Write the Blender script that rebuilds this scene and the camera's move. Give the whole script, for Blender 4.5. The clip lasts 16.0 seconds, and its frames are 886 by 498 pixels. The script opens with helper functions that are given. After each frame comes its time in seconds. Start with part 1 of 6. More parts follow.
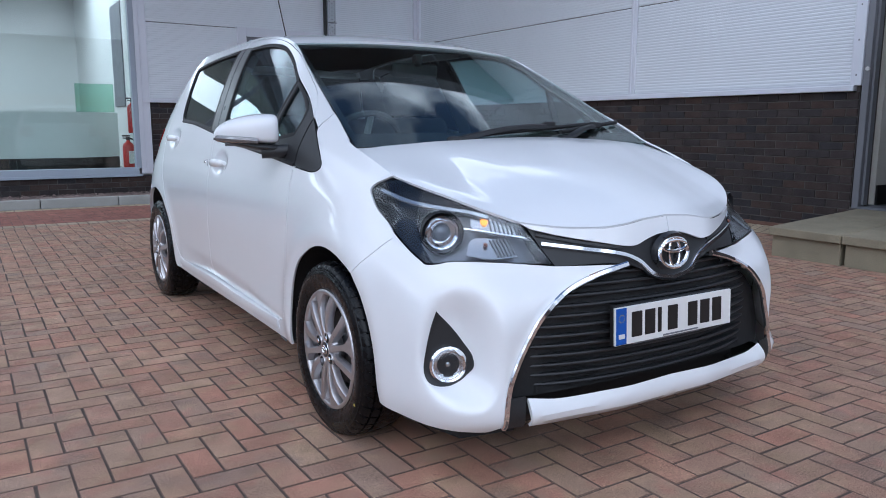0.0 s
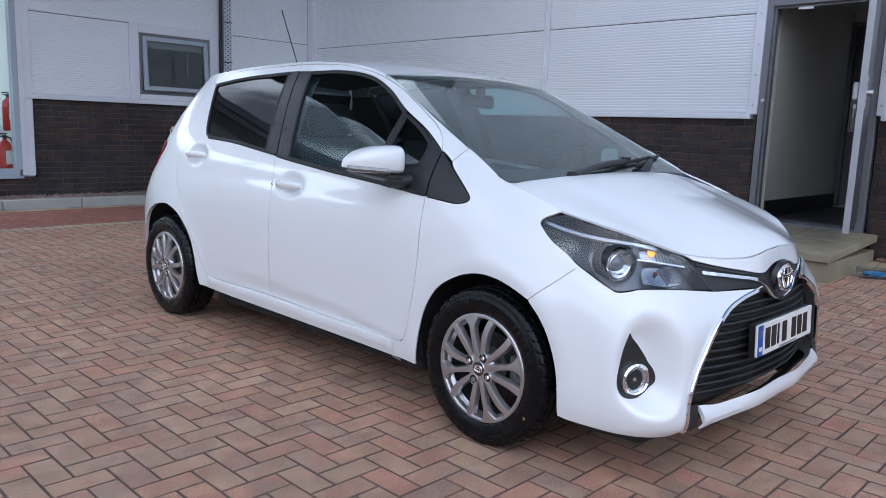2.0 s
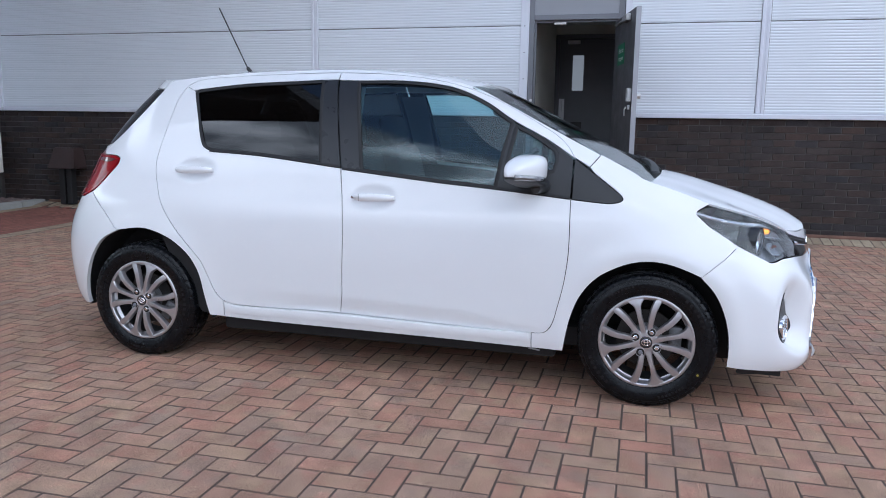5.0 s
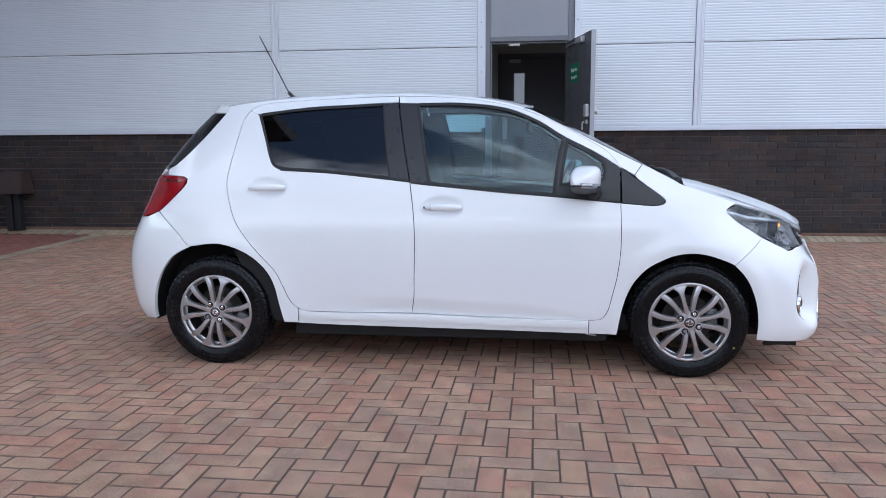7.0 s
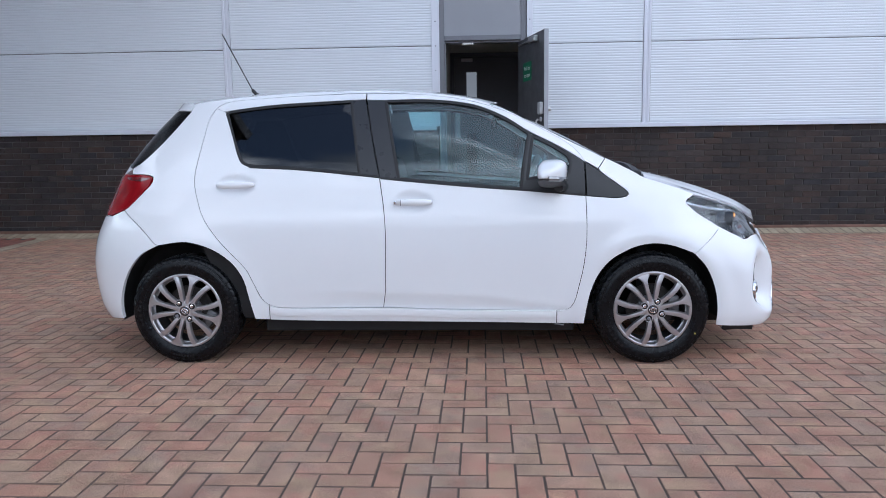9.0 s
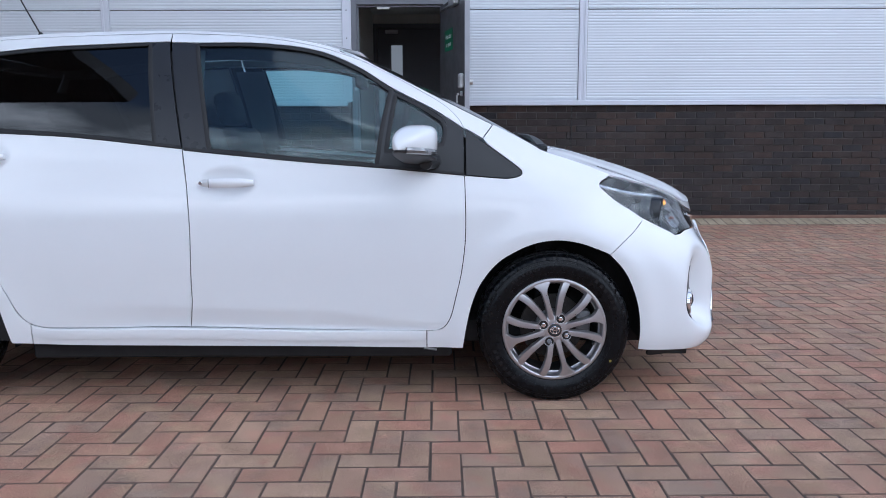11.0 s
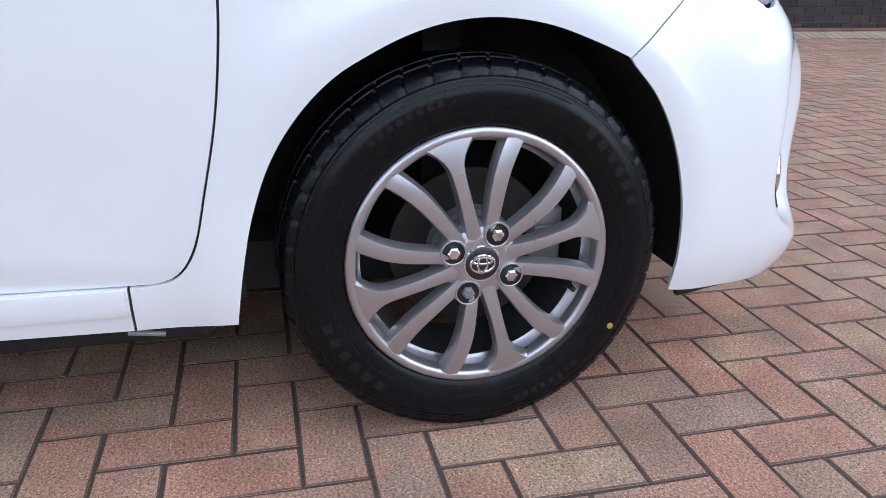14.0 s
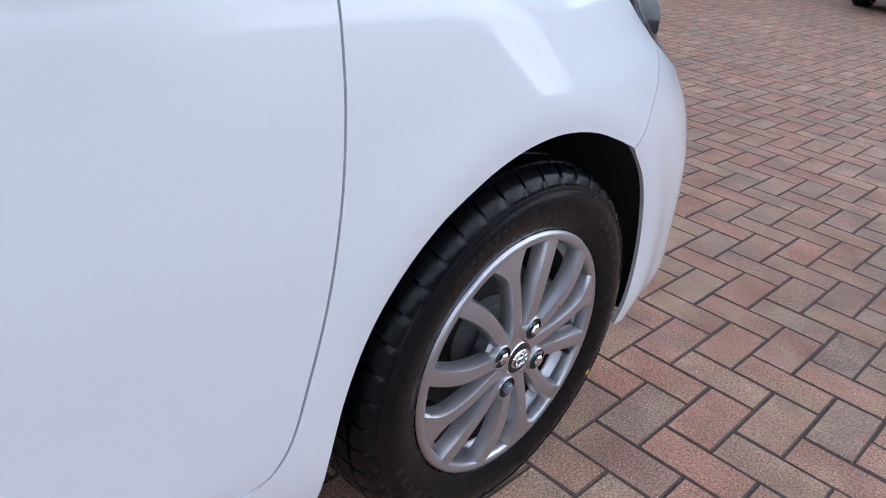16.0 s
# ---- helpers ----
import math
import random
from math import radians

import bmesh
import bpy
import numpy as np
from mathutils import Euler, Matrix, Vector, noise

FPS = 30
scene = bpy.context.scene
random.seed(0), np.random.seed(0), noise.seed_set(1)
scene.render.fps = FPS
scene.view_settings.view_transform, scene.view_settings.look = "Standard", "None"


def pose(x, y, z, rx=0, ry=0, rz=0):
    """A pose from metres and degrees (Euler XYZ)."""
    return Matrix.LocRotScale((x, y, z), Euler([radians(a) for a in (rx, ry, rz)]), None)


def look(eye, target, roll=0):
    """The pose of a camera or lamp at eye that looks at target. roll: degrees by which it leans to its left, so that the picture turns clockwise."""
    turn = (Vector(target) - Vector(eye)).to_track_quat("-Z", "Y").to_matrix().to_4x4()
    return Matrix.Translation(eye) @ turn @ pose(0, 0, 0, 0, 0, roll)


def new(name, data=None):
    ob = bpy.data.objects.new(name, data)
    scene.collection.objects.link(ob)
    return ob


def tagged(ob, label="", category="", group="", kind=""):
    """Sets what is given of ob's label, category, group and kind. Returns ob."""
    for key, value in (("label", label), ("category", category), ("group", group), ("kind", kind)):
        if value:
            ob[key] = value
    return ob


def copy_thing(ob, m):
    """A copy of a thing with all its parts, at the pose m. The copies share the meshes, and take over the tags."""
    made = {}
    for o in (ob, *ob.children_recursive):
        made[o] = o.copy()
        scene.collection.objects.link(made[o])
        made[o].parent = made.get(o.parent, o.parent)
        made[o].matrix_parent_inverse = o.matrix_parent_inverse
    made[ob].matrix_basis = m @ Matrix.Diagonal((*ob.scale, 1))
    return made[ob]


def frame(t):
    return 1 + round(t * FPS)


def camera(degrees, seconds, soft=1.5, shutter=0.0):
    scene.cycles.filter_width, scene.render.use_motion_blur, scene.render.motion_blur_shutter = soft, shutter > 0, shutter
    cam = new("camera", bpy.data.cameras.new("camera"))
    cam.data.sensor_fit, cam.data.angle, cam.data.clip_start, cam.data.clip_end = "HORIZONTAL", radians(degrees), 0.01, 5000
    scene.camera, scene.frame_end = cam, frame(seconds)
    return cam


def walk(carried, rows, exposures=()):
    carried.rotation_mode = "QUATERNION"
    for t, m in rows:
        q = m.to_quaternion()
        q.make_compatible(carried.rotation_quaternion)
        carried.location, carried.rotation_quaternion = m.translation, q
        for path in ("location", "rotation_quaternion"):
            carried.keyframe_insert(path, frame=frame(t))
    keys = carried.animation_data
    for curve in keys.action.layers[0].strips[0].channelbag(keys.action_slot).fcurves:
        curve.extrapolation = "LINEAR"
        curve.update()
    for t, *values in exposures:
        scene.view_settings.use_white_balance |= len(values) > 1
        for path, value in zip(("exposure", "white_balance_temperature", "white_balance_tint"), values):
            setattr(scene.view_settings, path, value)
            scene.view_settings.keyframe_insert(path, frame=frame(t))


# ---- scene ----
cam = camera(61.0, 16.0, soft=0.9)
PATH = [
    (0, (0.256, 0.337, 1.041), (1.32, 2.0, 0.719), 0.2),
    (0.5, (0.112, 0.353, 1.082), (1.18, 2.014, 0.764), 0.8),
    (1, (-0.173, 0.438, 1.126), (0.964, 2.053, 0.812), 1.4),
    (1.5, (-0.421, 0.653, 1.141), (0.828, 2.18, 0.816), 1.8),
    (2, (-0.759, 0.877, 1.158), (0.656, 2.255, 0.842), 2.0),
    (2.5, (-1.058, 1.11, 1.159), (0.498, 2.325, 0.841), 1.9),
    (3, (-1.321, 1.439, 1.168), (0.328, 2.523, 0.842), 1.7),
    (3.5, (-1.598, 1.715, 1.177), (0.147, 2.638, 0.86), 1.5),
    (4, (-1.732, 2.074, 1.17), (0.082, 2.846, 0.836), 1.2),
    (4.2, (-1.783, 2.198, 1.178), (0.053, 2.917, 0.842), 1.1),
    (6.3, (-2.417, 3.234, 1.184), (-0.452, 3.491, 0.915), -0.0),
    (6.5, (-2.469, 3.266, 1.18), (-0.503, 3.517, 0.907), -0.3),
    (7, (-2.598, 3.411, 1.185), (-0.631, 3.653, 0.914), -0.3),
    (7.5, (-2.674, 3.526, 1.189), (-0.702, 3.725, 0.917), -0.3),
    (8, (-2.701, 3.551, 1.189), (-0.725, 3.691, 0.913), -0.6),
    (8.2, (-2.704, 3.554, 1.185), (-0.727, 3.677, 0.91), -0.5),
    (10.3, (-2.23, 3.291, 1.086), (-0.25, 3.386, 0.818), -0.9),
    (10.5, (-2.056, 3.232, 1.067), (-0.075, 3.32, 0.8), -0.8),
    (11, (-1.607, 3.077, 1.052), (0.37, 3.068, 0.749), -0.2),
    (11.5, (-1.145, 3.011, 1.009), (0.812, 2.816, 0.647), 0.5),
    (12, (-0.754, 2.992, 0.98), (1.196, 2.742, 0.614), 0.3),
    (12.5, (-0.354, 2.954, 0.881), (1.577, 2.652, 0.459), 0.3),
    (13, (-0.018, 2.937, 0.798), (1.876, 2.568, 0.272), 0.7),
    (13.5, (0.156, 2.942, 0.74), (2.005, 2.533, 0.095), 0.9),
    (14, (0.252, 2.938, 0.72), (2.06, 2.486, -0.006), 1.1),
    (14.5, (0.301, 2.976, 0.735), (2.057, 2.444, -0.062), 1.8),
    (15, (0.396, 3.094, 0.834), (2.0, 2.301, -0.06), 3.9),
    (15.5, (0.562, 3.199, 0.856), (1.992, 2.149, -0.067), 5.2),
    (16, (0.713, 3.422, 0.944), (1.905, 2.097, 0.037), 6.5),
]
walk(cam, [(t, look(eye, target, roll)) for t, eye, target, roll in PATH], [(0.0, -0.46, 5430, 10), (2.5, -0.38, 5450, 10), (8.0, -0.30, 5500, 10), (12.0, -0.42, 5350, 10), (13.0, -0.44, 5340, 10), (13.5, -0.2, 5420, 10), (14.0, 0.0, 5500, 10), (14.5, 0.17, 5640, 10), (15.0, 0.12, 5560, 10), (15.5, -0.09, 5520, 10), (16.0, -0.34, 5410, 10)])

# ---- world, sun ----
world = bpy.data.worlds.new("sky")
scene.world = world
world.use_nodes = True
wn, wl = world.node_tree.nodes, world.node_tree.links
SUN_UP, SUN_ROUND = radians(56), radians(222)
sky = wn.new("ShaderNodeTexSky")
sky.sky_type, sky.sun_disc, sky.sun_elevation, sky.sun_rotation = "NISHITA", False, SUN_UP, SUN_ROUND
sky.air_density, sky.dust_density = 1.0, 1.2
coord = wn.new("ShaderNodeTexCoord")
stretch = wn.new("ShaderNodeMapping")
stretch.inputs["Scale"].default_value = (1.0, 1.0, 2.2)
puffs = wn.new("ShaderNodeTexNoise")
puffs.inputs["Scale"].default_value, puffs.inputs["Detail"].default_value, puffs.inputs["Roughness"].default_value = 2.6, 7.0, 0.55
cover = wn.new("ShaderNodeValToRGB")
cover.color_ramp.elements[0].position, cover.color_ramp.elements[1].position = 0.42, 0.53
body = wn.new("ShaderNodeTexNoise")
body.inputs["Scale"].default_value, body.inputs["Detail"].default_value = 4.3, 6.0
greys = wn.new("ShaderNodeValToRGB")
greys.color_ramp.elements[0].position, greys.color_ramp.elements[1].position = 0.40, 0.64
greys.color_ramp.elements[0].color, greys.color_ramp.elements[1].color = (5.0, 5.3, 5.8, 1), (27.0, 27.2, 27.6, 1)
blend = wn.new("ShaderNodeMixRGB")
wl.new(coord.outputs["Generated"], stretch.inputs["Vector"])
wl.new(stretch.outputs["Vector"], puffs.inputs["Vector"])
wl.new(stretch.outputs["Vector"], body.inputs["Vector"])
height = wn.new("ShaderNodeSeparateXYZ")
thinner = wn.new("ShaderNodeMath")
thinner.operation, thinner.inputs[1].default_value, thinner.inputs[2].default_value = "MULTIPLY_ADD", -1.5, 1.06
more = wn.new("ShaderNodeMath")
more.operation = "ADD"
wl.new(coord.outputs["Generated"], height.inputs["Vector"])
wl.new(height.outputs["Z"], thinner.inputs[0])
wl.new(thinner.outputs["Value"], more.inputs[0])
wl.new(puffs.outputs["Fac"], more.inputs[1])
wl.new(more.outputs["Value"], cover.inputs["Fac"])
wl.new(body.outputs["Fac"], greys.inputs["Fac"])
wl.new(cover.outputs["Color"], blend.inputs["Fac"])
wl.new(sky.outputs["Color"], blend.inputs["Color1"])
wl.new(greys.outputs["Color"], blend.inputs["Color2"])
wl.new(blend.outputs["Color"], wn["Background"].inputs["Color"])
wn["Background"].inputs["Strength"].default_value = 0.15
sun = new("sun", bpy.data.lights.new("sun", "SUN"))
sun.data.energy, sun.data.angle, sun.data.color = 0.8, radians(70), (1.0, 0.96, 0.9)
sun.matrix_world = look((-3, -6, 9), (-3 + math.sin(SUN_ROUND) * -1, -6 - math.cos(SUN_ROUND) * 1, 9 - math.tan(SUN_UP)))


# ---- materials ----
def material(name, base, rough=0.5, metal=0.0, var=0.0, size=8.0, fine=0.0, fine_size=120.0, bump=0.0, bump_size=150.0, coat=0.0, wear=0.0, each=0.0, spec=0.5):
    """base: colour. var, size: broad blotches; fine, fine_size: grain; bump: depth of the grain in metres; wear: change of roughness; each: change from object to object."""
    m = bpy.data.materials.new(name)
    m.use_nodes = True
    n, l = m.node_tree.nodes, m.node_tree.links
    b = n["Principled BSDF"]
    b.inputs["Roughness"].default_value, b.inputs["Metallic"].default_value = rough, metal
    b.inputs["Coat Weight"].default_value, b.inputs["Coat Roughness"].default_value = coat, 0.03
    b.inputs["Specular IOR Level"].default_value = spec
    b.inputs["Base Color"].default_value = (*base, 1)
    where = n.new("ShaderNodeTexCoord")

    def noise_at(scale, detail=4.0):
        t = n.new("ShaderNodeTexNoise")
        t.inputs["Scale"].default_value, t.inputs["Detail"].default_value = scale, detail
        l.new(where.outputs["Object"], t.inputs["Vector"])
        return t.outputs["Fac"]

    def scaled(src, low, high):
        r = n.new("ShaderNodeMapRange")
        r.inputs["From Min"].default_value, r.inputs["From Max"].default_value = 0.25, 0.75
        r.inputs["To Min"].default_value, r.inputs["To Max"].default_value = low, high
        l.new(src, r.inputs["Value"])
        return r.outputs["Result"]

    factors = []
    if var:
        factors.append(scaled(noise_at(size), 1 - var, 1 + var))
    if fine:
        factors.append(scaled(noise_at(fine_size, 2.0), 1 - fine, 1 + fine))
    if each:
        info = n.new("ShaderNodeObjectInfo")
        r = n.new("ShaderNodeMapRange")
        r.inputs["To Min"].default_value, r.inputs["To Max"].default_value = 1 - each, 1 + each
        l.new(info.outputs["Random"], r.inputs["Value"])
        factors.append(r.outputs["Result"])
    colour = None
    for f in factors:
        mul = n.new("ShaderNodeMixRGB")
        mul.blend_type = "MULTIPLY"
        mul.inputs["Fac"].default_value = 1
        if colour is None:
            mul.inputs["Color1"].default_value = (*base, 1)
        else:
            l.new(colour, mul.inputs["Color1"])
        l.new(f, mul.inputs["Color2"])
        colour = mul.outputs["Color"]
    if colour is not None:
        l.new(colour, b.inputs["Base Color"])
    if wear:
        l.new(scaled(noise_at(size * 2.3), max(0.02, rough - wear), min(1, rough + wear)), b.inputs["Roughness"])
    if bump:
        bn = n.new("ShaderNodeBump")
        bn.inputs["Distance"].default_value, bn.inputs["Strength"].default_value = bump, 1.0
        l.new(noise_at(bump_size, 3.0), bn.inputs["Height"])
        l.new(bn.outputs["Normal"], b.inputs["Normal"])
    return m


def glow(name, colour, strength):
    m = material(name, colour, 0.4)
    b = m.node_tree.nodes["Principled BSDF"]
    b.inputs["Emission Color"].default_value, b.inputs["Emission Strength"].default_value = (*colour, 1), strength
    return m


def glass(name, tint, gloss_rough=0.0, ior=1.5):
    """Clear or tinted panes: what passes takes the tint, and the rest mirrors by the angle."""
    m = bpy.data.materials.new(name)
    m.use_nodes = True
    n, l = m.node_tree.nodes, m.node_tree.links
    n.remove(n["Principled BSDF"])
    clear, shine, mix, facing = n.new("ShaderNodeBsdfTransparent"), n.new("ShaderNodeBsdfGlossy"), n.new("ShaderNodeMixShader"), n.new("ShaderNodeLayerWeight")
    clear.inputs["Color"].default_value = (*tint, 1)
    shine.inputs["Roughness"].default_value = gloss_rough
    facing.inputs["Blend"].default_value = 0.5
    power, level = n.new("ShaderNodeMath"), n.new("ShaderNodeMapRange")
    power.operation, power.inputs[1].default_value = "POWER", 5.0
    level.inputs["To Min"].default_value, level.inputs["To Max"].default_value = ((ior - 1) / (ior + 1)) ** 2, 1.0
    l.new(facing.outputs["Facing"], power.inputs[0])
    l.new(power.outputs["Value"], level.inputs["Value"])
    l.new(level.outputs["Result"], mix.inputs["Fac"])
    l.new(clear.outputs["BSDF"], mix.inputs[1])
    l.new(shine.outputs["BSDF"], mix.inputs[2])
    l.new(mix.outputs["Shader"], n["Material Output"].inputs["Surface"])
    return m


def pieces(name, palette, rough=0.85, island=True, speck=0.0, bump=0.0015, blotch=0.18, patches=()):
    """Blocks and bricks: each piece takes its own colour from the palette, with specks and stains over it."""
    m = material(name, palette[0], rough, bump=bump, bump_size=220.0, spec=0.25)
    n, l = m.node_tree.nodes, m.node_tree.links
    b = n["Principled BSDF"]
    if island:
        pick = n.new("ShaderNodeNewGeometry").outputs["Random Per Island"]
    else:
        pick = n.new("ShaderNodeObjectInfo").outputs["Random"]
    ramp = n.new("ShaderNodeValToRGB")
    ramp.color_ramp.interpolation = "LINEAR"
    while len(ramp.color_ramp.elements) < len(palette):
        ramp.color_ramp.elements.new(0.5)
    for i, c in enumerate(palette):
        ramp.color_ramp.elements[i].position = i / (len(palette) - 1)
        ramp.color_ramp.elements[i].color = (*c, 1)
    l.new(pick, ramp.inputs["Fac"])
    where = n.new("ShaderNodeTexCoord")
    place = n.new("ShaderNodeNewGeometry").outputs["Position"]

    def layer(colour, scale, low, high, a, c, detail):
        t = n.new("ShaderNodeTexNoise")
        t.inputs["Scale"].default_value, t.inputs["Detail"].default_value = scale, detail
        l.new(place, t.inputs["Vector"])
        r = n.new("ShaderNodeMapRange")
        r.inputs["From Min"].default_value, r.inputs["From Max"].default_value = low, high
        r.inputs["To Min"].default_value, r.inputs["To Max"].default_value = a, c
        l.new(t.outputs["Fac"], r.inputs["Value"])
        mul = n.new("ShaderNodeMixRGB")
        mul.blend_type, mul.inputs["Fac"].default_value = "MULTIPLY", 1
        l.new(colour, mul.inputs["Color1"])
        l.new(r.outputs["Result"], mul.inputs["Color2"])
        return mul.outputs["Color"]

    c = ramp.outputs["Color"]
    for tone, scale, low, high, most in patches:
        t = n.new("ShaderNodeTexNoise")
        t.inputs["Scale"].default_value, t.inputs["Detail"].default_value = scale, 3.0
        l.new(place, t.inputs["Vector"])
        r = n.new("ShaderNodeMapRange")
        r.inputs["From Min"].default_value, r.inputs["From Max"].default_value, r.inputs["To Max"].default_value = low, high, most
        l.new(t.outputs["Fac"], r.inputs["Value"])
        mix = n.new("ShaderNodeMixRGB")
        mix.inputs["Color2"].default_value = (*tone, 1)
        l.new(r.outputs["Result"], mix.inputs["Fac"])
        l.new(c, mix.inputs["Color1"])
        c = mix.outputs["Color"]
    c = layer(c, 7.0, 0.3, 0.7, 1 - blotch, 1 + blotch, 5.0)
    c = layer(c, 1.1, 0.3, 0.7, 0.9, 1.1, 3.0)
    if speck:
        c = layer(c, 210.0, 0.30, 0.70, 1 - 1.3 * speck, 1 + 1.3 * speck, 4.0)
        c = layer(c, 330.0, 0.63, 0.70, 1.0, 1.0 + 3.2 * speck, 1.0)
        c = layer(c, 260.0, 0.31, 0.37, 0.32, 1.0, 1.0)
    l.new(c, b.inputs["Base Color"])
    return m


PAINT = material("white_paint", (0.80, 0.815, 0.835), 0.30, coat=1.0, var=0.012, size=3.0)
BLACK = material("satin_black_plastic", (0.018, 0.019, 0.021), 0.45, fine=0.15, fine_size=600, bump=0.0002, bump_size=900)
GLOSS = material("gloss_black_film", (0.022, 0.023, 0.026), 0.3, wear=0.05, size=6)
RUBBER = material("black_rubber", (0.012, 0.012, 0.013), 0.6, var=0.15, size=20, bump=0.0003, bump_size=500)
TYRE = material("tyre_rubber", (0.0042, 0.0048, 0.0062), 0.27, spec=0.22, var=0.2, size=14, fine=0.2, fine_size=250, bump=0.00012, bump_size=380, wear=0.08)
TYREMARK = material("tyre_lettering_rubber", (0.011, 0.011, 0.012), 0.30, spec=0.3, var=0.2, size=30)
ALLOY = material("silver_grey_alloy", (0.50, 0.49, 0.505), 0.31, 0.82, var=0.03, size=30, fine=0.02, fine_size=900, wear=0.04)
BARREL = material("dull_barrel_alloy", (0.08, 0.08, 0.084), 0.5, 0.5, var=0.15, size=25)
CHROME = material("chrome", (0.85, 0.86, 0.88), 0.06, 1.0, var=0.02, size=9)
DISC = material("brake_steel", (0.055, 0.052, 0.050), 0.5, 0.9, var=0.2, size=30, fine=0.15, fine_size=200)
CAST = material("cast_grey_metal", (0.27, 0.27, 0.28), 0.55, 0.6, var=0.15, size=30, bump=0.0006, bump_size=180)
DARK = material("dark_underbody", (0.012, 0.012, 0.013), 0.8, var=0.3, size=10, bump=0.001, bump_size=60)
SEAT = material("charcoal_seat_cloth", (0.03, 0.031, 0.035), 0.9, fine=0.3, fine_size=400, bump=0.0006, bump_size=500)
CABIN = material("dark_cabin_plastic", (0.025, 0.026, 0.028), 0.6, fine=0.15, fine_size=500, bump=0.0004, bump_size=500)
LINING = material("grey_headlining", (0.13, 0.13, 0.135), 0.9, var=0.06, size=6, fine=0.08, fine_size=300)
SCREEN = glass("windscreen_glass", (0.80, 0.88, 0.87), ior=1.6)
WINDOW = glass("door_glass", (0.76, 0.90, 0.92), ior=1.62)
PRIVACY = glass("privacy_glass", (0.22, 0.23, 0.24), ior=1.75)
LENS = glass("lamp_lens", (0.93, 0.95, 0.97))
RED = material("red_lamp_lens", (0.24, 0.004, 0.008), 0.10, spec=0.16, var=0.25, size=20)
BOWL = material("lamp_bowl", (0.030, 0.032, 0.036), 0.22, 0.3, var=0.1, size=12)
MIRROR = material("lamp_reflector", (0.44, 0.45, 0.47), 0.24, 0.9, var=0.05, size=20)
AMBER = glow("amber_lamp", (1.0, 0.36, 0.04), 2.2)
FOGREF = material("fog_reflector", (0.62, 0.63, 0.65), 0.22, 0.85, var=0.2, size=60, bump=0.006, bump_size=40)
DARKPAINT = material("dark_blue_grey_paint", (0.02, 0.023, 0.03), 0.3, coat=1.0, var=0.05, size=3.0)
CLEARBOX = glass("clear_plastic", (0.86, 0.90, 0.93), ior=1.45)
BLUEBAG = material("blue_plastic_bag", (0.03, 0.22, 0.42), 0.4, var=0.3, size=25, bump=0.002, bump_size=60)
PLATE = material("white_plate", (0.78, 0.78, 0.76), 0.35, var=0.03, size=15)
BLUE = material("blue_plate_band", (0.01, 0.09, 0.42), 0.35, var=0.05, size=20)
INK = material("black_ink", (0.012, 0.012, 0.012), 0.4, var=0.1, size=30)
YELLOW = material("yellow_paint_dot", (0.42, 0.33, 0.05), 0.6, var=0.15, size=90)
CLAD = material("pale_blue_grey_cladding", (0.73, 0.77, 0.815), 0.42, 0.1, var=0.03, size=1.2, wear=0.06)
FLASH = material("silver_flashing", (0.68, 0.70, 0.76), 0.38, 0.15, var=0.04, size=2.0, wear=0.08)
GREYFRAME = material("grey_powder_coat", (0.17, 0.175, 0.195), 0.42, var=0.05, size=3.0, wear=0.08)
LOCKGREY = material("pale_grey_casting", (0.45, 0.45, 0.46), 0.4, var=0.06, size=20)
INNERDOOR = material("grey_inner_door", (0.15, 0.152, 0.165), 0.45, var=0.06, size=3.0)
STRIPGLOW = glow("room_beyond_glow", (0.62, 0.64, 0.66), 0.35)
EDGEGREY = material("bare_metal_edge", (0.36, 0.37, 0.40), 0.4, 0.3, var=0.06, size=4.0)
DOORGREY = material("dark_grey_door_paint", (0.075, 0.076, 0.085), 0.45, var=0.06, size=3.0, wear=0.08)
FRAMEBLUE = material("pale_grey_frame", (0.36, 0.41, 0.48), 0.4, var=0.04, size=3.0, wear=0.08)
FARPAVE = material("far_red_brown_paving", (0.15, 0.088, 0.068), 0.85, var=0.2, size=0.8, fine=0.25, fine_size=9, bump=0.003, bump_size=12)
MORTAR = material("dark_mortar", (0.095, 0.088, 0.083), 0.95, var=0.5, size=2.2, fine=0.2, fine_size=120, bump=0.002, bump_size=90)
BRICK = pieces("dark_brick", [(0.034, 0.029, 0.029), (0.052, 0.038, 0.034), (0.039, 0.034, 0.036), (0.064, 0.042, 0.035), (0.032, 0.031, 0.035), (0.058, 0.046, 0.043)], 0.8, True, 0.12, 0.002, 0.22)
BRICK_ONE = pieces("dark_brick_single", [(0.034, 0.029, 0.029), (0.052, 0.038, 0.034), (0.039, 0.034, 0.036), (0.064, 0.042, 0.035), (0.032, 0.031, 0.035), (0.058, 0.046, 0.043)], 0.8, False, 0.12, 0.002, 0.22)
REDS = [(0.36, 0.212, 0.150), (0.36, 0.240, 0.168), (0.40, 0.206, 0.143), (0.325, 0.230, 0.172), (0.38, 0.217, 0.150), (0.41, 0.272, 0.187), (0.305, 0.205, 0.154), (0.41, 0.216, 0.149), (0.36, 0.236, 0.168)]
PATCHES = [((0.42, 0.29, 0.18), 6.5, 0.48, 0.68, 0.55), ((0.40, 0.185, 0.135), 9.0, 0.52, 0.70, 0.55), ((0.24, 0.185, 0.15), 5.0, 0.55, 0.72, 0.55)]
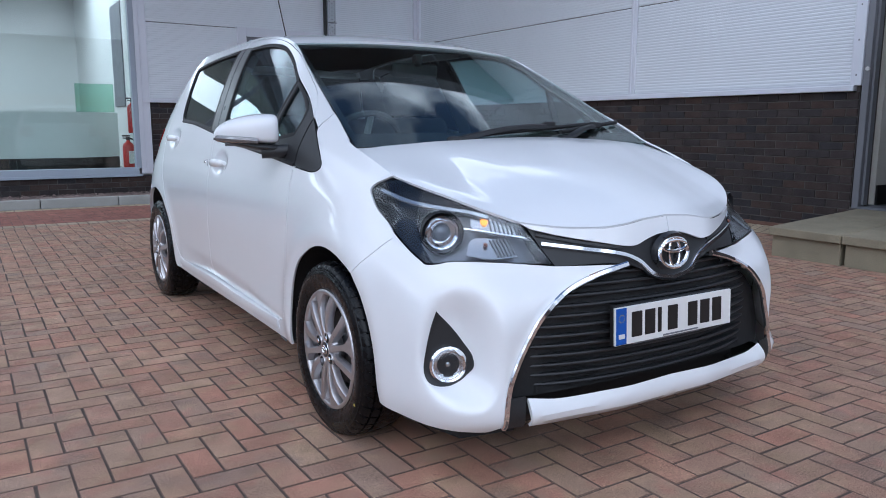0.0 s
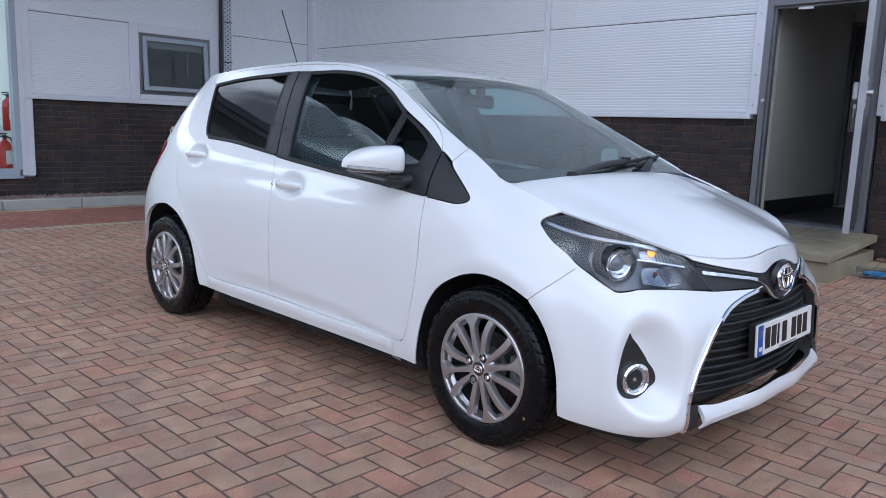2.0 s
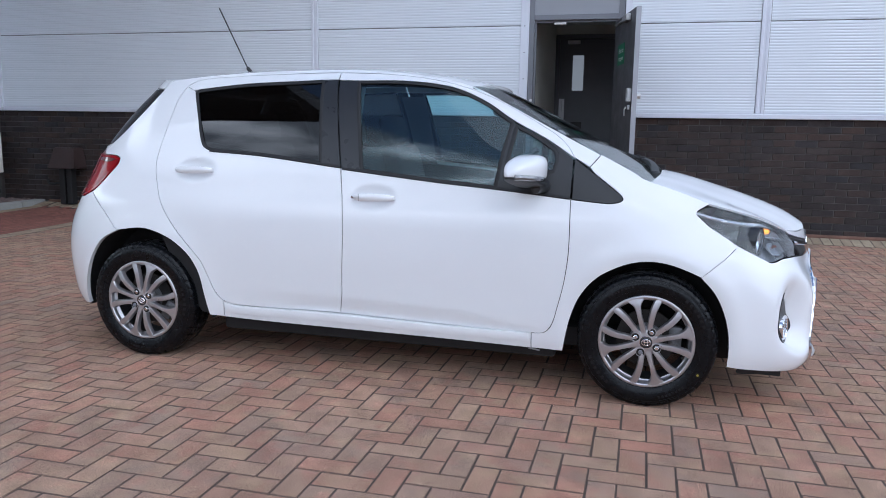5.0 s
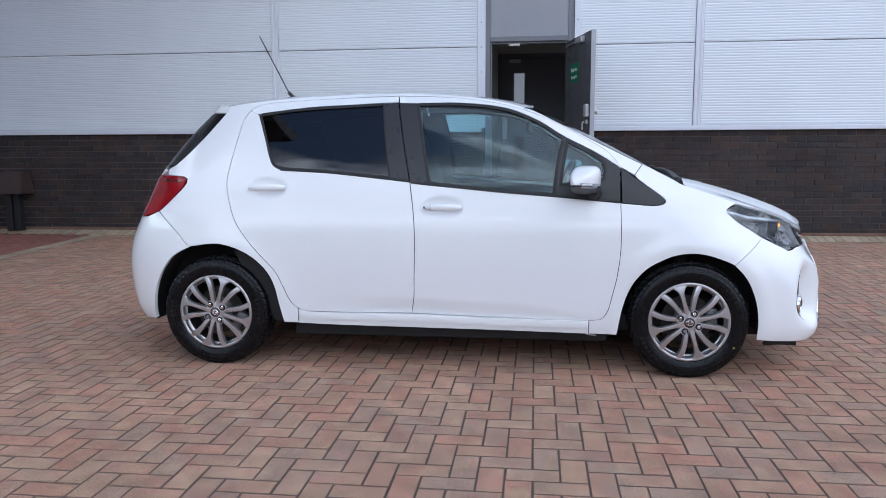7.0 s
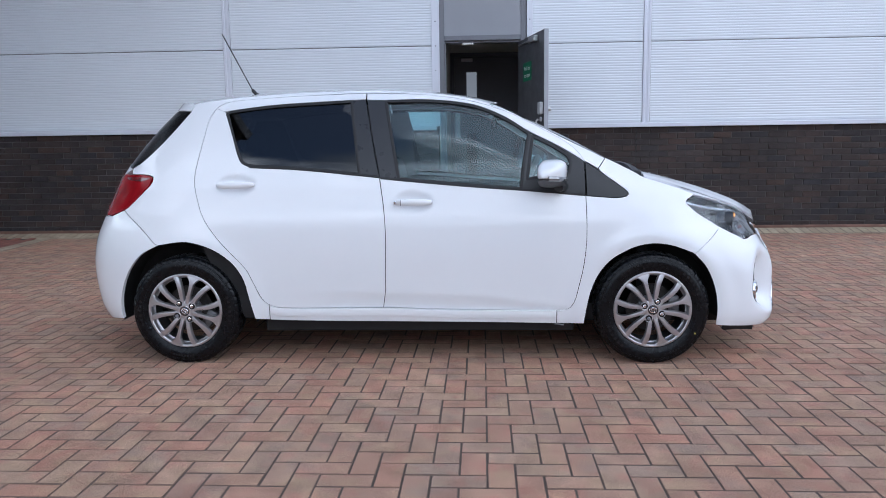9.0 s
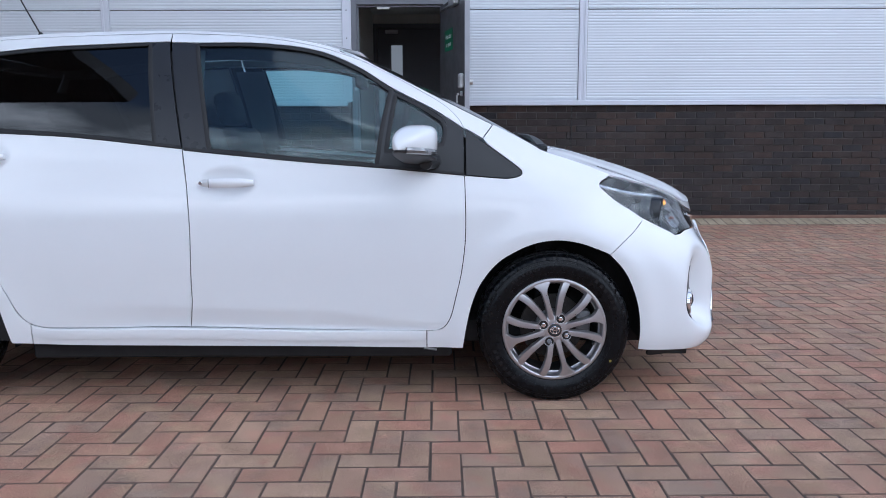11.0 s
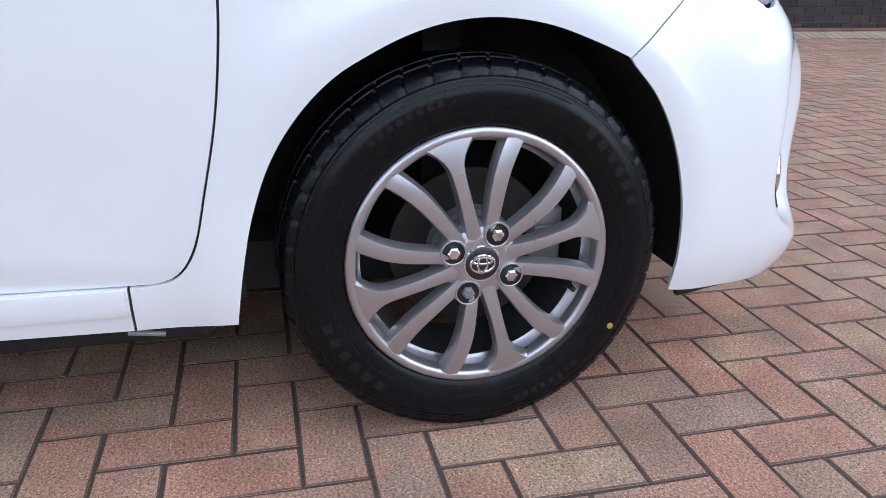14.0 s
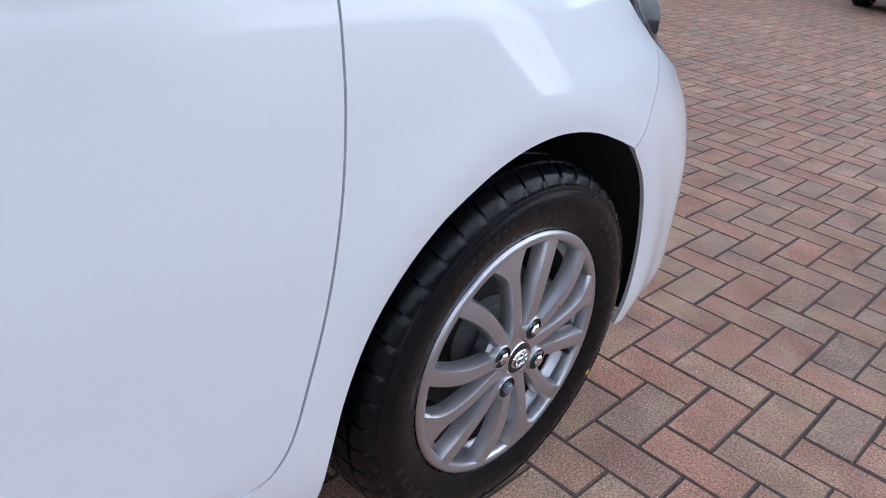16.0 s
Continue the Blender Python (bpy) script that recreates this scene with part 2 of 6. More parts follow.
PAVER = pieces("red_brown_paver", REDS, 0.84, True, 0.34, 0.0015, 0.20, PATCHES)
PAVER_ONE = pieces("red_brown_paver_single", REDS, 0.84, False, 0.34, 0.0015, 0.20, PATCHES)
TAN = pieces("tan_paver", [(0.36, 0.29, 0.20), (0.41, 0.34, 0.24), (0.32, 0.25, 0.175)], 0.85, True, 0.15, 0.0014)
REDROW = pieces("plain_red_paver", [(0.27, 0.105, 0.080), (0.295, 0.120, 0.090), (0.25, 0.102, 0.080)], 0.85, True, 0.12, 0.0014)
EDGEDARK = material("dark_paver_edge", (0.140, 0.088, 0.067), 0.9, var=0.35, size=9, fine=0.3, fine_size=160, bump=0.001, bump_size=180)
JOINT = material("joint_sand", (0.075, 0.055, 0.043), 0.95, var=0.3, size=3, fine=0.3, fine_size=150, bump=0.002, bump_size=150)
CONCRETE = material("weathered_concrete", (0.27, 0.235, 0.165), 0.9, var=0.18, size=4, fine=0.15, fine_size=130, bump=0.0015, bump_size=120)
KERBGREY = material("kerb_concrete", (0.34, 0.34, 0.32), 0.9, var=0.08, size=5, fine=0.1, fine_size=150, bump=0.001, bump_size=160)
GRAVEL = pieces("pink_gravel", [(0.20, 0.14, 0.13), (0.30, 0.22, 0.20), (0.16, 0.12, 0.11), (0.36, 0.29, 0.26)], 0.9, True, 0.1, 0.001)
PLASTER = material("white_plaster", (0.74, 0.75, 0.73), 0.8, var=0.03, size=2, bump=0.0004, bump_size=200)
BEIGE = material("beige_plaster", (0.72, 0.70, 0.64), 0.85, var=0.04, size=2, bump=0.0004, bump_size=200)
COUNTER = material("white_counter_laminate", (0.72, 0.76, 0.74), 0.35, var=0.02, size=3)
SHOWGLASS = glass("shopfront_glass", (0.92, 0.97, 0.955), ior=1.6)
PANE = glass("window_glass", (0.75, 0.80, 0.80), ior=1.6)
GREENPANEL = glass("green_screen_panel", (0.66, 0.84, 0.75), ior=1.45)
EXTRED = material("red_enamel", (0.45, 0.02, 0.015), 0.3, var=0.05, size=20)
SIGNGREEN = material("green_sign", (0.005, 0.17, 0.075), 0.5, var=0.05, size=20)
WHITE = material("white_plastic", (0.72, 0.72, 0.70), 0.45, var=0.04, size=8)
ACWHITE = material("ivory_casing", (0.74, 0.73, 0.67), 0.45, var=0.05, size=6, wear=0.08)
GALV = material("galvanised_steel", (0.50, 0.54, 0.58), 0.42, 0.5, var=0.12, size=18, wear=0.1)
CABLE = material("black_cable", (0.015, 0.015, 0.016), 0.55, var=0.1, size=20)
BROWN = material("brown_metal", (0.045, 0.028, 0.026), 0.5, var=0.12, size=8)
STEEL = material("brushed_steel", (0.60, 0.60, 0.60), 0.3, 0.9, var=0.05, size=20)
CYAN = material("cyan_sticker", (0.02, 0.35, 0.55), 0.4, var=0.03, size=20)
FARBRICK = material("weathered_red_brick", (0.20, 0.10, 0.075), 0.85, var=0.2, size=0.8, fine=0.2, fine_size=20)
FARCLAD = material("far_grey_cladding", (0.30, 0.32, 0.35), 0.5, 0.2, var=0.06, size=0.5)
DARKGLASS = material("dark_window_glass", (0.02, 0.024, 0.028), 0.06, var=0.1, size=2)
SOFFIT = material("grey_soffit", (0.12, 0.125, 0.135), 0.6, var=0.06, size=2)
FLOORDARK = material("dark_floor_tile", (0.03, 0.03, 0.033), 0.3, var=0.1, size=3)


# ---- mesh helpers ----
def link(name, verts, faces, mat, parent=None, label="", smooth=False, sharp=38.0):
    me = bpy.data.meshes.new(name)
    me.from_pydata([tuple(map(float, v)) for v in verts], [], faces)
    me.validate()
    if smooth:
        me.shade_smooth()
        me.set_sharp_from_angle(angle=radians(sharp))
    me.materials.append(mat)
    ob = new(name, me)
    ob.parent = parent
    return tagged(ob, label)


def part(name, bm, mat, parent=None, label="", smooth=False, sharp=38.0):
    """A bmesh as one mesh object under a thing or a part."""
    bmesh.ops.recalc_face_normals(bm, faces=bm.faces)
    me = bpy.data.meshes.new(name)
    bm.to_mesh(me)
    bm.free()
    if smooth:
        me.shade_smooth()
        me.set_sharp_from_angle(angle=radians(sharp))
    me.materials.append(mat)
    ob = new(name, me)
    ob.parent = parent
    return tagged(ob, label)


def thing(name, label, category, m=None, group="", kind=""):
    ob = new(name)
    ob.matrix_basis = m or Matrix()
    return tagged(ob, label, category, group, kind)


def add_box(bm, lo, hi, bevel=0.0, m=None, segments=1):
    """A bevelled box between two corners, into bm."""
    lo, hi = Vector(lo), Vector(hi)
    geo = bmesh.ops.create_cube(bm, size=1.0)["verts"]
    for v in geo:
        v.co = Vector([(lo[i] + hi[i]) / 2 + v.co[i] * (hi[i] - lo[i]) for i in range(3)])
    if bevel:
        es = list({e for v in geo for e in v.link_edges})
        r = bmesh.ops.bevel(bm, geom=es, offset=bevel, segments=segments, affect="EDGES", profile=0.5)
        geo = list({v for f in r["faces"] for v in f.verts} | {v for v in geo if v.is_valid})
    if m is not None:
        bmesh.ops.transform(bm, matrix=m, verts=geo)
    return geo


def boxes(*specs):
    bm = bmesh.new()
    for s in specs:
        add_box(bm, *s)
    return bm


def tube(points, radius, sides=8, closed=False):
    """Vertices and faces of a round bar along points."""
    pts = [Vector(p) for p in points]
    verts, faces = [], []
    n = len(pts)
    side_dir = None
    for i, p in enumerate(pts):
        a, b = pts[(i - 1) % n if closed else max(i - 1, 0)], pts[(i + 1) % n if closed else min(i + 1, n - 1)]
        d = (b - a).normalized()
        if side_dir is None:
            side_dir = d.orthogonal().normalized()
        side_dir = (side_dir - d * side_dir.dot(d)).normalized()
        up = d.cross(side_dir)
        for k in range(sides):
            t = 2 * math.pi * k / sides
            verts.append(p + radius * (math.cos(t) * side_dir + math.sin(t) * up))
    for i in range(n if closed else n - 1):
        for k in range(sides):
            j = (i + 1) % n
            faces.append((i * sides + k, i * sides + (k + 1) % sides, j * sides + (k + 1) % sides, j * sides + k))
    if not closed:
        faces += [tuple(range(sides - 1, -1, -1)), tuple(range((n - 1) * sides, n * sides))]
    return verts, faces


def joined(*shapes):
    verts, faces = [], []
    for v, f in shapes:
        o = len(verts)
        verts += list(v)
        faces += [tuple(i + o for i in q) for q in f]
    return verts, faces


def lathe(profile, steps=64, axis="x", centre=(0, 0, 0), closed=False):
    """Vertices and faces of a profile of (along, radius) turned round an axis."""
    verts, faces = [], []
    n = len(profile)
    for k in range(steps):
        t = 2 * math.pi * k / steps
        for a, r in profile:
            c, s = r * math.cos(t), r * math.sin(t)
            p = {"x": (a, c, s), "y": (s, a, c), "z": (c, s, a)}[axis]
            verts.append((p[0] + centre[0], p[1] + centre[1], p[2] + centre[2]))
    for k in range(steps):
        j = (k + 1) % steps
        for i in range(n if closed else n - 1):
            m = (i + 1) % n
            faces.append((k * n + i, k * n + m, j * n + m, j * n + i))
    return verts, faces


# ---- the place: walls, ground ----
WALL_X, WALL_Y = 6.99, 11.74          # faces of the two clad walls
CLAD_LOW = 1.42


def rise(x):
    """The yard lifts a little towards the long wall."""
    return np.interp(np.asarray(x, float), (4.6, 6.68, 6.93, 7.0), (0.0, 0.034, 0.083, 0.085))


def ground_sheet():
    xs = [-400, -60, -4.43, 4.6, 6.68, 6.93, 7.6, 60, 400]
    ys = [-400, -60, -9.12, 9, 12, 60, 400]
    verts = [(x, y, float(rise(x)) - 0.0019) for y in ys for x in xs]
    n = len(xs)
    faces = [(j * n + i, j * n + i + 1, (j + 1) * n + i + 1, (j + 1) * n + i) for j in range(len(ys) - 1) for i in range(n - 1)]
    ob = tagged(link("ground", verts, faces, JOINT), "dark sandy bedding between the paving blocks of the yard", "ground", kind="structure")
    ob.data.materials.append(FARPAVE)
    for f in ob.data.polygons:
        if f.center.x < -4.43 or f.center.y < -9.12:
            f.material_index = 1
    return ob


ground = ground_sheet()


def ribbed(z0, z1, a0, a1, axis, face):
    """A sheet with fine level ribs. axis 'x': the sheet runs along y with its face towards -x; 'y': along x, towards -y."""
    prof = [(0.010, z0), (0.0, z0 + 0.006)]
    n = max(1, round((z1 - z0 - 0.02) / 0.0312))
    p = (z1 - z0 - 0.02) / n
    for i in range(n):
        z = z0 + 0.01 + i * p
        prof += [(0.0, z + 0.1 * p), (-0.0022, z + 0.3 * p), (-0.0022, z + 0.72 * p), (0.0, z + 0.92 * p)]
    prof += [(0.0, z1 - 0.006), (0.010, z1)]
    verts, faces = [], []
    for a in (a0, a1):
        for d, z in prof:
            verts.append((face + d, a, z) if axis == "x" else (a, face + d, z))
    m = len(prof)
    for i in range(m - 1):
        q = (i, i + 1, m + i + 1, m + i)
        faces.append(q if axis == "y" else q[::-1])
    return verts, faces


def clad_bays(wall, bays, rows, axis, face):
    for a0, a1 in bays:
        for z0, z1 in rows:
            link("panel", *ribbed(z0 + 0.003, z1 - 0.003, a0, a1, axis, face), CLAD, wall)


# long wall with the side door
tagged(part("mortar_fillet", boxes(((6.945, -14, 0.0), (7.03, 2.81, 0.112), 0.014), ((6.945, 3.99, 0.0), (7.03, 10.9, 0.112), 0.014)), material("red_fillet", (0.16, 0.085, 0.06), 0.95, var=0.3, size=6, bump=0.002, bump_size=90)), "rough red-brown mortar fillet at the foot of the wall", "fillet", kind="structure")
wall_long = part("wall_long", boxes(((7.02, -14, 0), (7.32, 2.93, 7)), ((7.02, 4.07, 0), (7.32, 12.0, 7)), ((7.02, 2.93, 2.50), (7.32, 4.07, 7)), ((7.02, 2.93, 0), (7.32, 4.07, 0.33))), MORTAR)
tagged(wall_long, "clad warehouse wall with a dark brick plinth and side door", "wall", kind="structure")
ROWS_LONG = [(CLAD_LOW, 2.405), (2.405, 3.40), (3.40, 4.40), (4.40, 5.40), (5.40, 7.0)]
clad_bays(wall_long, [(-14, -8.9), (-8.8, -3.79), (-3.69, 1.425), (1.525, 2.90), (4.14, 6.70), (6.80, 11.62)], ROWS_LONG, "x", WALL_X)
clad_bays(wall_long, [(2.90, 4.14)], [(3.42, 4.40), (4.40, 5.40), (5.40, 7.0)], "x", WALL_X)
for y in (-8.85, -3.74, 1.475, 6.75):
    part("joint_cover", boxes(((6.974, y - 0.045, CLAD_LOW), (7.03, y - 0.012, 7), 0.003), ((6.982, y - 0.012, CLAD_LOW), (7.03, y + 0.012, 7)), ((6.974, y + 0.012, CLAD_LOW), (7.03, y + 0.045, 7), 0.003)), FLASH, wall_long)
for a, b in ((-14, 2.91), (4.10, 11.66)):
    part("drip_flashing", boxes(((6.955, a, 1.362), (7.03, b, 1.412), 0.004), ((6.975, a, 1.407), (7.03, b, 1.424))), FLASH, wall_long, "pale folded metal flashing under the cladding")
part("edge_trim", boxes(((6.972, 4.045, CLAD_LOW - 0.01), (7.03, 4.145, 3.45), 0.003)), FLASH, wall_long, "pale upright edge trim with small rivets")
part("edge_trim", boxes(((6.972, 2.885, CLAD_LOW - 0.01), (7.03, 2.957, 3.45), 0.003)), FLASH, wall_long, "pale upright edge trim with small rivets")
for y in (4.095, 2.92):
    for k in range(7):
        bm = bmesh.new()
        bmesh.ops.create_uvsphere(bm, u_segments=8, v_segments=4, radius=0.008, matrix=Matrix.Translation((6.973, y, 1.5 + 0.3 * k)))
        part("rivet", bm, GREYFRAME, wall_long)
part("corner_flashing", boxes(((6.93, 11.60, CLAD_LOW - 0.05), (7.03, 11.735, 7), 0.004), ((6.955, 11.585, CLAD_LOW - 0.05), (7.03, 11.605, 7))), FLASH, wall_long)

# door frame, panel over the door, lobby behind
door_set = part("door_1", boxes(((6.99, 2.96, 0.325), (7.10, 3.03, 3.42), 0.004), ((6.99, 3.985, 0.325), (7.10, 4.045, 3.42), 0.004), ((6.99, 3.03, 2.462), (7.10, 3.985, 2.522), 0.004), ((6.99, 3.03, 3.36), (7.10, 3.985, 3.42), 0.004),
                                ((7.03, 3.03, 2.44), (7.10, 3.985, 2.462)), ((7.04, 3.965, 0.36), (7.10, 3.985, 2.46))), GREYFRAME)
tagged(door_set, "grey metal frame of an outward opening side door", "door frame", kind="structure")
part("over_panel", boxes(((7.0, 3.03, 2.522), (7.018, 3.985, 3.36), 0.002)), material("mid_grey_panel", (0.30, 0.31, 0.335), 0.45, var=0.05, size=2), door_set, "flat grey metal panel over the door")
part("threshold", boxes(((6.98, 3.03, 0.325), (7.30, 3.985, 0.345), 0.004)), GREYFRAME, door_set)
part("sensor", boxes(((7.02, 3.62, 2.415), (7.05, 3.76, 2.44), 0.003)), WHITE, door_set, "small white door contact on the head")
bm = bmesh.new()
bmesh.ops.create_cone(bm, segments=16, radius1=0.018, radius2=0.014, depth=0.03, cap_ends=True, matrix=pose(6.985, 4.0, 1.55, 0, 90, 0))
part("strike", bm, STEEL, door_set)

lobby = part("wall_lobby", boxes(((7.32, 4.02, 0.30), (9.70, 4.15, 2.9)), ((7.32, 1.9, 0.30), (9.70, 2.03, 2.9)), ((9.60, 2.03, 0.30), (9.75, 4.02, 2.9))), BEIGE)
tagged(lobby, "plain beige lobby walls behind the side door", "wall", kind="structure")
tagged(part("ceiling", boxes(((7.32, 1.9, 2.75), (9.70, 4.15, 2.85))), PLASTER), "plain white lobby ceiling", "ceiling", kind="structure")
tagged(part("floor", boxes(((7.30, 1.9, 0.26), (9.70, 4.15, 0.342))), FLOORDARK), "dark lobby floor behind the side door", "floor", kind="structure")
part("skirting", boxes(((7.33, 4.0, 0.342), (9.49, 4.019, 0.52), 0.002)), INK, lobby, "black skirting board")
inner = thing("door_2", "dark grey inner door with glazed strips and steel pull", "door", kind="structure")
part("frame", boxes(((9.50, 2.86, 0.372), (9.60, 2.92, 2.61), 0.003), ((9.50, 3.955, 0.372), (9.60, 4.015, 2.61), 0.003), ((9.50, 2.92, 2.55), (9.60, 3.955, 2.61), 0.003)), INNERDOOR, inner)
part("leaf", boxes(((9.535, 2.925, 0.38), (9.575, 3.952, 2.545), 0.003)), INNERDOOR, inner)
# the upper strip glows by itself, in place of daylight from a room beyond
for z0, z1 in ((0.66, 1.34), (1.80, 2.31)):
    part("vision_panel", boxes(((9.522, 3.60, z0), (9.531, 3.76, z1), 0.002)), STRIPGLOW if z0 > 1.5 else INK, inner, "narrow glazed strip")
part("pull_handle", boxes(((9.522, 3.865, 1.29), (9.531, 3.945, 1.68), 0.003), ((9.47, 3.895, 1.33), (9.49, 3.918, 1.64), 0.006), ((9.485, 3.90, 1.35), (9.525, 3.915, 1.37)), ((9.485, 3.90, 1.60), (9.525, 3.915, 1.62))), STEEL, inner, "brushed steel pull handle on a plate")
part("closer", boxes(((9.46, 3.66, 2.47), (9.53, 3.84, 2.52), 0.006)), STEEL, inner)

# the open leaf
leaf = thing("door_leaf", "open dark grey steel door leaf standing out from the wall", "door", pose(7.0, 3.04, 0.0, 0, 0, 192.9))
part("panel", boxes(((0.0, -0.0225, 0.425), (1.074, 0.0225, 2.432), 0.003)), DOORGREY, leaf)
part("edge_strip", boxes(((1.074, -0.026, 0.42), (1.080, 0.026, 2.435), 0.002)), EDGEGREY, leaf, "bare pale metal edge of the leaf")
sign = part("sign", boxes(((0.24, -0.0265, 1.92), (0.58, -0.0235, 2.14), 0.001)), SIGNGREEN, leaf, "green notice with two lines of white lettering")
for words, z in (("Push bar", 2.045), ("to open", 1.965)):
    curve = bpy.data.curves.new("lettering", "FONT")
    curve.body, curve.size, curve.align_x, curve.extrude = words, 0.072, "CENTER", 0.0006
    source = bpy.data.objects.new("lettering", curve)
    text = new("lettering", bpy.data.meshes.new_from_object(source))
    bpy.data.objects.remove(source)
    text.data.materials.append(WHITE)
    text.parent = sign
    text.matrix_basis = pose(0.41, -0.0272, z, 90, 0, 0)
lock = part("lock_case", boxes(((0.965, -0.070, 1.50), (1.050, -0.023, 1.64), 0.010), ((1.0, -0.055, 1.42), (1.03, -0.03, 1.47), 0.006)), LOCKGREY, leaf, "pale grey lock case with a hanging strap")
part("strap", boxes(((0.90, -0.06, 1.43), (0.955, -0.05, 1.455), 0.003), ((0.87, -0.062, 1.36), (0.905, -0.052, 1.44), 0.003)), WHITE, lock)
bm = bmesh.new()
bmesh.ops.create_cone(bm, segments=20, radius1=0.028, radius2=0.022, depth=0.05, cap_ends=True, matrix=pose(1.0, 0.048, 1.56, 90, 0, 0))
part("knob", bm, STEEL, leaf)
part("plate", boxes(((0.96, 0.0225, 1.44), (1.05, 0.028, 1.70), 0.002)), STEEL, leaf)
part("closer_arm", boxes(((0.10, -0.05, 2.36), (0.62, -0.03, 2.38), 0.003), ((0.60, -0.075, 2.33), (0.84, -0.023, 2.40), 0.008)), STEEL, leaf, "steel overhead door closer")

# concrete platform before the door, falling away from the threshold
steps = thing("door_step", "weathered concrete platform of slabs before the side door", "step", kind="structure")
for y0, y1 in ((2.82, 3.385), (3.395, 3.985)):
    part("riser", boxes(((5.745, y0 + .015, 0.0), (6.99, y1 - .012, 0.185), 0.005)), CONCRETE, steps)
    for x0, x1 in ((5.705, 6.395), (6.405, 6.985)):
        bm = boxes(((x0, y0, 0.0), (x1, y1, 0.068), 0.007))
        for v in bm.verts:
            v.co.z += 0.187 + (v.co.x - 5.7) * 0.056
        part("slab", bm, CONCRETE, steps, "concrete slab with a jutting edge")

# cross wall with the window, beside the glazed front
wall_cross = part("wall_cross", boxes(((2.62, 11.77, 0), (7.02, 12.05, 1.55)), ((2.62, 11.77, 1.55), (4.02, 12.05, 2.38)), ((5.16, 11.77, 1.55), (7.02, 12.05, 2.38)), ((2.62, 11.77, 2.38), (7.02, 12.05, 7))), MORTAR)
tagged(wall_cross, "clad end wall with a dark brick plinth", "wall", kind="structure")
ROWS_CROSS = [(2.475, 3.40), (3.40, 4.40), (4.40, 5.40), (5.40, 7.0)]
clad_bays(wall_cross, [(2.60, 3.89), (5.27, 6.93)], [(CLAD_LOW, 2.475)], "y", WALL_Y)
clad_bays(wall_cross, [(2.60, 5.27), (5.27, 6.93)], ROWS_CROSS, "y", WALL_Y)
part("drip_flashing", boxes(((2.46, 11.705, 1.362), (6.955, 11.78, 1.412), 0.004), ((2.50, 11.725, 1.407), (6.955, 11.78, 1.424))), FLASH, wall_cross, "pale folded metal flashing under the cladding")
part("end_trim", boxes(((2.50, 11.715, 0.36), (2.60, 11.78, 7), 0.003)), FLASH, wall_cross)

window = thing("window_1", "top hung window, slightly open, in a pale metal surround", "window", kind="structure")
sur = bmesh.new()
for lo, hi in (((3.89, 11.712, 1.425), (4.03, 11.79, 2.49)), ((5.13, 11.712, 1.425), (5.27, 11.79, 2.49)), ((4.03, 11.712, 2.36), (5.13, 11.79, 2.49)), ((4.03, 11.712, 1.425), (5.13, 11.79, 1.50))):
    add_box(sur, lo, hi, 0.004)
part("window_frame", sur, FLASH, window, "pale folded metal surround")
for x0, x1 in ((4.03, 3.895), (5.13, 5.265)):
    part("mitre_joint", boxes(((x0 - 0.002, 11.7095, 2.36), (x0 + 0.002, 11.7125, 2.37)), ((min(x0, x1), 11.7095, 2.484), (min(x0, x1) + 0.005, 11.7125, 2.489))), GREYFRAME, window)
part("inner_frame", boxes(((4.03, 11.73, 1.50), (4.075, 11.82, 2.36)), ((5.085, 11.73, 1.50), (5.13, 11.82, 2.36)), ((4.075, 11.73, 2.315), (5.085, 11.82, 2.36)), ((4.075, 11.73, 1.50), (5.085, 11.82, 1.55))), GREYFRAME, window)
sash = part("sash", boxes(((4.08, -0.03, -0.76), (4.14, 0.02, 0.0), 0.004), ((5.02, -0.03, -0.76), (5.08, 0.02, 0.0), 0.004), ((4.14, -0.03, -0.06), (5.02, 0.02, 0.0), 0.004), ((4.14, -0.03, -0.76), (5.02, 0.02, -0.70), 0.004)), FRAMEBLUE, window)
sash.matrix_basis = pose(0, 11.735, 2.312, -5, 0, 0)
part("pane", boxes(((4.135, -0.006, -0.705), (5.025, 0.004, -0.055))), PANE, sash)
part("blind", boxes(((4.09, 11.86, 2.17), (5.07, 11.90, 2.33), 0.006)), WHITE, window, "white roller blind drawn up to the top")
part("blind_wand", boxes(((4.83, 11.85, 1.80), (4.845, 11.865, 2.19), 0.003)), WHITE, window)
tagged(part("wall_office", boxes(((3.0, 14.0, 0), (7.0, 14.1, 3.2)), ((2.95, 12.05, 0), (3.05, 14.0, 3.2)), ((6.9, 12.05, 0), (7.0, 14.0, 3.2)), ((3.0, 12.05, 3.1), (7.0, 14.0, 3.2)), ((3.0, 12.05, 0.2), (7.0, 14.0, 0.3))), BEIGE), "plain beige office walls behind the window", "wall", kind="structure")

# glazed front with the room behind
shop = thing("window_2", "tall glazed shopfront in pale blue-grey framing", "window", kind="structure")
part("sill_frame", boxes(((-9, 11.68, 0.335), (2.40, 11.82, 0.45), 0.006), ((-9, 11.66, 0.325), (2.44, 11.72, 0.36), 0.004)), FRAMEBLUE, shop)
for x in (-8.0, -5.4, -2.8, -0.2, 2.40):
    part("mullion", boxes(((x - 0.035, 11.69, 0.44), (x + 0.035, 11.82, 4.2), 0.004)), FRAMEBLUE, shop)
for x in (-8.0, -5.4, -2.8, -0.2):
    p = part("pane", boxes(((x + 0.03, 11.745, 0.44), (x + 2.57, 11.757, 3.72))), SHOWGLASS, shop)
    p.visible_shadow = False
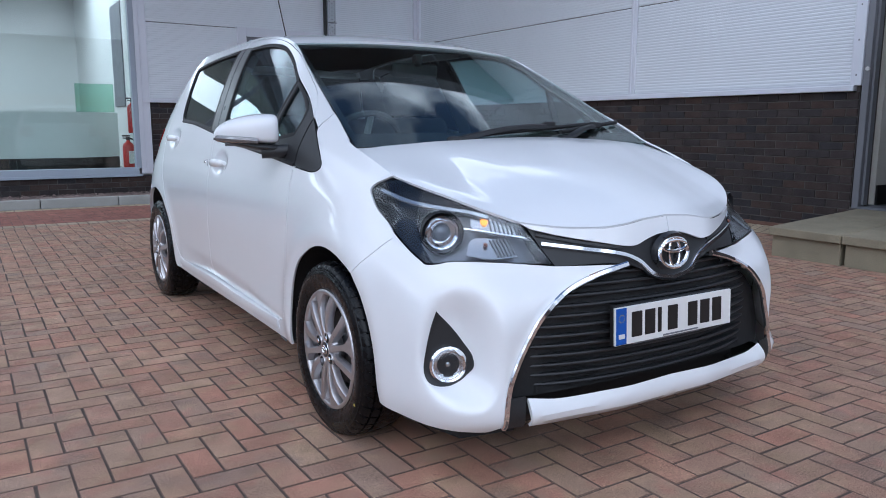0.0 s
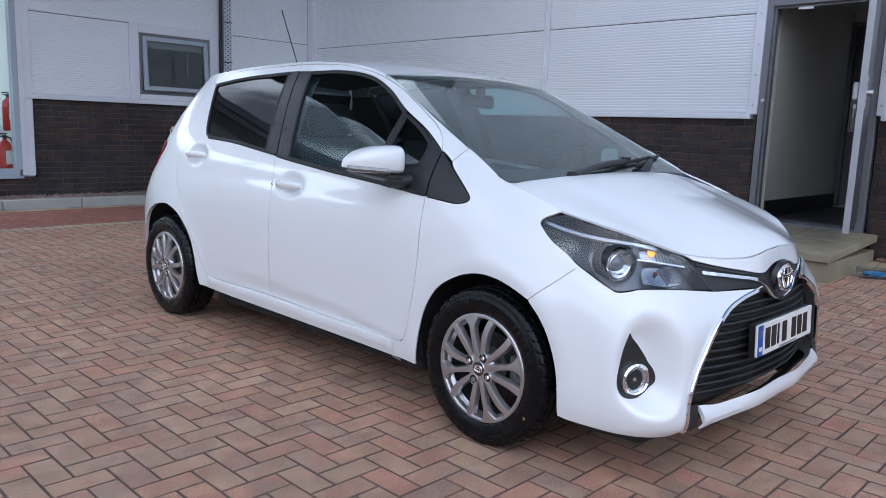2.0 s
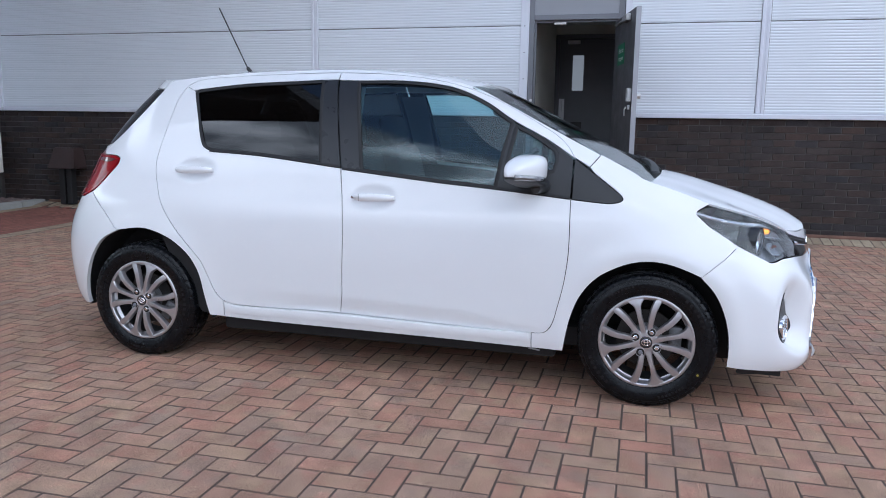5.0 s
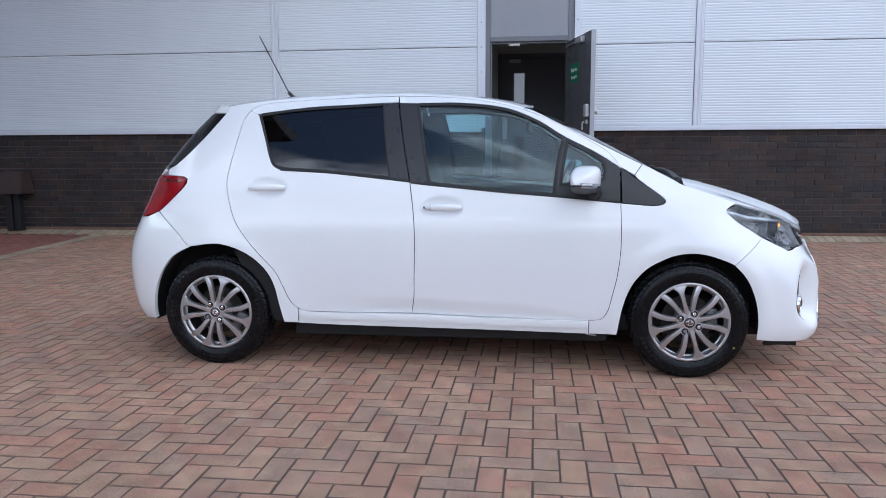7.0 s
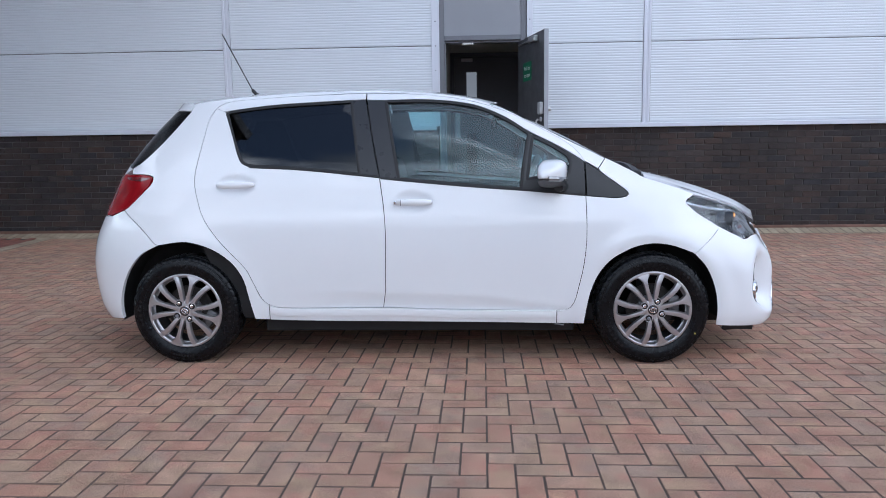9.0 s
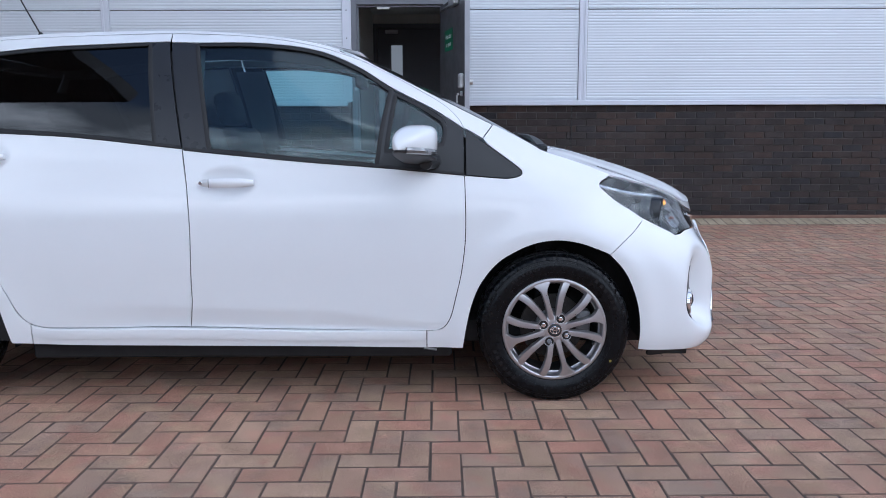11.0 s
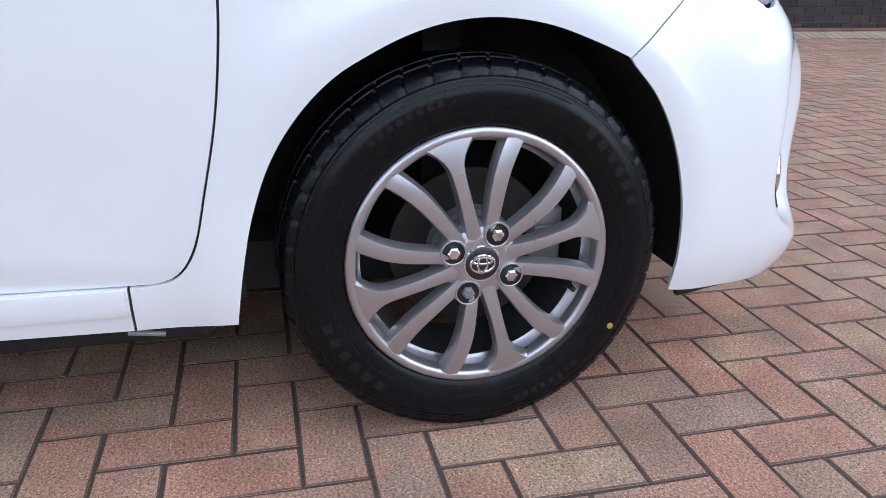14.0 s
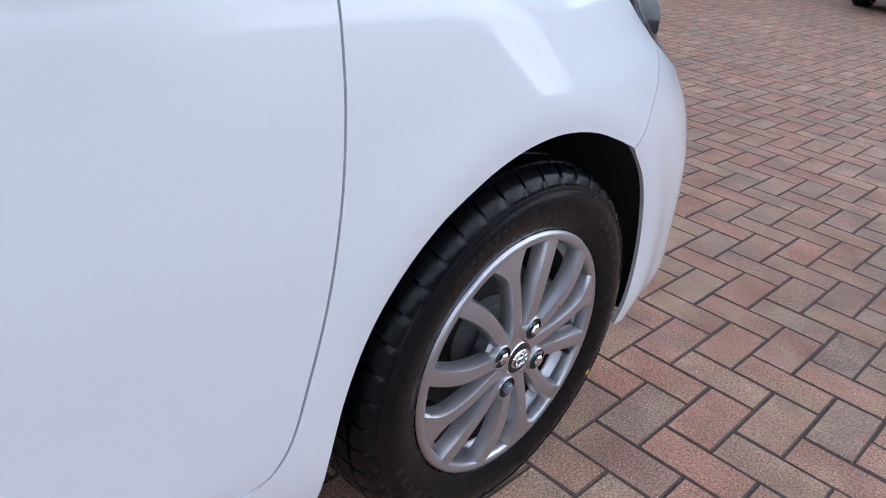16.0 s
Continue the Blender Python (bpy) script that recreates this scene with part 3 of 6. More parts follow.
for x in (-8.0, -5.4, -2.8, -0.2):
    part("spandrel", boxes(((x + 0.035, 11.73, 3.78), (x + 2.565, 11.76, 4.1), 0.003)), GREYFRAME, shop, "grey spandrel panel above the glazing")
part("transom", boxes(((-9, 11.70, 3.70), (2.365, 11.81, 3.78), 0.004)), FRAMEBLUE, shop)
part("head_frame", boxes(((-9, 11.68, 4.1), (2.44, 11.82, 4.25)), ((-9.2, 11.6, 4.25), (2.70, 19.2, 4.45), 0.01)), FRAMEBLUE, shop)
part("post_trim", boxes(((2.435, 11.70, 0.36), (2.50, 11.80, 7.0), 0.004)), FLASH, shop)
tagged(part("wall_shop", boxes(((2.62, 12.05, 0), (2.72, 19, 4.25)), ((-9.2, 19, 0), (2.72, 19.1, 4.25)), ((-9.2, 11.8, 0), (-9.1, 19, 4.25)), ((2.42, 11.83, 0.3), (2.62, 12.05, 4.25))), PLASTER), "plain white showroom walls", "wall", kind="structure")
tagged(part("ceiling", boxes(((-9.2, 11.82, 3.78), (2.72, 19.1, 3.9))), PLASTER), "white showroom ceiling", "ceiling", kind="structure")
tagged(part("floor", boxes(((-9.2, 11.76, 0.15), (2.72, 19.1, 0.335))), FLOORDARK), "dark showroom floor", "floor", kind="structure")
part("niche", boxes(((2.60, 13.6, 1.35), (2.625, 14.5, 3.0), 0.004)), GREYFRAME, bpy.data.objects["wall_shop"], "grey recess in the side wall")
tagged(part("wall_base", boxes(((-9, 11.72, 0), (2.60, 11.95, 0.325))), MORTAR), "low dark brick base under the glazing", "wall", kind="structure")

arc = [(x, 12.9 + 0.45 * max(0, x - 1.5) ** 2 + 0.02 * (x - 1) ** 2 * (x < 1)) for x in np.linspace(-4.5, 2.42, 40)]
counter = thing("reception_counter", "long curved white reception counter on a dark plinth", "counter")
def wall_strip(path, thick, z0, z1):
    verts, faces = [], []
    for i, (x, y) in enumerate(path):
        a, b = path[max(i - 1, 0)], path[min(i + 1, len(path) - 1)]
        d = Vector((b[0] - a[0], b[1] - a[1])).normalized()
        nx, ny = -d.y, d.x
        for o in (0, thick):
            for z in (z0, z1):
                verts.append((x + nx * o, y + ny * o, z))
    for i in range(len(path) - 1):
        k = 4 * i
        faces += [(k, k + 4, k + 5, k + 1), (k + 2, k + 3, k + 7, k + 6), (k + 1, k + 5, k + 7, k + 3), (k, k + 2, k + 6, k + 4)]
    e = 4 * (len(path) - 1)
    faces += [(0, 1, 3, 2), (e, e + 2, e + 3, e + 1)]
    return verts, faces


link("front_panel", *wall_strip(arc, 0.06, 0.555, 1.20), COUNTER, counter, smooth=True)
link("top", *wall_strip(arc, 0.5, 1.2005, 1.235), COUNTER, counter, smooth=True)
link("plinth", *wall_strip([(x, y + 0.05) for x, y in arc], 0.04, 0.336, 0.555), INK, counter, "black recessed plinth", smooth=True)
tagged(part("screen_panel", boxes(((1.80, 13.02, 1.236), (2.34, 13.05, 1.66), 0.004)), GREENPANEL), "low translucent green screen panel standing on the counter", "panel")


def extinguisher(name, m, label):
    e = thing(name, label, "fire extinguisher", m)
    link("cylinder", *lathe([(0.0, 0.001), (0.0, 0.075), (0.015, 0.08), (0.40, 0.08), (0.44, 0.065), (0.47, 0.03), (0.49, 0.022), (0.49, 0.001)], 28, "z"), EXTRED, e, smooth=True)
    part("valve", boxes(((-0.02, -0.02, 0.49), (0.02, 0.02, 0.54), 0.004), ((-0.09, -0.012, 0.545), (0.03, 0.012, 0.565), 0.004), ((-0.08, -0.012, 0.515), (0.0, 0.012, 0.53), 0.004)), INK, e)
    link("hose", *tube([(0.02, 0, 0.52), (0.09, 0, 0.50), (0.115, 0, 0.40), (0.10, 0, 0.22), (0.095, 0, 0.12)], 0.012, 8), CABLE, e, smooth=True)
    part("label_band", boxes(((-0.045, -0.083, 0.16), (0.045, -0.0745, 0.34), 0.003)), WHITE, e, "white label band with unreadable writing")
    return e


extinguisher("fire_extinguisher", pose(2.33, 12.02, 0.336, 0, 0, 20), "red fire extinguisher standing on the showroom floor")
extinguisher("fire_extinguisher", pose(2.45, 12.22, 0.93, 0, 0, 20), "red fire extinguisher hanging on the showroom wall").scale = (0.9, 0.9, 0.9)
# area lamps with panels, out of view, added to brighten the showroom
for x, y in ((-5.2, 15.2), (0.0, 15.2)):
    lamp = new("shop_light", bpy.data.lights.new("shop_light", "AREA"))
    lamp.data.energy, lamp.data.shape, lamp.data.size, lamp.data.size_y = 240, "RECTANGLE", 5.0, 3.0
    lamp.matrix_world = look((x, y, 3.70), (x, y + 0.001, 0))
    f = thing("ceiling_light", "flat white panel over an added, unseen showroom lamp", "ceiling light", pose(x, y, 3.735), "showroom lights")
    part("frame", boxes(((-2.55, -1.55, 0.0), (2.55, 1.55, 0.03), 0.004)), WHITE, f)

# overhang that joins the two walls high above the corner
canopy = part("ceiling_canopy", boxes(((-2.5, 6.65, 5.55), (7.0, 11.2, 5.95), 0.01)), SOFFIT)
tagged(canopy, "grey soffit of a high canopy reaching out from the long wall", "canopy", kind="structure")


# the yard's far sides: low buildings that close it behind the camera
def far_building(m, long, high, label):
    b = thing("industrial_building", label, "building", m, "buildings round the yard")
    part("wall", boxes(((0, 0, 0), (long, 8, high * .45), .02)), FARBRICK, b)
    part("cladding", boxes(((-.02, -.03, high * .45), (long + .02, 8.03, high), .02)), FARCLAD, b, "grey sheet cladding over the brick")
    part("roof", boxes(((-.4, -.4, high), (long + .4, 8.4, high + .35), .05)), SOFFIT, b)
    for k in range(int(long / 5)):
        w = part("window", boxes(((k * 5 + 1.2, -.08, 1.0), (k * 5 + 3.6, .05, 2.4), .01)), FRAMEBLUE, b)
        part("pane", boxes(((k * 5 + 1.28, -.10, 1.08), (k * 5 + 3.52, -.082, 2.32))), DARKGLASS, w)
    return b


far_building(pose(-46, 45, 0, 0, 0, -90), 90, 5.5, "long brick and grey clad building across the yard")
far_building(pose(26, -44, 0, 0, 0, 180), 52, 7.5, "brick and grey clad building beyond the parked car")

# ---- the car: x across (the driver's side at -x), y from the front axle to the rear, z up ----
CAR_X, CAR_Y = 2.085, 2.628
AXLE = 2.513
def pchip(xs, ys):
    """A smooth curve through the given knots that never overshoots them."""
    xs, ys = np.array(xs, float), np.array(ys, float)
    h, d = np.diff(xs), np.diff(ys) / np.diff(xs)
    m = np.zeros(len(xs))
    for i in range(1, len(xs) - 1):
        if d[i - 1] * d[i] > 0:
            a, b = 2 * h[i] + h[i - 1], h[i] + 2 * h[i - 1]
            m[i] = (a + b) / (a / d[i - 1] + b / d[i])
    m[0], m[-1] = d[0], d[-1]

    def curve(x):
        x = np.clip(np.asarray(x, float), xs[0], xs[-1])
        i = np.clip(np.searchsorted(xs, x) - 1, 0, len(h) - 1)
        t = (x - xs[i]) / h[i]
        return ((2 * t**3 - 3 * t**2 + 1) * ys[i] + (t**3 - 2 * t**2 + t) * h[i] * m[i]
                + (3 * t**2 - 2 * t**3) * ys[i + 1] + (t**3 - t**2) * h[i] * m[i + 1])
    return curve


# Half-width of the body by height, and the plan curves of its nose and tail
HALF = pchip((.10, .20, .26, .32, .37, .46, .60, .72, .80, .88, .95, 1.02, 1.10, 1.20, 1.30, 1.38, 1.44, 1.48, 1.54),
             (.77, .800, .814, .819, .821, .825, .831, .827, .817, .797, .780, .757, .727, .686, .640, .596, .552, .505, .42))
NOSE = pchip((.10, .16, .22, .28, .36, .46, .56, .64, .70, .77, .86, 1.0, 1.185, 1.38, 1.54), (-.58, -.69, -.748, -.757, -.763, -.768, -.760, -.744, -.732, -.715, -.66, -.50, -.35, -.05, .15))
FROM = pchip((.10, .60, .75, .86, 1.0, 1.185, 1.38, 1.54), (.06, .06, .16, .28, .60, 1.1, 1.3, 1.4))
BLUNT = pchip((.10, .22, .36, .46, .56, .66, .77, .86, 1.0, 1.54), (5.0, 5.1, 4.9, 4.5, 3.8, 3.1, 2.45, 2.4, 2.4, 2.5))
TAIL = pchip((.10, .20, .30, .50, .65, .78, .86, .95, 1.02, 1.10, 1.20, 1.30, 1.40, 1.54), (3.02, 3.09, 3.14, 3.165, 3.145, 3.10, 3.065, 3.03, 3.00, 2.945, 2.865, 2.775, 2.68, 2.60))
SQUARE = pchip((.10, .60, .80, 1.0, 1.54), (5.0, 5.0, 4.6, 4.2, 4.2))
REAR_FROM = 2.05


def flare(y, z):
    """How far the arches stand out round the wheels."""
    out = 0
    for yw in (0.0, 2.513):
        r = np.hypot(y - yw, z - .30)
        out = out + .011 * np.exp(-((r - .375) / .055) ** 2)
    return out


def side(y, z):
    """Half-width of the body at a length and a height."""
    y, z = np.asarray(y, float), np.asarray(z, float)
    c, n = FROM(z), BLUNT(z)
    f = np.clip((c - y) / (c - NOSE(z)), 0, .9995)
    b = np.clip((y - REAR_FROM) / (TAIL(z) - REAR_FROM), 0, .9995)
    return (HALF(z) + flare(y, z)) * (1 - f**n) ** (1 / n) * (1 - b**SQUARE(z)) ** (1 / SQUARE(z))


BOW = pchip((.10, .23, .31, .40, .48, .55, .62, .70, .77, .86, 1.54), (.02, .025, .046, .046, .036, .030, .044, .048, .035, .008, 0))


def plain_side(y, z):
    """side() without the arches' flare, by which places on the nose are numbered."""
    c, n = FROM(z), BLUNT(z)
    f = np.clip((c - y) / (c - NOSE(z)), 0, .9999)
    return HALF(z) * (1 - f**n) ** (1 / n)


def nose_y(x, z):
    c, n = FROM(z), BLUNT(z)
    round_off = BOW(z) * np.clip(1 - ((x - .46) / .31) ** 2, 0, 1) ** 2
    return c - (c - NOSE(z)) * (1 - np.clip(x / HALF(z), 0, .9999) ** n) ** (1 / n) + round_off


def tail_y(x, z):
    n = SQUARE(z)
    return REAR_FROM + (TAIL(z) - REAR_FROM) * (1 - np.clip(x / HALF(z), 0, .9999) ** n) ** (1 / n)


def nf(x, z):
    """Place on the nose, as seen from the front."""
    return (float(x + nose_y(x, z) - NOSE(z)), z)


def ns(y, z):
    """Place on the nose, as seen from the side."""
    x = float(plain_side(y, z))
    return (float(x + (nose_y(x, z) if x < HALF(z) * .999 else y) - NOSE(z)), z)


def tf(x, z):
    return (float(x + TAIL(z) - tail_y(x, z)), z)


def ts(y, z):
    n = SQUARE(z)
    b = np.clip((y - REAR_FROM) / (TAIL(z) - REAR_FROM), 0, .9999)
    return (float(HALF(z) * (1 - b**n) ** (1 / n) + TAIL(z) - y), z)


def dense(points, place, step=0.015, corner=50.0):
    """A line given on the car, rounded first and then numbered along the nose or the tail."""
    return [place(float(a), float(b)) for a, b in smooth_line(points, False, step, corner)]


def side_map(p):
    y, z = p[:, 0], p[:, 1]
    return np.stack([-side(y, z), y, z], 1)


HANDLES = ((1.262, .868), (2.215, .968))


def door_map(p):
    """The side with the hollows behind the door handles."""
    q = side_map(p)
    for ym, zm in HANDLES:
        r = ((p[:, 0] - ym) / .112) ** 2 + ((p[:, 1] - zm) / .056) ** 2
        q[:, 0] += .017 * np.clip(1 - r, 0, 1) ** .8
    # below a falling crease the doors tuck in towards the sill
    under = np.interp(p[:, 0], (.40, .46, .87, 1.42, 2.1), (.292, .306, .365, .387, .400)) - p[:, 1]
    q[:, 0] += .11 * (under + np.sqrt(under * under + .00002)) * np.clip((2.0 - p[:, 0]) / .4, 0, 1)
    return q


def scoop(x, y, z):
    """How far the pocket of the fog lamp is pushed back into the bumper."""
    dx = x - .705
    r = np.sqrt((dx / np.where(dx < 0, .10, .10)) ** 2 + ((z - .40) / np.where(z > .40, .19, .115)) ** 2)
    m = np.clip((1.34 - r) / .80, 0, 1)
    k = np.clip((x - .585) / .075, 0, 1)
    d = -.557 + .39 * (x - .705) - y
    return m * m * (3 - 2 * m) * k * k * (3 - 2 * k) * .5 * (d + np.sqrt(d * d + .0003))


def solve_arc(s, z, top, y_at):
    lo, hi = np.zeros_like(s), HALF(z) * .9999
    for _ in range(40):
        mid = (lo + hi) / 2
        far = y_at(mid, z) > s
        hi, lo = np.where(far, mid, hi), np.where(far, lo, mid)
    return (lo + hi) / 2


def nose_map(p):
    s, z = p[:, 0], p[:, 1]
    x = solve_arc(s, z, None, lambda m, h: m + nose_y(m, h) - NOSE(h))
    flat = x > HALF(z) * .9995
    y = np.where(flat, s + NOSE(z) - HALF(z), nose_y(x, z))
    return np.stack([-(x + flare(y, z)), y + scoop(x, y, z), z], 1)


def tail_map(p):
    s, z = p[:, 0], p[:, 1]
    x = solve_arc(s, z, None, lambda m, h: m + TAIL(h) - tail_y(m, h))
    flat = x > HALF(z) * .9995
    y = np.where(flat, TAIL(z) + HALF(z) - s, tail_y(x, z))
    return np.stack([-(x + flare(y, z)), y, z], 1)


HOOD_MID = pchip((-.75, -.712, -.65, -.5, -.3, -.1, .1), (.745, .775, .818, .885, .944, .993, 1.018))
HOOD_ROUND = pchip((-.75, -.6, -.25, .05), (.42, .34, .165, .085))


LIP_Z = pchip((0, .1, .18, .26, .353, .41, .472, .511, .56, .623, .658, .70), (.774, .768, .756, .749, .751, .757, .767, .782, .804, .838, .858, .886))


def hood_lip(x):
    """Where the bonnet ends over lamp and grille: its length and height."""
    z = LIP_Z(np.abs(x))
    return nose_y(np.abs(x), z), z


HOOD_REAR = pchip((0, .35, .60, .70), (-.040, -.025, .015, .048))
HOOD_RUN = pchip((0, .095, .3175, .614, .911, 1.0, 1.2), (0, .172, .440, .722, .958, 1.0, 1.08))


def hood_map(p):
    """The bonnet rises from its lip to the screen in one run, steeper and rounder in the middle."""
    x, y = p[:, 0], p[:, 1]
    a = np.clip(np.abs(x), 0, .69)
    ly, lz = hood_lip(a)
    yr = HOOD_REAR(a)
    zr = HOOD_MID(yr) - HOOD_ROUND(yr) * x * x
    t = np.clip((y - ly) / (yr - ly), 0, 1.2)
    run = HOOD_RUN(t)
    run = run + (t - run) * .75 * (a / .69) ** 2
    crease = .0015 * np.exp(-((np.abs(x) - .40 - .2 * (y + .1)) / .06) ** 2) * np.clip(t * 3, 0, 1)
    return np.stack([x, y, lz + (zr - lz) * run + crease], 1)


EDGE = pchip((-.3, .05, .24, .443, .64, .837, 1.0, 1.2, 1.535, 1.9, 2.2, 2.45, 2.62), (.87, .990, 1.088, 1.190, 1.292, 1.386, 1.428, 1.455, 1.474, 1.466, 1.447, 1.422, 1.40))


def smooth_line(points, closed=False, step=0.02, corner=50.0):
    """Points along a polyline, rounded where it bends gently and kept sharp at corners."""
    p = np.array(points, float)
    n = len(p)
    out = []
    def turn(i):
        a, b = p[i] - p[i - 1], p[(i + 1) % n] - p[i]
        c = (a @ b) / (np.linalg.norm(a) * np.linalg.norm(b) + 1e-12)
        return math.degrees(math.acos(np.clip(c, -1, 1)))
    sharp = [turn(i) > corner or (not closed and i in (0, n - 1)) for i in range(n)]
    for i in range(n if closed else n - 1):
        a, b = p[i], p[(i + 1) % n]
        l = np.linalg.norm(b - a)
        ta = (b - a) if sharp[i] else (b - p[i - 1]) * l / (np.linalg.norm(b - a) + np.linalg.norm(a - p[i - 1]) + 1e-12)
        nx = p[(i + 2) % n]
        tb = (b - a) if sharp[(i + 1) % n] else (nx - a) * l / (np.linalg.norm(nx - b) + l + 1e-12)
        k = max(1, int(math.ceil(l / step)))
        for t in np.arange(k) / k:
            out.append((2 * t**3 - 3 * t**2 + 1) * a + (t**3 - 2 * t**2 + t) * ta + (3 * t**2 - 2 * t**3) * b + (t**3 - t**2) * tb)
    if not closed:
        out.append(p[-1])
    return np.array(out)


def inside(pts, poly):
    x, y = pts[:, 0], pts[:, 1]
    hit = np.zeros(len(pts), bool)
    a, b = poly, np.roll(poly, -1, 0)
    for (x0, y0), (x1, y1) in zip(a, b):
        if y0 == y1:
            continue
        cross = ((y0 > y) != (y1 > y)) & (x < (x1 - x0) * (y - y0) / (y1 - y0) + x0)
        hit ^= cross
    return hit


def normals_of(fmap, pts, eps=1e-3):
    du = fmap(pts + (eps, 0)) - fmap(pts - (eps, 0))
    dv = fmap(pts + (0, eps)) - fmap(pts - (0, eps))
    n = np.cross(du, dv)
    n /= np.linalg.norm(n, axis=1)[:, None] + 1e-12
    away = fmap(pts) - (0, 1.2, .55)
    n[(n * away).sum(1) < 0] *= -1
    return n


from mathutils.geometry import delaunay_2d_cdt


def sheet(fmap, outline, step=0.025, gap=0.002, inset=0.0, thick=0.008, closed_back=False, corner=50.0, fine=None, smooth_edge=True):
    """A panel cut from a surface along an outline: its face, and its edge turned inwards. Gives verts and faces."""
    edge = smooth_line(outline, True, fine or step * .6, corner) if smooth_edge else np.array(outline, float)
    area = np.sum(edge[:, 0] * np.roll(edge[:, 1], -1) - np.roll(edge[:, 0], -1) * edge[:, 1])
    if area < 0:
        edge = edge[::-1]
    if gap:
        d = np.roll(edge, -1, 0) - np.roll(edge, 1, 0)
        d /= np.linalg.norm(d, axis=1)[:, None] + 1e-12
        edge = edge + np.stack([-d[:, 1], d[:, 0]], 1) * gap
    lo, hi = edge.min(0), edge.max(0)
    gx, gy = np.meshgrid(np.arange(lo[0] + step / 2, hi[0], step), np.arange(lo[1] + step / 2, hi[1], step))
    grid = np.stack([gx.ravel(), gy.ravel()], 1)
    grid = grid[inside(grid, edge)]
    if len(grid):
        near = np.min(np.linalg.norm(grid[:, None] - edge[None], axis=2), axis=1)
        grid = grid[near > step * .45]
    pts = np.concatenate([edge, grid]) if len(grid) else edge
    n = len(edge)
    out = delaunay_2d_cdt([Vector(q) for q in pts], [(i, (i + 1) % n) for i in range(n)], [], 0, 1e-6)
    co = np.array([tuple(v) for v in out[0]])
    tris = np.array([f for f in out[2]])
    mid = co[tris].mean(1)
    tris = tris[inside(mid, edge)]
    used = np.unique(tris)
    remap = {int(o): i for i, o in enumerate(used)}
    co = co[used]
    tris = [[remap[int(i)] for i in t] for t in tris]
    nrm = normals_of(fmap, co)
    face = fmap(co) - nrm * inset
    # turn all faces outwards
    done = []
    for t in tris:
        a, b, c = face[t]
        done.append(tuple(t) if np.cross(b - a, c - a) @ nrm[t[0]] > 0 else tuple(t[::-1]))
    count = {}
    for t in done:
        for i in range(3):
            e = (t[i], t[(i + 1) % 3])
            count[e] = count.get(e, 0) + 1
    verts = list(face)
    faces = list(done)
    if thick:
        rim = [e for e in count if (e[1], e[0]) not in count]
        back = {}
        if closed_back:
            base = len(verts)
            verts += list(face - nrm * thick)
            faces += [tuple(i + base for i in t[::-1]) for t in done]
            for e in rim:
                faces.append((e[1], e[0], e[0] + base, e[1] + base))
        else:
            for e in rim:
                for i in e:
                    if i not in back:
                        back[i] = len(verts)
                        verts.append(face[i] - nrm[i] * thick)
            for a, b in rim:
                faces.append((b, a, back[a], back[b]))
    return verts, faces


def flip(shape):
    v, f = shape
    return [(-p[0], p[1], p[2]) for p in v], [tuple(q[::-1]) for q in f]


def both(name, shape, mat, parent, label="", sharp=30.0):
    """The part on the driver's side and its twin on the other."""
    a = link(name, *shape, mat, parent, label, True, sharp)
    b = link(name, *flip(shape), mat, parent, label, True, sharp)
    return a, b


def bead(fmap, line, width, height, inset=0.0, closed=False, step=0.015, corner=50.0, sink=0.004):
    """A narrow raised strip along a line on a surface."""
    p = smooth_line(line, closed, step, corner)
    c, nrm = fmap(p), normals_of(fmap, p)
    c = c - nrm * inset
    n = len(c)
    t = (np.roll(c, -1, 0) - np.roll(c, 1, 0)) if closed else np.gradient(c, axis=0)
    t /= np.linalg.norm(t, axis=1)[:, None] + 1e-12
    w = np.cross(nrm, t)
    verts = []
    for i in range(n):
        for a, b in ((-.5, -sink), (-.5, height * .6), (-.3, height), (.3, height), (.5, height * .6), (.5, -sink)):
            verts.append(c[i] + w[i] * width * a + nrm[i] * b)
    faces = []
    for i in range(n if closed else n - 1):
        j = (i + 1) % n
        for k in range(5):
            faces.append((i * 6 + k, i * 6 + k + 1, j * 6 + k + 1, j * 6 + k))
    if not closed:
        faces += [tuple(range(5, -1, -1)), tuple(range((n - 1) * 6, n * 6))]
    return verts, [f[::-1] for f in faces]


car = thing("car", "white five door hatchback parked on the block paving", "car", Matrix.Translation((CAR_X, CAR_Y, 0)))

# outlines on the driver's side, as (length, height)
F_ARCH = [(.358, .215), (.345, .30), (.326, .385), (.298, .460), (.258, .522), (.212, .568), (.163, .598), (.105, .625), (.042, .641), (-.020, .644), (-.090, .633), (-.158, .610), (-.209, .587), (-.262, .530), (-.300, .462), (-.328, .375), (-.338, .29), (-.336, .205)]
R_ARCH = [(2.128, .240), (2.139, .286), (2.157, .361), (2.180, .458), (2.227, .540), (2.302, .605), (2.380, .644), (2.474, .668), (2.538, .667), (2.637, .654), (2.740, .602), (2.809, .526), (2.850, .455), (2.880, .373), (2.892, .290), (2.892, .235)]
R_GAP = [(1.976, .305), (2.049, .322), (2.090, .361), (2.128, .442), (2.167, .521), (2.241, .605), (2.318, .690), (2.389, .795), (2.431, .915), (2.446, 1.006), (2.430, 1.128), (2.411, 1.236), (2.393, 1.33), (2.362, 1.385), (2.305, 1.417)]
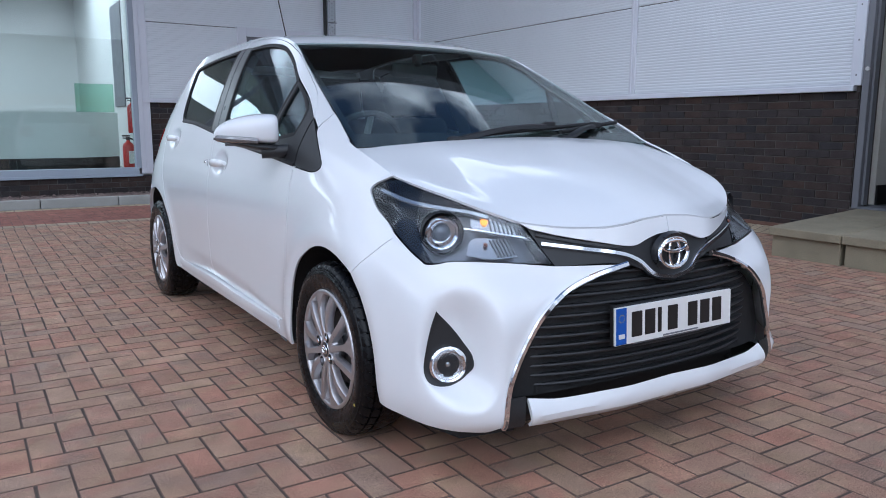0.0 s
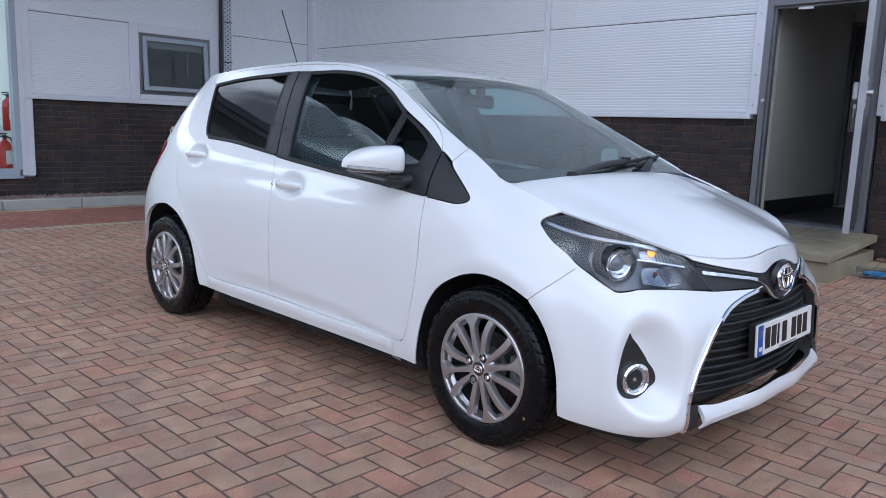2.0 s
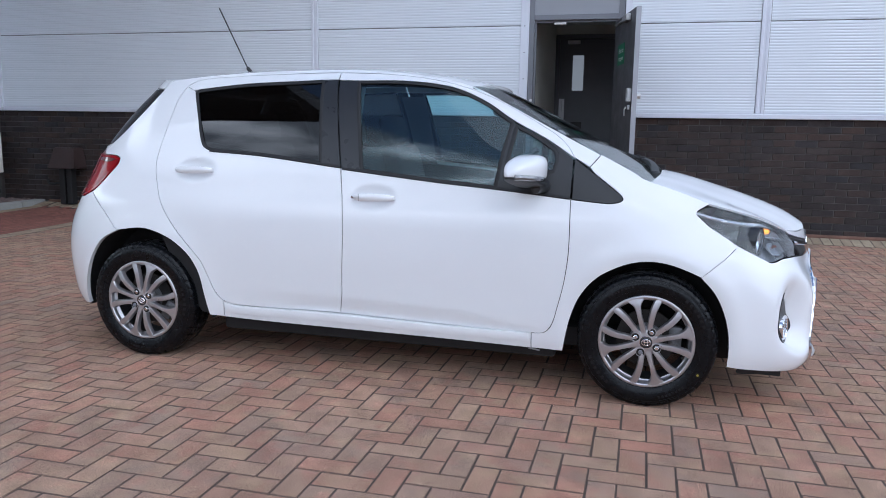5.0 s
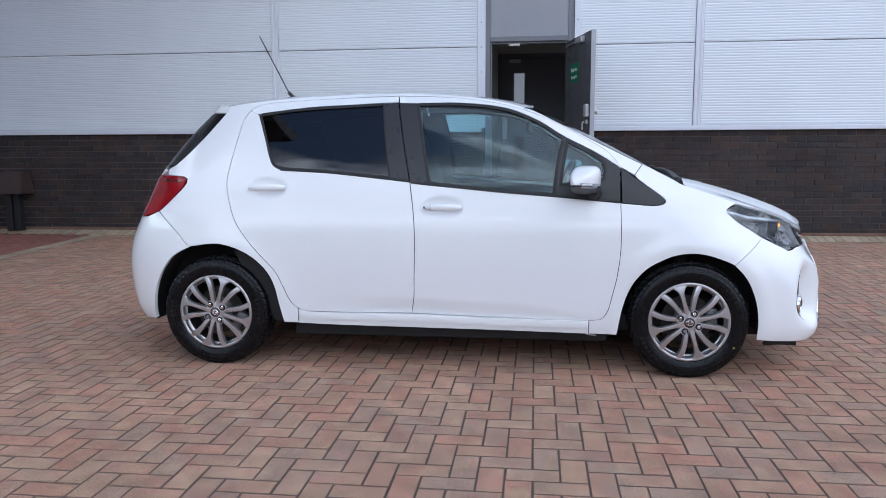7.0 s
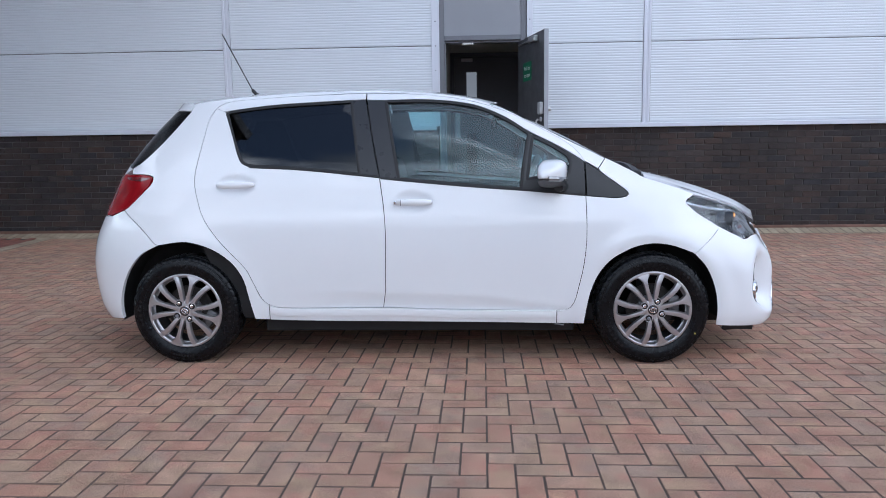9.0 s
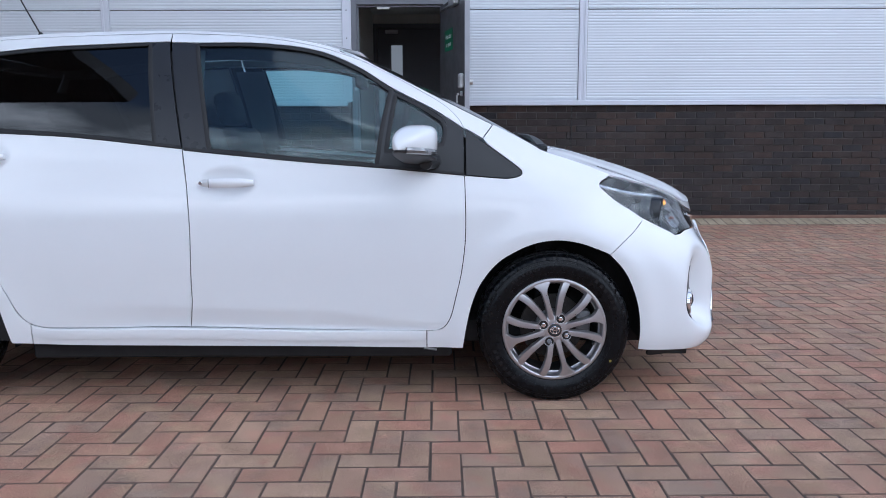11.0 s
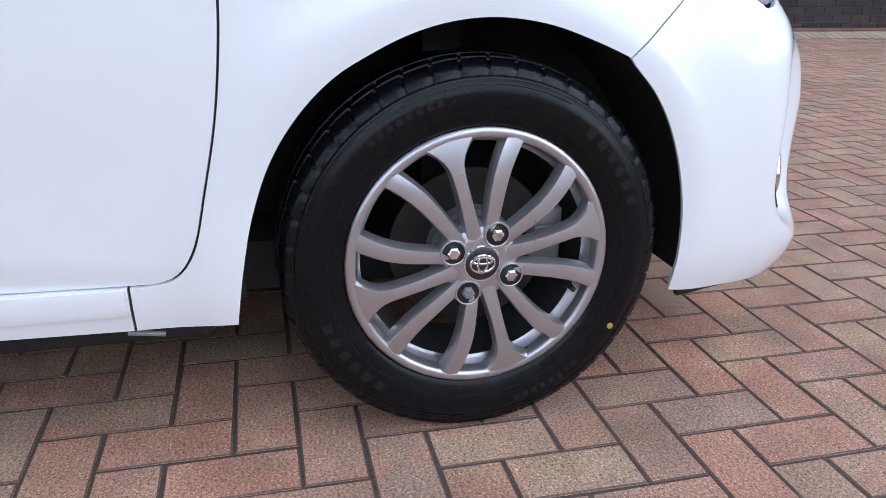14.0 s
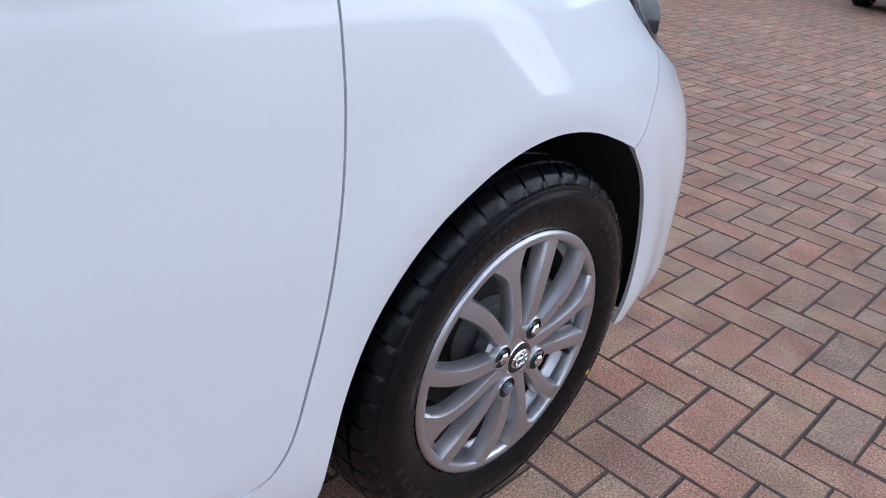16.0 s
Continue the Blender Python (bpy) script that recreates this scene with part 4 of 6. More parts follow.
TOP_GAP = [(2.305, 1.417), (2.163, 1.433), (1.905, 1.447), (1.529, 1.458), (1.206, 1.443), (.957, 1.405), (.773, 1.348), (.653, 1.292), (.519, 1.219), (.430, 1.165), (.375, 1.113), (.350, 1.070)]
F_GAP = [(.350, 1.070), (.352, .896), (.350, .83), (.348, .715), (.351, .63), (.365, .52), (.389, .412), (.405, .348), (.422, .314), (.441, .296), (.472, .288)]
B_GAP = [(1.529, 1.458), (1.490, 1.246), (1.439, 1.0), (1.415, .829), (1.407, .681), (1.413, .466), (1.414, .402), (1.430, .303)]
BELT_F = [(1.437, .994), (1.341, .983), (.951, .946), (.657, .922), (.352, .894)]
BELT_R = [(2.262, 1.068), (2.135, 1.060), (1.866, 1.044), (1.555, 1.011), (1.440, .998)]
DLO_F = [(1.524, 1.421), (1.423, 1.418), (1.173, 1.416), (.941, 1.386), (.774, 1.320), (.639, 1.236), (.476, 1.152), (.368, 1.084)]
DLO_R = [(2.325, 1.362), (2.284, 1.372), (2.025, 1.401), (1.770, 1.414), (1.606, 1.421), (1.530, 1.423)]

# wings
wing = [(.05, .990), (-.05, .956), (-.15, .922), (-.232, .890), (-.206, .8745), (-.190, .8665), (-.180, .857), (-.1785, .848), (-.183, .841), (-.240, .792), (-.329, .736), (-.345, .711), (-.300, .667), (-.258, .632), (-.209, .589)]
wing += F_ARCH[11::-1] + [(.500, .214), (.500, .2865)] + F_GAP[:0:-1] + [(.351, .893), (.196, .881), (.168, .883), (.141, .889), (.1285, .899), (.1315, .911), (.150, .928), (.178, .950), (.262, 1.013), (.278, 1.034), (.236, 1.086)]
both("wing", sheet(side_map, wing, .022, gap=.0015, corner=35), PAINT, car)
# bonnet
lip_x = np.array([.66, .62, .58, .54, .50, .472, .41, .36, .30, .25, .20, .15, .10, .05, 0])
lip_y, lip_z = hood_lip(lip_x)
bonnet = [(0, -.040), (.35, -.025), (.60, .015), (.690, .045), (.703, -.05), (.700, -.15), (.692, -.24)] + [(float(x), float(y)) for x, y in zip(lip_x, lip_y)]
bonnet = bonnet + [(-x, y) for x, y in bonnet[-2:0:-1]]
link("bonnet", *sheet(hood_map, bonnet, .03, corner=60), PAINT, car, "", True, 30)
# body sides: pillars, roof rails, rear quarters
quarter = [(y, float(EDGE(y))) for y in np.linspace(.06, 2.50, 40)] + [(2.515, 1.375), (2.608, 1.256), (2.716, 1.146), (2.785, 1.092), (2.845, 1.060), (2.835, 1.030), (2.717, 1.026), (2.688, 1.014), (2.690, .990), (2.708, .965), (2.833, .850), (2.855, .838), (2.743, .746), (2.660, .662)]
quarter += R_ARCH[9:0:-1] + [(2.129, .243), (2.052, .2385), (2.0505, .3205), (2.090, .359)] + R_GAP[3:] + TOP_GAP[1:] + [(.345, 1.072), (.280, 1.034), (.238, 1.086), (.20, 1.068), (.13, 1.032)]
both("body_side", sheet(side_map, quarter, .022, gap=.0015, corner=40), PAINT, car, "white pillar, roof rail and rear quarter panel")
both("sill", sheet(side_map, [(.5015, .2868), (.946, .2885), (1.432, .3005), (1.976, .3035), (2.0495, .3190), (2.0495, .2380), (1.868, .232), (1.433, .227), (.946, .222), (.5015, .214)], .02, gap=.0012, thick=.035, corner=35), PAINT, car)
# near-black strip set back below the sill, added to deepen the under-car shade
both("sill_skirt", sheet(side_map, [(.37, .222), (.946, .220), (1.433, .225), (2.125, .236), (2.125, .200), (.40, .186)], .03, inset=.085, gap=0), DARK, car)

both("sill_ledge", bead(side_map, [(.506, .2640), (.946, .2660), (1.432, .2770), (1.976, .2790), (2.043, .290)], .042, .0050, sink=.006), PAINT, car, "rounded white ledge along the sill", 60)
both("sill_bracket", bead(side_map, [(.512, .2115), (.490, .2085), (.462, .2040)], .006, .002, sink=.004), CAST, car, "small grey bracket under the sill")

# dark rubber behind the shut lines
def strip(line, half):
    p = np.array(smooth_line(line, False, .02))
    d = np.gradient(p, axis=0)
    d /= np.linalg.norm(d, axis=1)[:, None] + 1e-12
    n = np.stack([-d[:, 1], d[:, 0]], 1) * half
    return [tuple(q) for q in np.concatenate([p + n, (p - n)[::-1]])]


for line in (F_GAP[1:], B_GAP[2:], R_GAP[3:10]):
    both("door_seal", sheet(door_map, strip(line, .008), .02, gap=0, inset=.0085, thick=.003, smooth_edge=False), RUBBER, car, "black rubber door seal")

# doors
front_door = both("front_door", sheet(door_map, B_GAP[2:] + [(.95, .290), (.472, .2865)] + F_GAP[::-1][1:-1] + BELT_F[::-1], .0135, gap=.0020, fine=.012, corner=40), PAINT, car)
rear_door = both("rear_door", sheet(door_map, [(1.440, .998), (1.415, .829), (1.407, .681), (1.413, .466), (1.414, .402), (1.430, .303)] + R_GAP[:14] + [(2.312, 1.366), (2.300, 1.345), (2.255, 1.235), (2.216, 1.127), (2.190, 1.084), (2.135, 1.063)] + BELT_R[2:-1], .0135, gap=.0020, fine=.012, corner=40), PAINT, car)


def on_doors(pair, name, shape, mat, label="", sharp=30.0):
    a = link(name, *shape, mat, pair[0], label, True, sharp)
    b = link(name, *flip(shape), mat, pair[1], label, True, sharp)
    return a, b


on_doors(front_door, "door_frame", sheet(side_map, [(1.527, 1.457)] + TOP_GAP[4:] + DLO_F[::-1], .02, .0006, corner=40), PAINT)
on_doors(rear_door, "door_frame", sheet(side_map, TOP_GAP[:3] + [(1.531, 1.457)] + DLO_R[::-1][:-1] + [(2.312, 1.367), (2.361, 1.386)], .02, .0006, corner=40), PAINT)
on_doors(front_door, "pillar_cover", sheet(side_map, [(1.524, 1.421), (1.423, 1.418), (1.333, .983), (1.437, .994), (1.490, 1.246)], .03, inset=.002), GLOSS, "black pillar cover")
on_doors(rear_door, "pillar_cover", sheet(side_map, [(1.530, 1.423), (1.606, 1.421), (1.545, 1.012), (1.442, .999), (1.494, 1.246)], .03, inset=.002), GLOSS, "black pillar cover")
GLASS_F = [(1.419, 1.411), (1.173, 1.409), (.941, 1.378), (.774, 1.311), (.640, 1.224), (.668, 1.09), (.690, .934), (.951, .955), (1.337, .993)]
GLASS_Q = [(.620, 1.210), (.521, 1.160), (.437, 1.106), (.424, 1.068), (.436, 1.012), (.655, .985), (.640, 1.09)]
GLASS_R = [(2.298, 1.353), (2.280, 1.365), (2.025, 1.394), (1.770, 1.407), (1.608, 1.415), (1.548, 1.020), (1.866, 1.053), (2.135, 1.071), (2.185, 1.085), (2.212, 1.127)]
for pair, outline, mat, word in ((front_door, GLASS_F, WINDOW, "clear door glass mirroring the clouds"), (front_door, GLASS_Q, WINDOW, "small fixed quarter glass"), (rear_door, GLASS_R, PRIVACY, "black tinted privacy glass")):
    for p in on_doors(pair, "window_pane", sheet(side_map, outline, .035, 0.0, .009, .004, True, corner=35), mat, word):
        p.visible_shadow = False
    on_doors(pair, "window_seal", bead(side_map, outline, .017, .003, .004, True, corner=35), RUBBER)
on_doors(front_door, "belt_strip", bead(side_map, [(1.43, .997), (1.341, .988), (.951, .950), (.657, .928), (.356, .899)], .013, .004), RUBBER)
on_doors(rear_door, "belt_strip", bead(side_map, [(2.15, 1.064), (1.866, 1.049), (1.555, 1.016), (1.442, 1.003)], .013, .004), RUBBER)
on_doors(front_door, "divider_bar", sheet(side_map, [(.636, 1.226), (.622, 1.214), (.644, 1.09), (.660, .975), (.690, .930), (.672, 1.09)], .03, 0, .003), GLOSS)
on_doors(front_door, "mirror_panel", sheet(side_map, [(.476, 1.150), (.370, 1.083), (.353, 1.066), (.354, .897), (.690, .928), (.660, .982), (.436, 1.006), (.418, 1.068), (.432, 1.110), (.512, 1.164)], .025, 0.001, .002, corner=40), BLACK, "black sail panel behind the mirror")
both("corner_panel", sheet(side_map, [(.346, 1.068), (.270, 1.014), (.180, .948), (.152, .927), (.1335, .911), (.1305, .900), (.142, .8910), (.169, .885), (.196, .883), (.346, .895)], .02, .001, .001, corner=40), BLACK, car, "black triangular corner panel")


def door_handle(pair, y0, y1, z):
    ym = (y0 + y1) / 2
    verts, faces = [], []
    n = 15
    for i, t in enumerate(np.linspace(0, 1, n)):
        y = y0 + (y1 - y0) * t
        zz = z + .002 * math.sin(math.pi * t) - .004 * (t - .5) + (.003 if t > .8 else 0)
        xo = float(side(y, z)) + .010 + .020 * math.sin(math.pi * min(max(t, .0), 1)) ** .5
        wz, wx = .0185 * (1 - .45 * abs(2 * t - 1) ** 4), .010
        for k in range(10):
            a = 2 * math.pi * k / 10
            verts.append((-(xo + wx * math.cos(a)), y, zz + wz * math.sin(a)))
    for i in range(n - 1):
        for k in range(10):
            faces.append((i * 10 + k, i * 10 + (k + 1) % 10, (i + 1) * 10 + (k + 1) % 10, (i + 1) * 10 + k))
    faces += [tuple(range(9, -1, -1)), tuple(range((n - 1) * 10, n * 10))]
    return on_doors(pair, "door_handle", (verts, [f[::-1] for f in faces]), PAINT, "white pull handle")


hf = door_handle(front_door, 1.158, 1.362, .868)
door_handle(rear_door, 2.113, 2.317, .968)
link("key_cap", *lathe([(0, .0001), (0, .006), (.002, .0075), (.004, .0075)], 16, "x", (-.846, 1.352, .870)), CHROME, hf[0])
link("key_gap", *joined(tube([(-.842, 1.322, .884), (-.8425, 1.322, .853)], .0012, 5)), INK, hf[0])

# near-black shell inside the panel gaps, added so that they read as deep shade
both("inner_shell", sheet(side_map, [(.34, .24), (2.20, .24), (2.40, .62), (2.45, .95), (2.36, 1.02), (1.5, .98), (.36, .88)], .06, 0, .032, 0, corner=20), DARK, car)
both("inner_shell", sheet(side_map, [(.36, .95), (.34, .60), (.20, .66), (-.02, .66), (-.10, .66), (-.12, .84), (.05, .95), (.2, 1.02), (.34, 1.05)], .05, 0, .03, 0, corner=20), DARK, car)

# front bumper
LAMP_LOW = dense([(-.183, .841), (-.240, .792), (-.329, .736), (-.42, .689), (-.487, .657)], ns)
GRILLE_EDGE = [(.189, .641), (.30, .613), (.404, .573), (.484, .515), (.531, .450), (.566, .375), (.587, .305), (.595, .200)]
bumper = dense([(.409, .645), (.57, .661), (.679, .664), (.715, .655)], nf) + [(a, b - .004) for a, b in LAMP_LOW[::-1][:-11]] + dense([(-.345, .711), (-.300, .667), (-.258, .632), (-.209, .589)] , ns)
bumper += dense(F_ARCH[12:], ns)[1:] + dense([(-.42, .196), (-.52, .190)], ns) + dense([(.70, .186), (.631, .183)], nf) + dense(GRILLE_EDGE[::-1], nf)
both("front_bumper", sheet(nose_map, bumper, .0105, gap=.0008, corner=38), PAINT, car, "white front bumper corner")
lip = [nf(x, z) for x, z in ((.0, .275), (.246, .270), (.426, .268), (.527, .280), (.528, .200), (.38, .185), (.2, .184), (.0, .186))]


def lip_map(p):
    q = nose_map(p)
    q[:, 1] -= .026 * np.clip(1 - ((p[:, 1] - .228) / .055) ** 2, 0, 1)
    return q


lv, lf = sheet(lip_map, lip, .02, 0.0, corner=38)
link("bumper_lip", *joined((lv, lf), flip((lv, lf))), PAINT, car, "white chin lip under the grille", True, 30)
both("lip_end", sheet(nose_map, [nf(x, z) for x, z in ((.532, .286), (.583, .288), (.590, .198), (.532, .194))], .02, .001, -.004), BLACK, car, "black end of the chin lip")
both("grille_chrome", bead(nose_map, [nf(x, z) for x, z in GRILLE_EDGE], .017, .010, 0.0), CHROME, car, "curved chrome strip along the grille")
both("bumper_tray", sheet(nose_map, [nf(.02, .20), nf(.4, .20), nf(.65, .20), ns(-.40, .19), ns(-.40, .15), nf(.65, .145), nf(.4, .14), nf(.02, .14)], .03, 0, .03), DARK, car)
both("air_deflector", (lambda v: (v, [(0, 1, 2, 3), (4, 7, 6, 5), (0, 4, 5, 1), (2, 6, 7, 3), (1, 5, 6, 2), (0, 3, 7, 4)]))([(-.735, -.43, .205), (-.69, -.57, .205), (-.67, -.575, .145), (-.735, -.45, .165), (-.55, -.43, .205), (-.50, -.61, .205), (-.50, -.61, .145), (-.55, -.45, .165)]), DARK, car, "black flap under the bumper")

# lower grille: back, slats, plate
back = [nf(x, z) for x, z in ((.0, .655), (.18, .650), (.30, .628), (.42, .577), (.50, .516), (.55, .440), (.585, .36), (.60, .28), (.0, .27))]
bv = sheet(nose_map, back, .03, 0, .045, 0, corner=38)
grille = link("grille", *joined(bv, flip(bv)), DARK, car, "black slatted lower grille", True)
edge_x = pchip([z for x, z in GRILLE_EDGE[::-1]], [x for x, z in GRILLE_EDGE[::-1]])


def slat_bar(w, z):
    """A thin level blade across the opening, bowed in one even arc."""
    xs = np.linspace(-w, w, 33)
    ys = NOSE(z) + .030 + .075 * (xs / .58) ** 2 + .055 * (xs / .58) ** 4
    verts = [(x, y + dy, z + dz) for x, y in zip(xs, ys) for dy, dz in ((-.004, -.0045), (-.006, 0), (-.004, .0045), (.022, .006), (.022, -.003))]
    faces = [(i * 5 + k, i * 5 + (k + 1) % 5, i * 5 + 5 + (k + 1) % 5, i * 5 + 5 + k) for i in range(32) for k in range(5)]
    return verts, faces


for z in np.arange(.295, .63, .029):
    w = float(edge_x(z)) - .006
    link("slat", *slat_bar(w, float(z)), BLACK, grille, "", True)
plate = part("number_plate", boxes(((-.262, -.822, .408), (.262, -.812, .521), .002)), PLATE, car, "white front number plate with dark bars")
plate.rotation_euler = (radians(-3), 0, 0)
plate.location = (0, .022, -.043)
part("plate_holder", boxes(((-.25, -.811, .402), (.25, -.785, .524), .003)), BLACK, plate)
band = part("blue_band", boxes(((-.260, -.8238, .410), (-.218, -.8205, .519), .0008)), BLUE, plate)
for z, w in ((.428, .024),):
    part("bar", boxes(((-.251, -.8250, z), (-.251 + w, -.8232, z + .014))), WHITE, band)
part("star_ring", boxes(*[((-.239 + .011 * math.cos(t) - .0012, -.8250, .488 + .011 * math.sin(t) - .0012), (-.239 + .011 * math.cos(t) + .0012, -.8234, .488 + .011 * math.sin(t) + .0012)) for t in np.arange(0, 6.2, math.pi / 6)]), YELLOW, band)
for x0 in (-.196, -.140, -.084, -.040, .052, .110, .168):
    part("bar", boxes(((x0, -.8236, .427), (x0 + (.016 if x0 == -.084 else .044), -.8208, .503), .0006)), INK, plate)
part("small_print", boxes(((-.06, -.8236, .4125), (.10, -.8208, .417)), ((-.18, -.8126, .4015), (.12, -.8105, .4045))), GREYFRAME, plate)

# upper grille, nose strip, badge
nose_strip = [nf(float(x), float(z) - .003) for x, z in zip(lip_x[5:], lip_z[5:])][::-1] + dense([(.446, .746), (.377, .728), (.268, .707), (.154, .691), (.089, .709), (.043, .719), (.0, .721)], nf)
nv = sheet(nose_map, nose_strip, .02, .001, .001, corner=40)
link("nose_panel", *joined(nv, flip(nv)), PAINT, car, "", True)
upper = [nf(x, z) for x, z in ((.0, .722), (.04, .720), (.085, .710), (.15, .692), (.268, .710), (.377, .731), (.452, .750), (.430, .700), (.404, .647), (.194, .644), (.12, .62), (.05, .585), (.0, .575))]
uv = sheet(nose_map, upper, .02, 0, .012, corner=40)
upper_grille = link("upper_grille", *joined(uv, flip(uv)), BLACK, car, "black band behind the badge", True)
for a, b in (((.452, .722), (.15, .668)),):
    cv = bead(nose_map, [nf(.428, .707), nf(.312, .690), nf(.201, .672), nf(.137, .647), nf(.079, .602), nf(.0, .585)], .017, .012, .012, corner=70)
    link("chrome_wing", *joined(cv, flip(cv)), CHROME, upper_grille, "chrome bar sweeping under the badge", True)
gv = bead(nose_map, [nf(.435, .733), nf(.312, .708), nf(.191, .690)], .012, .006, .012)
link("grille_bar", *gv, BLACK, upper_grille, "", True)
link("grille_bar", *flip(gv), BLACK, upper_grille, "", True)
badge_y = float(NOSE(.66)) - .006


def ring(rx, rz, r, cz, y, n=40, tilt=0.0):
    return tube([(rx * math.cos(t), y + .12 * rz * math.sin(t), cz + rz * math.sin(t)) for t in np.linspace(0, 2 * math.pi, n, endpoint=False)], r, 8, True)


bm = bmesh.new()
bmesh.ops.create_cone(bm, segments=40, radius1=.078, radius2=.074, depth=.018, cap_ends=True, matrix=Matrix.Translation((0, badge_y + .010, .662)) @ Matrix.Rotation(radians(97), 4, "X") @ Matrix.Diagonal((1, .82, 1, 1)))
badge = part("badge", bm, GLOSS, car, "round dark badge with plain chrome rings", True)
link("ring", *ring(.062, .045, .0075, .662, badge_y - .004), CHROME, badge, "", True)
link("ring", *ring(.024, .042, .0055, .662, badge_y - .006), CHROME, badge, "", True)
link("ring", *ring(.052, .016, .0055, .682, badge_y - .006), CHROME, badge, "", True)

# fog lamps
fog_hole = dense([(.737, .529), (.752, .465), (.764, .399), (.770, .358), (.765, .329), (.749, .316), (.706, .312), (.668, .329), (.645, .358), (.643, .392), (.651, .417), (.692, .478), (.737, .529)], nf, .02)[:-1]
fog_panels = both("fog_bezel", sheet(nose_map, fog_hole, .012, 0, -.003, .008, corner=45), BLACK, car, "black wedge round the fog lamp")
fog_c = nose_map(np.array([nf(.705, .371)]))[0]
for sgn, bez in ((-1, fog_panels[0]), (1, fog_panels[1])):
    m = Matrix.Translation((fog_c[0] * -sgn, fog_c[1] - .006, fog_c[2])) @ Matrix.Rotation(radians(21) * sgn, 4, "Z")
    fog = link("fog_lamp", *lathe([(.006, .001), (.005, .02), (.002, .036), (-.004, .046)], 32, "y"), FOGREF, bez, "round clear fog lamp in a chrome ring", True)
    fog.matrix_basis = m
    link("chrome_ring", *lathe([(.012, .043), (-.008, .044), (-.012, .049), (-.008, .055), (.012, .057)], 36, "y"), CHROME, fog, "", True)
    link("lens", *lathe([(-.008, .0005), (-.0075, .02), (-.004, .036), (.002, .045)], 28, "y"), LENS, fog, "", True)
    link("bulb", *lathe([(-.002, .0005), (0, .007), (.008, .009), (.018, .009)], 16, "y"), MIRROR, fog, "", True)

# head lamps
lamp_out = dense([(-.180, .848), (-.1815, .856), (-.191, .865), (-.207, .8725), (-.232, .880), (-.271, .879), (-.330, .856)], ns) + [nf(float(x), float(z) - .004) for x, z in zip(lip_x[0:6], lip_z[0:6])] + dense([(.462, .748), (.441, .709), (.413, .650)], nf) + dense([(.43, .651), (.57, .664), (.679, .667), (.715, .659)], nf) + LAMP_LOW[::-1]
lamps = both("headlamp", sheet(nose_map, lamp_out, .02, .001, .075, 0, corner=38), BOWL, car, "dark headlamp bowl")
walls = sheet(nose_map, lamp_out, .05, .002, .010, .065, corner=38)
rim_only = (walls[0], [f for f in walls[1] if len(f) == 4])


def in_lamp(s, z, depth):
    p = np.array([(s, z)])
    return nose_map(p)[0] - normals_of(nose_map, p)[0] * depth


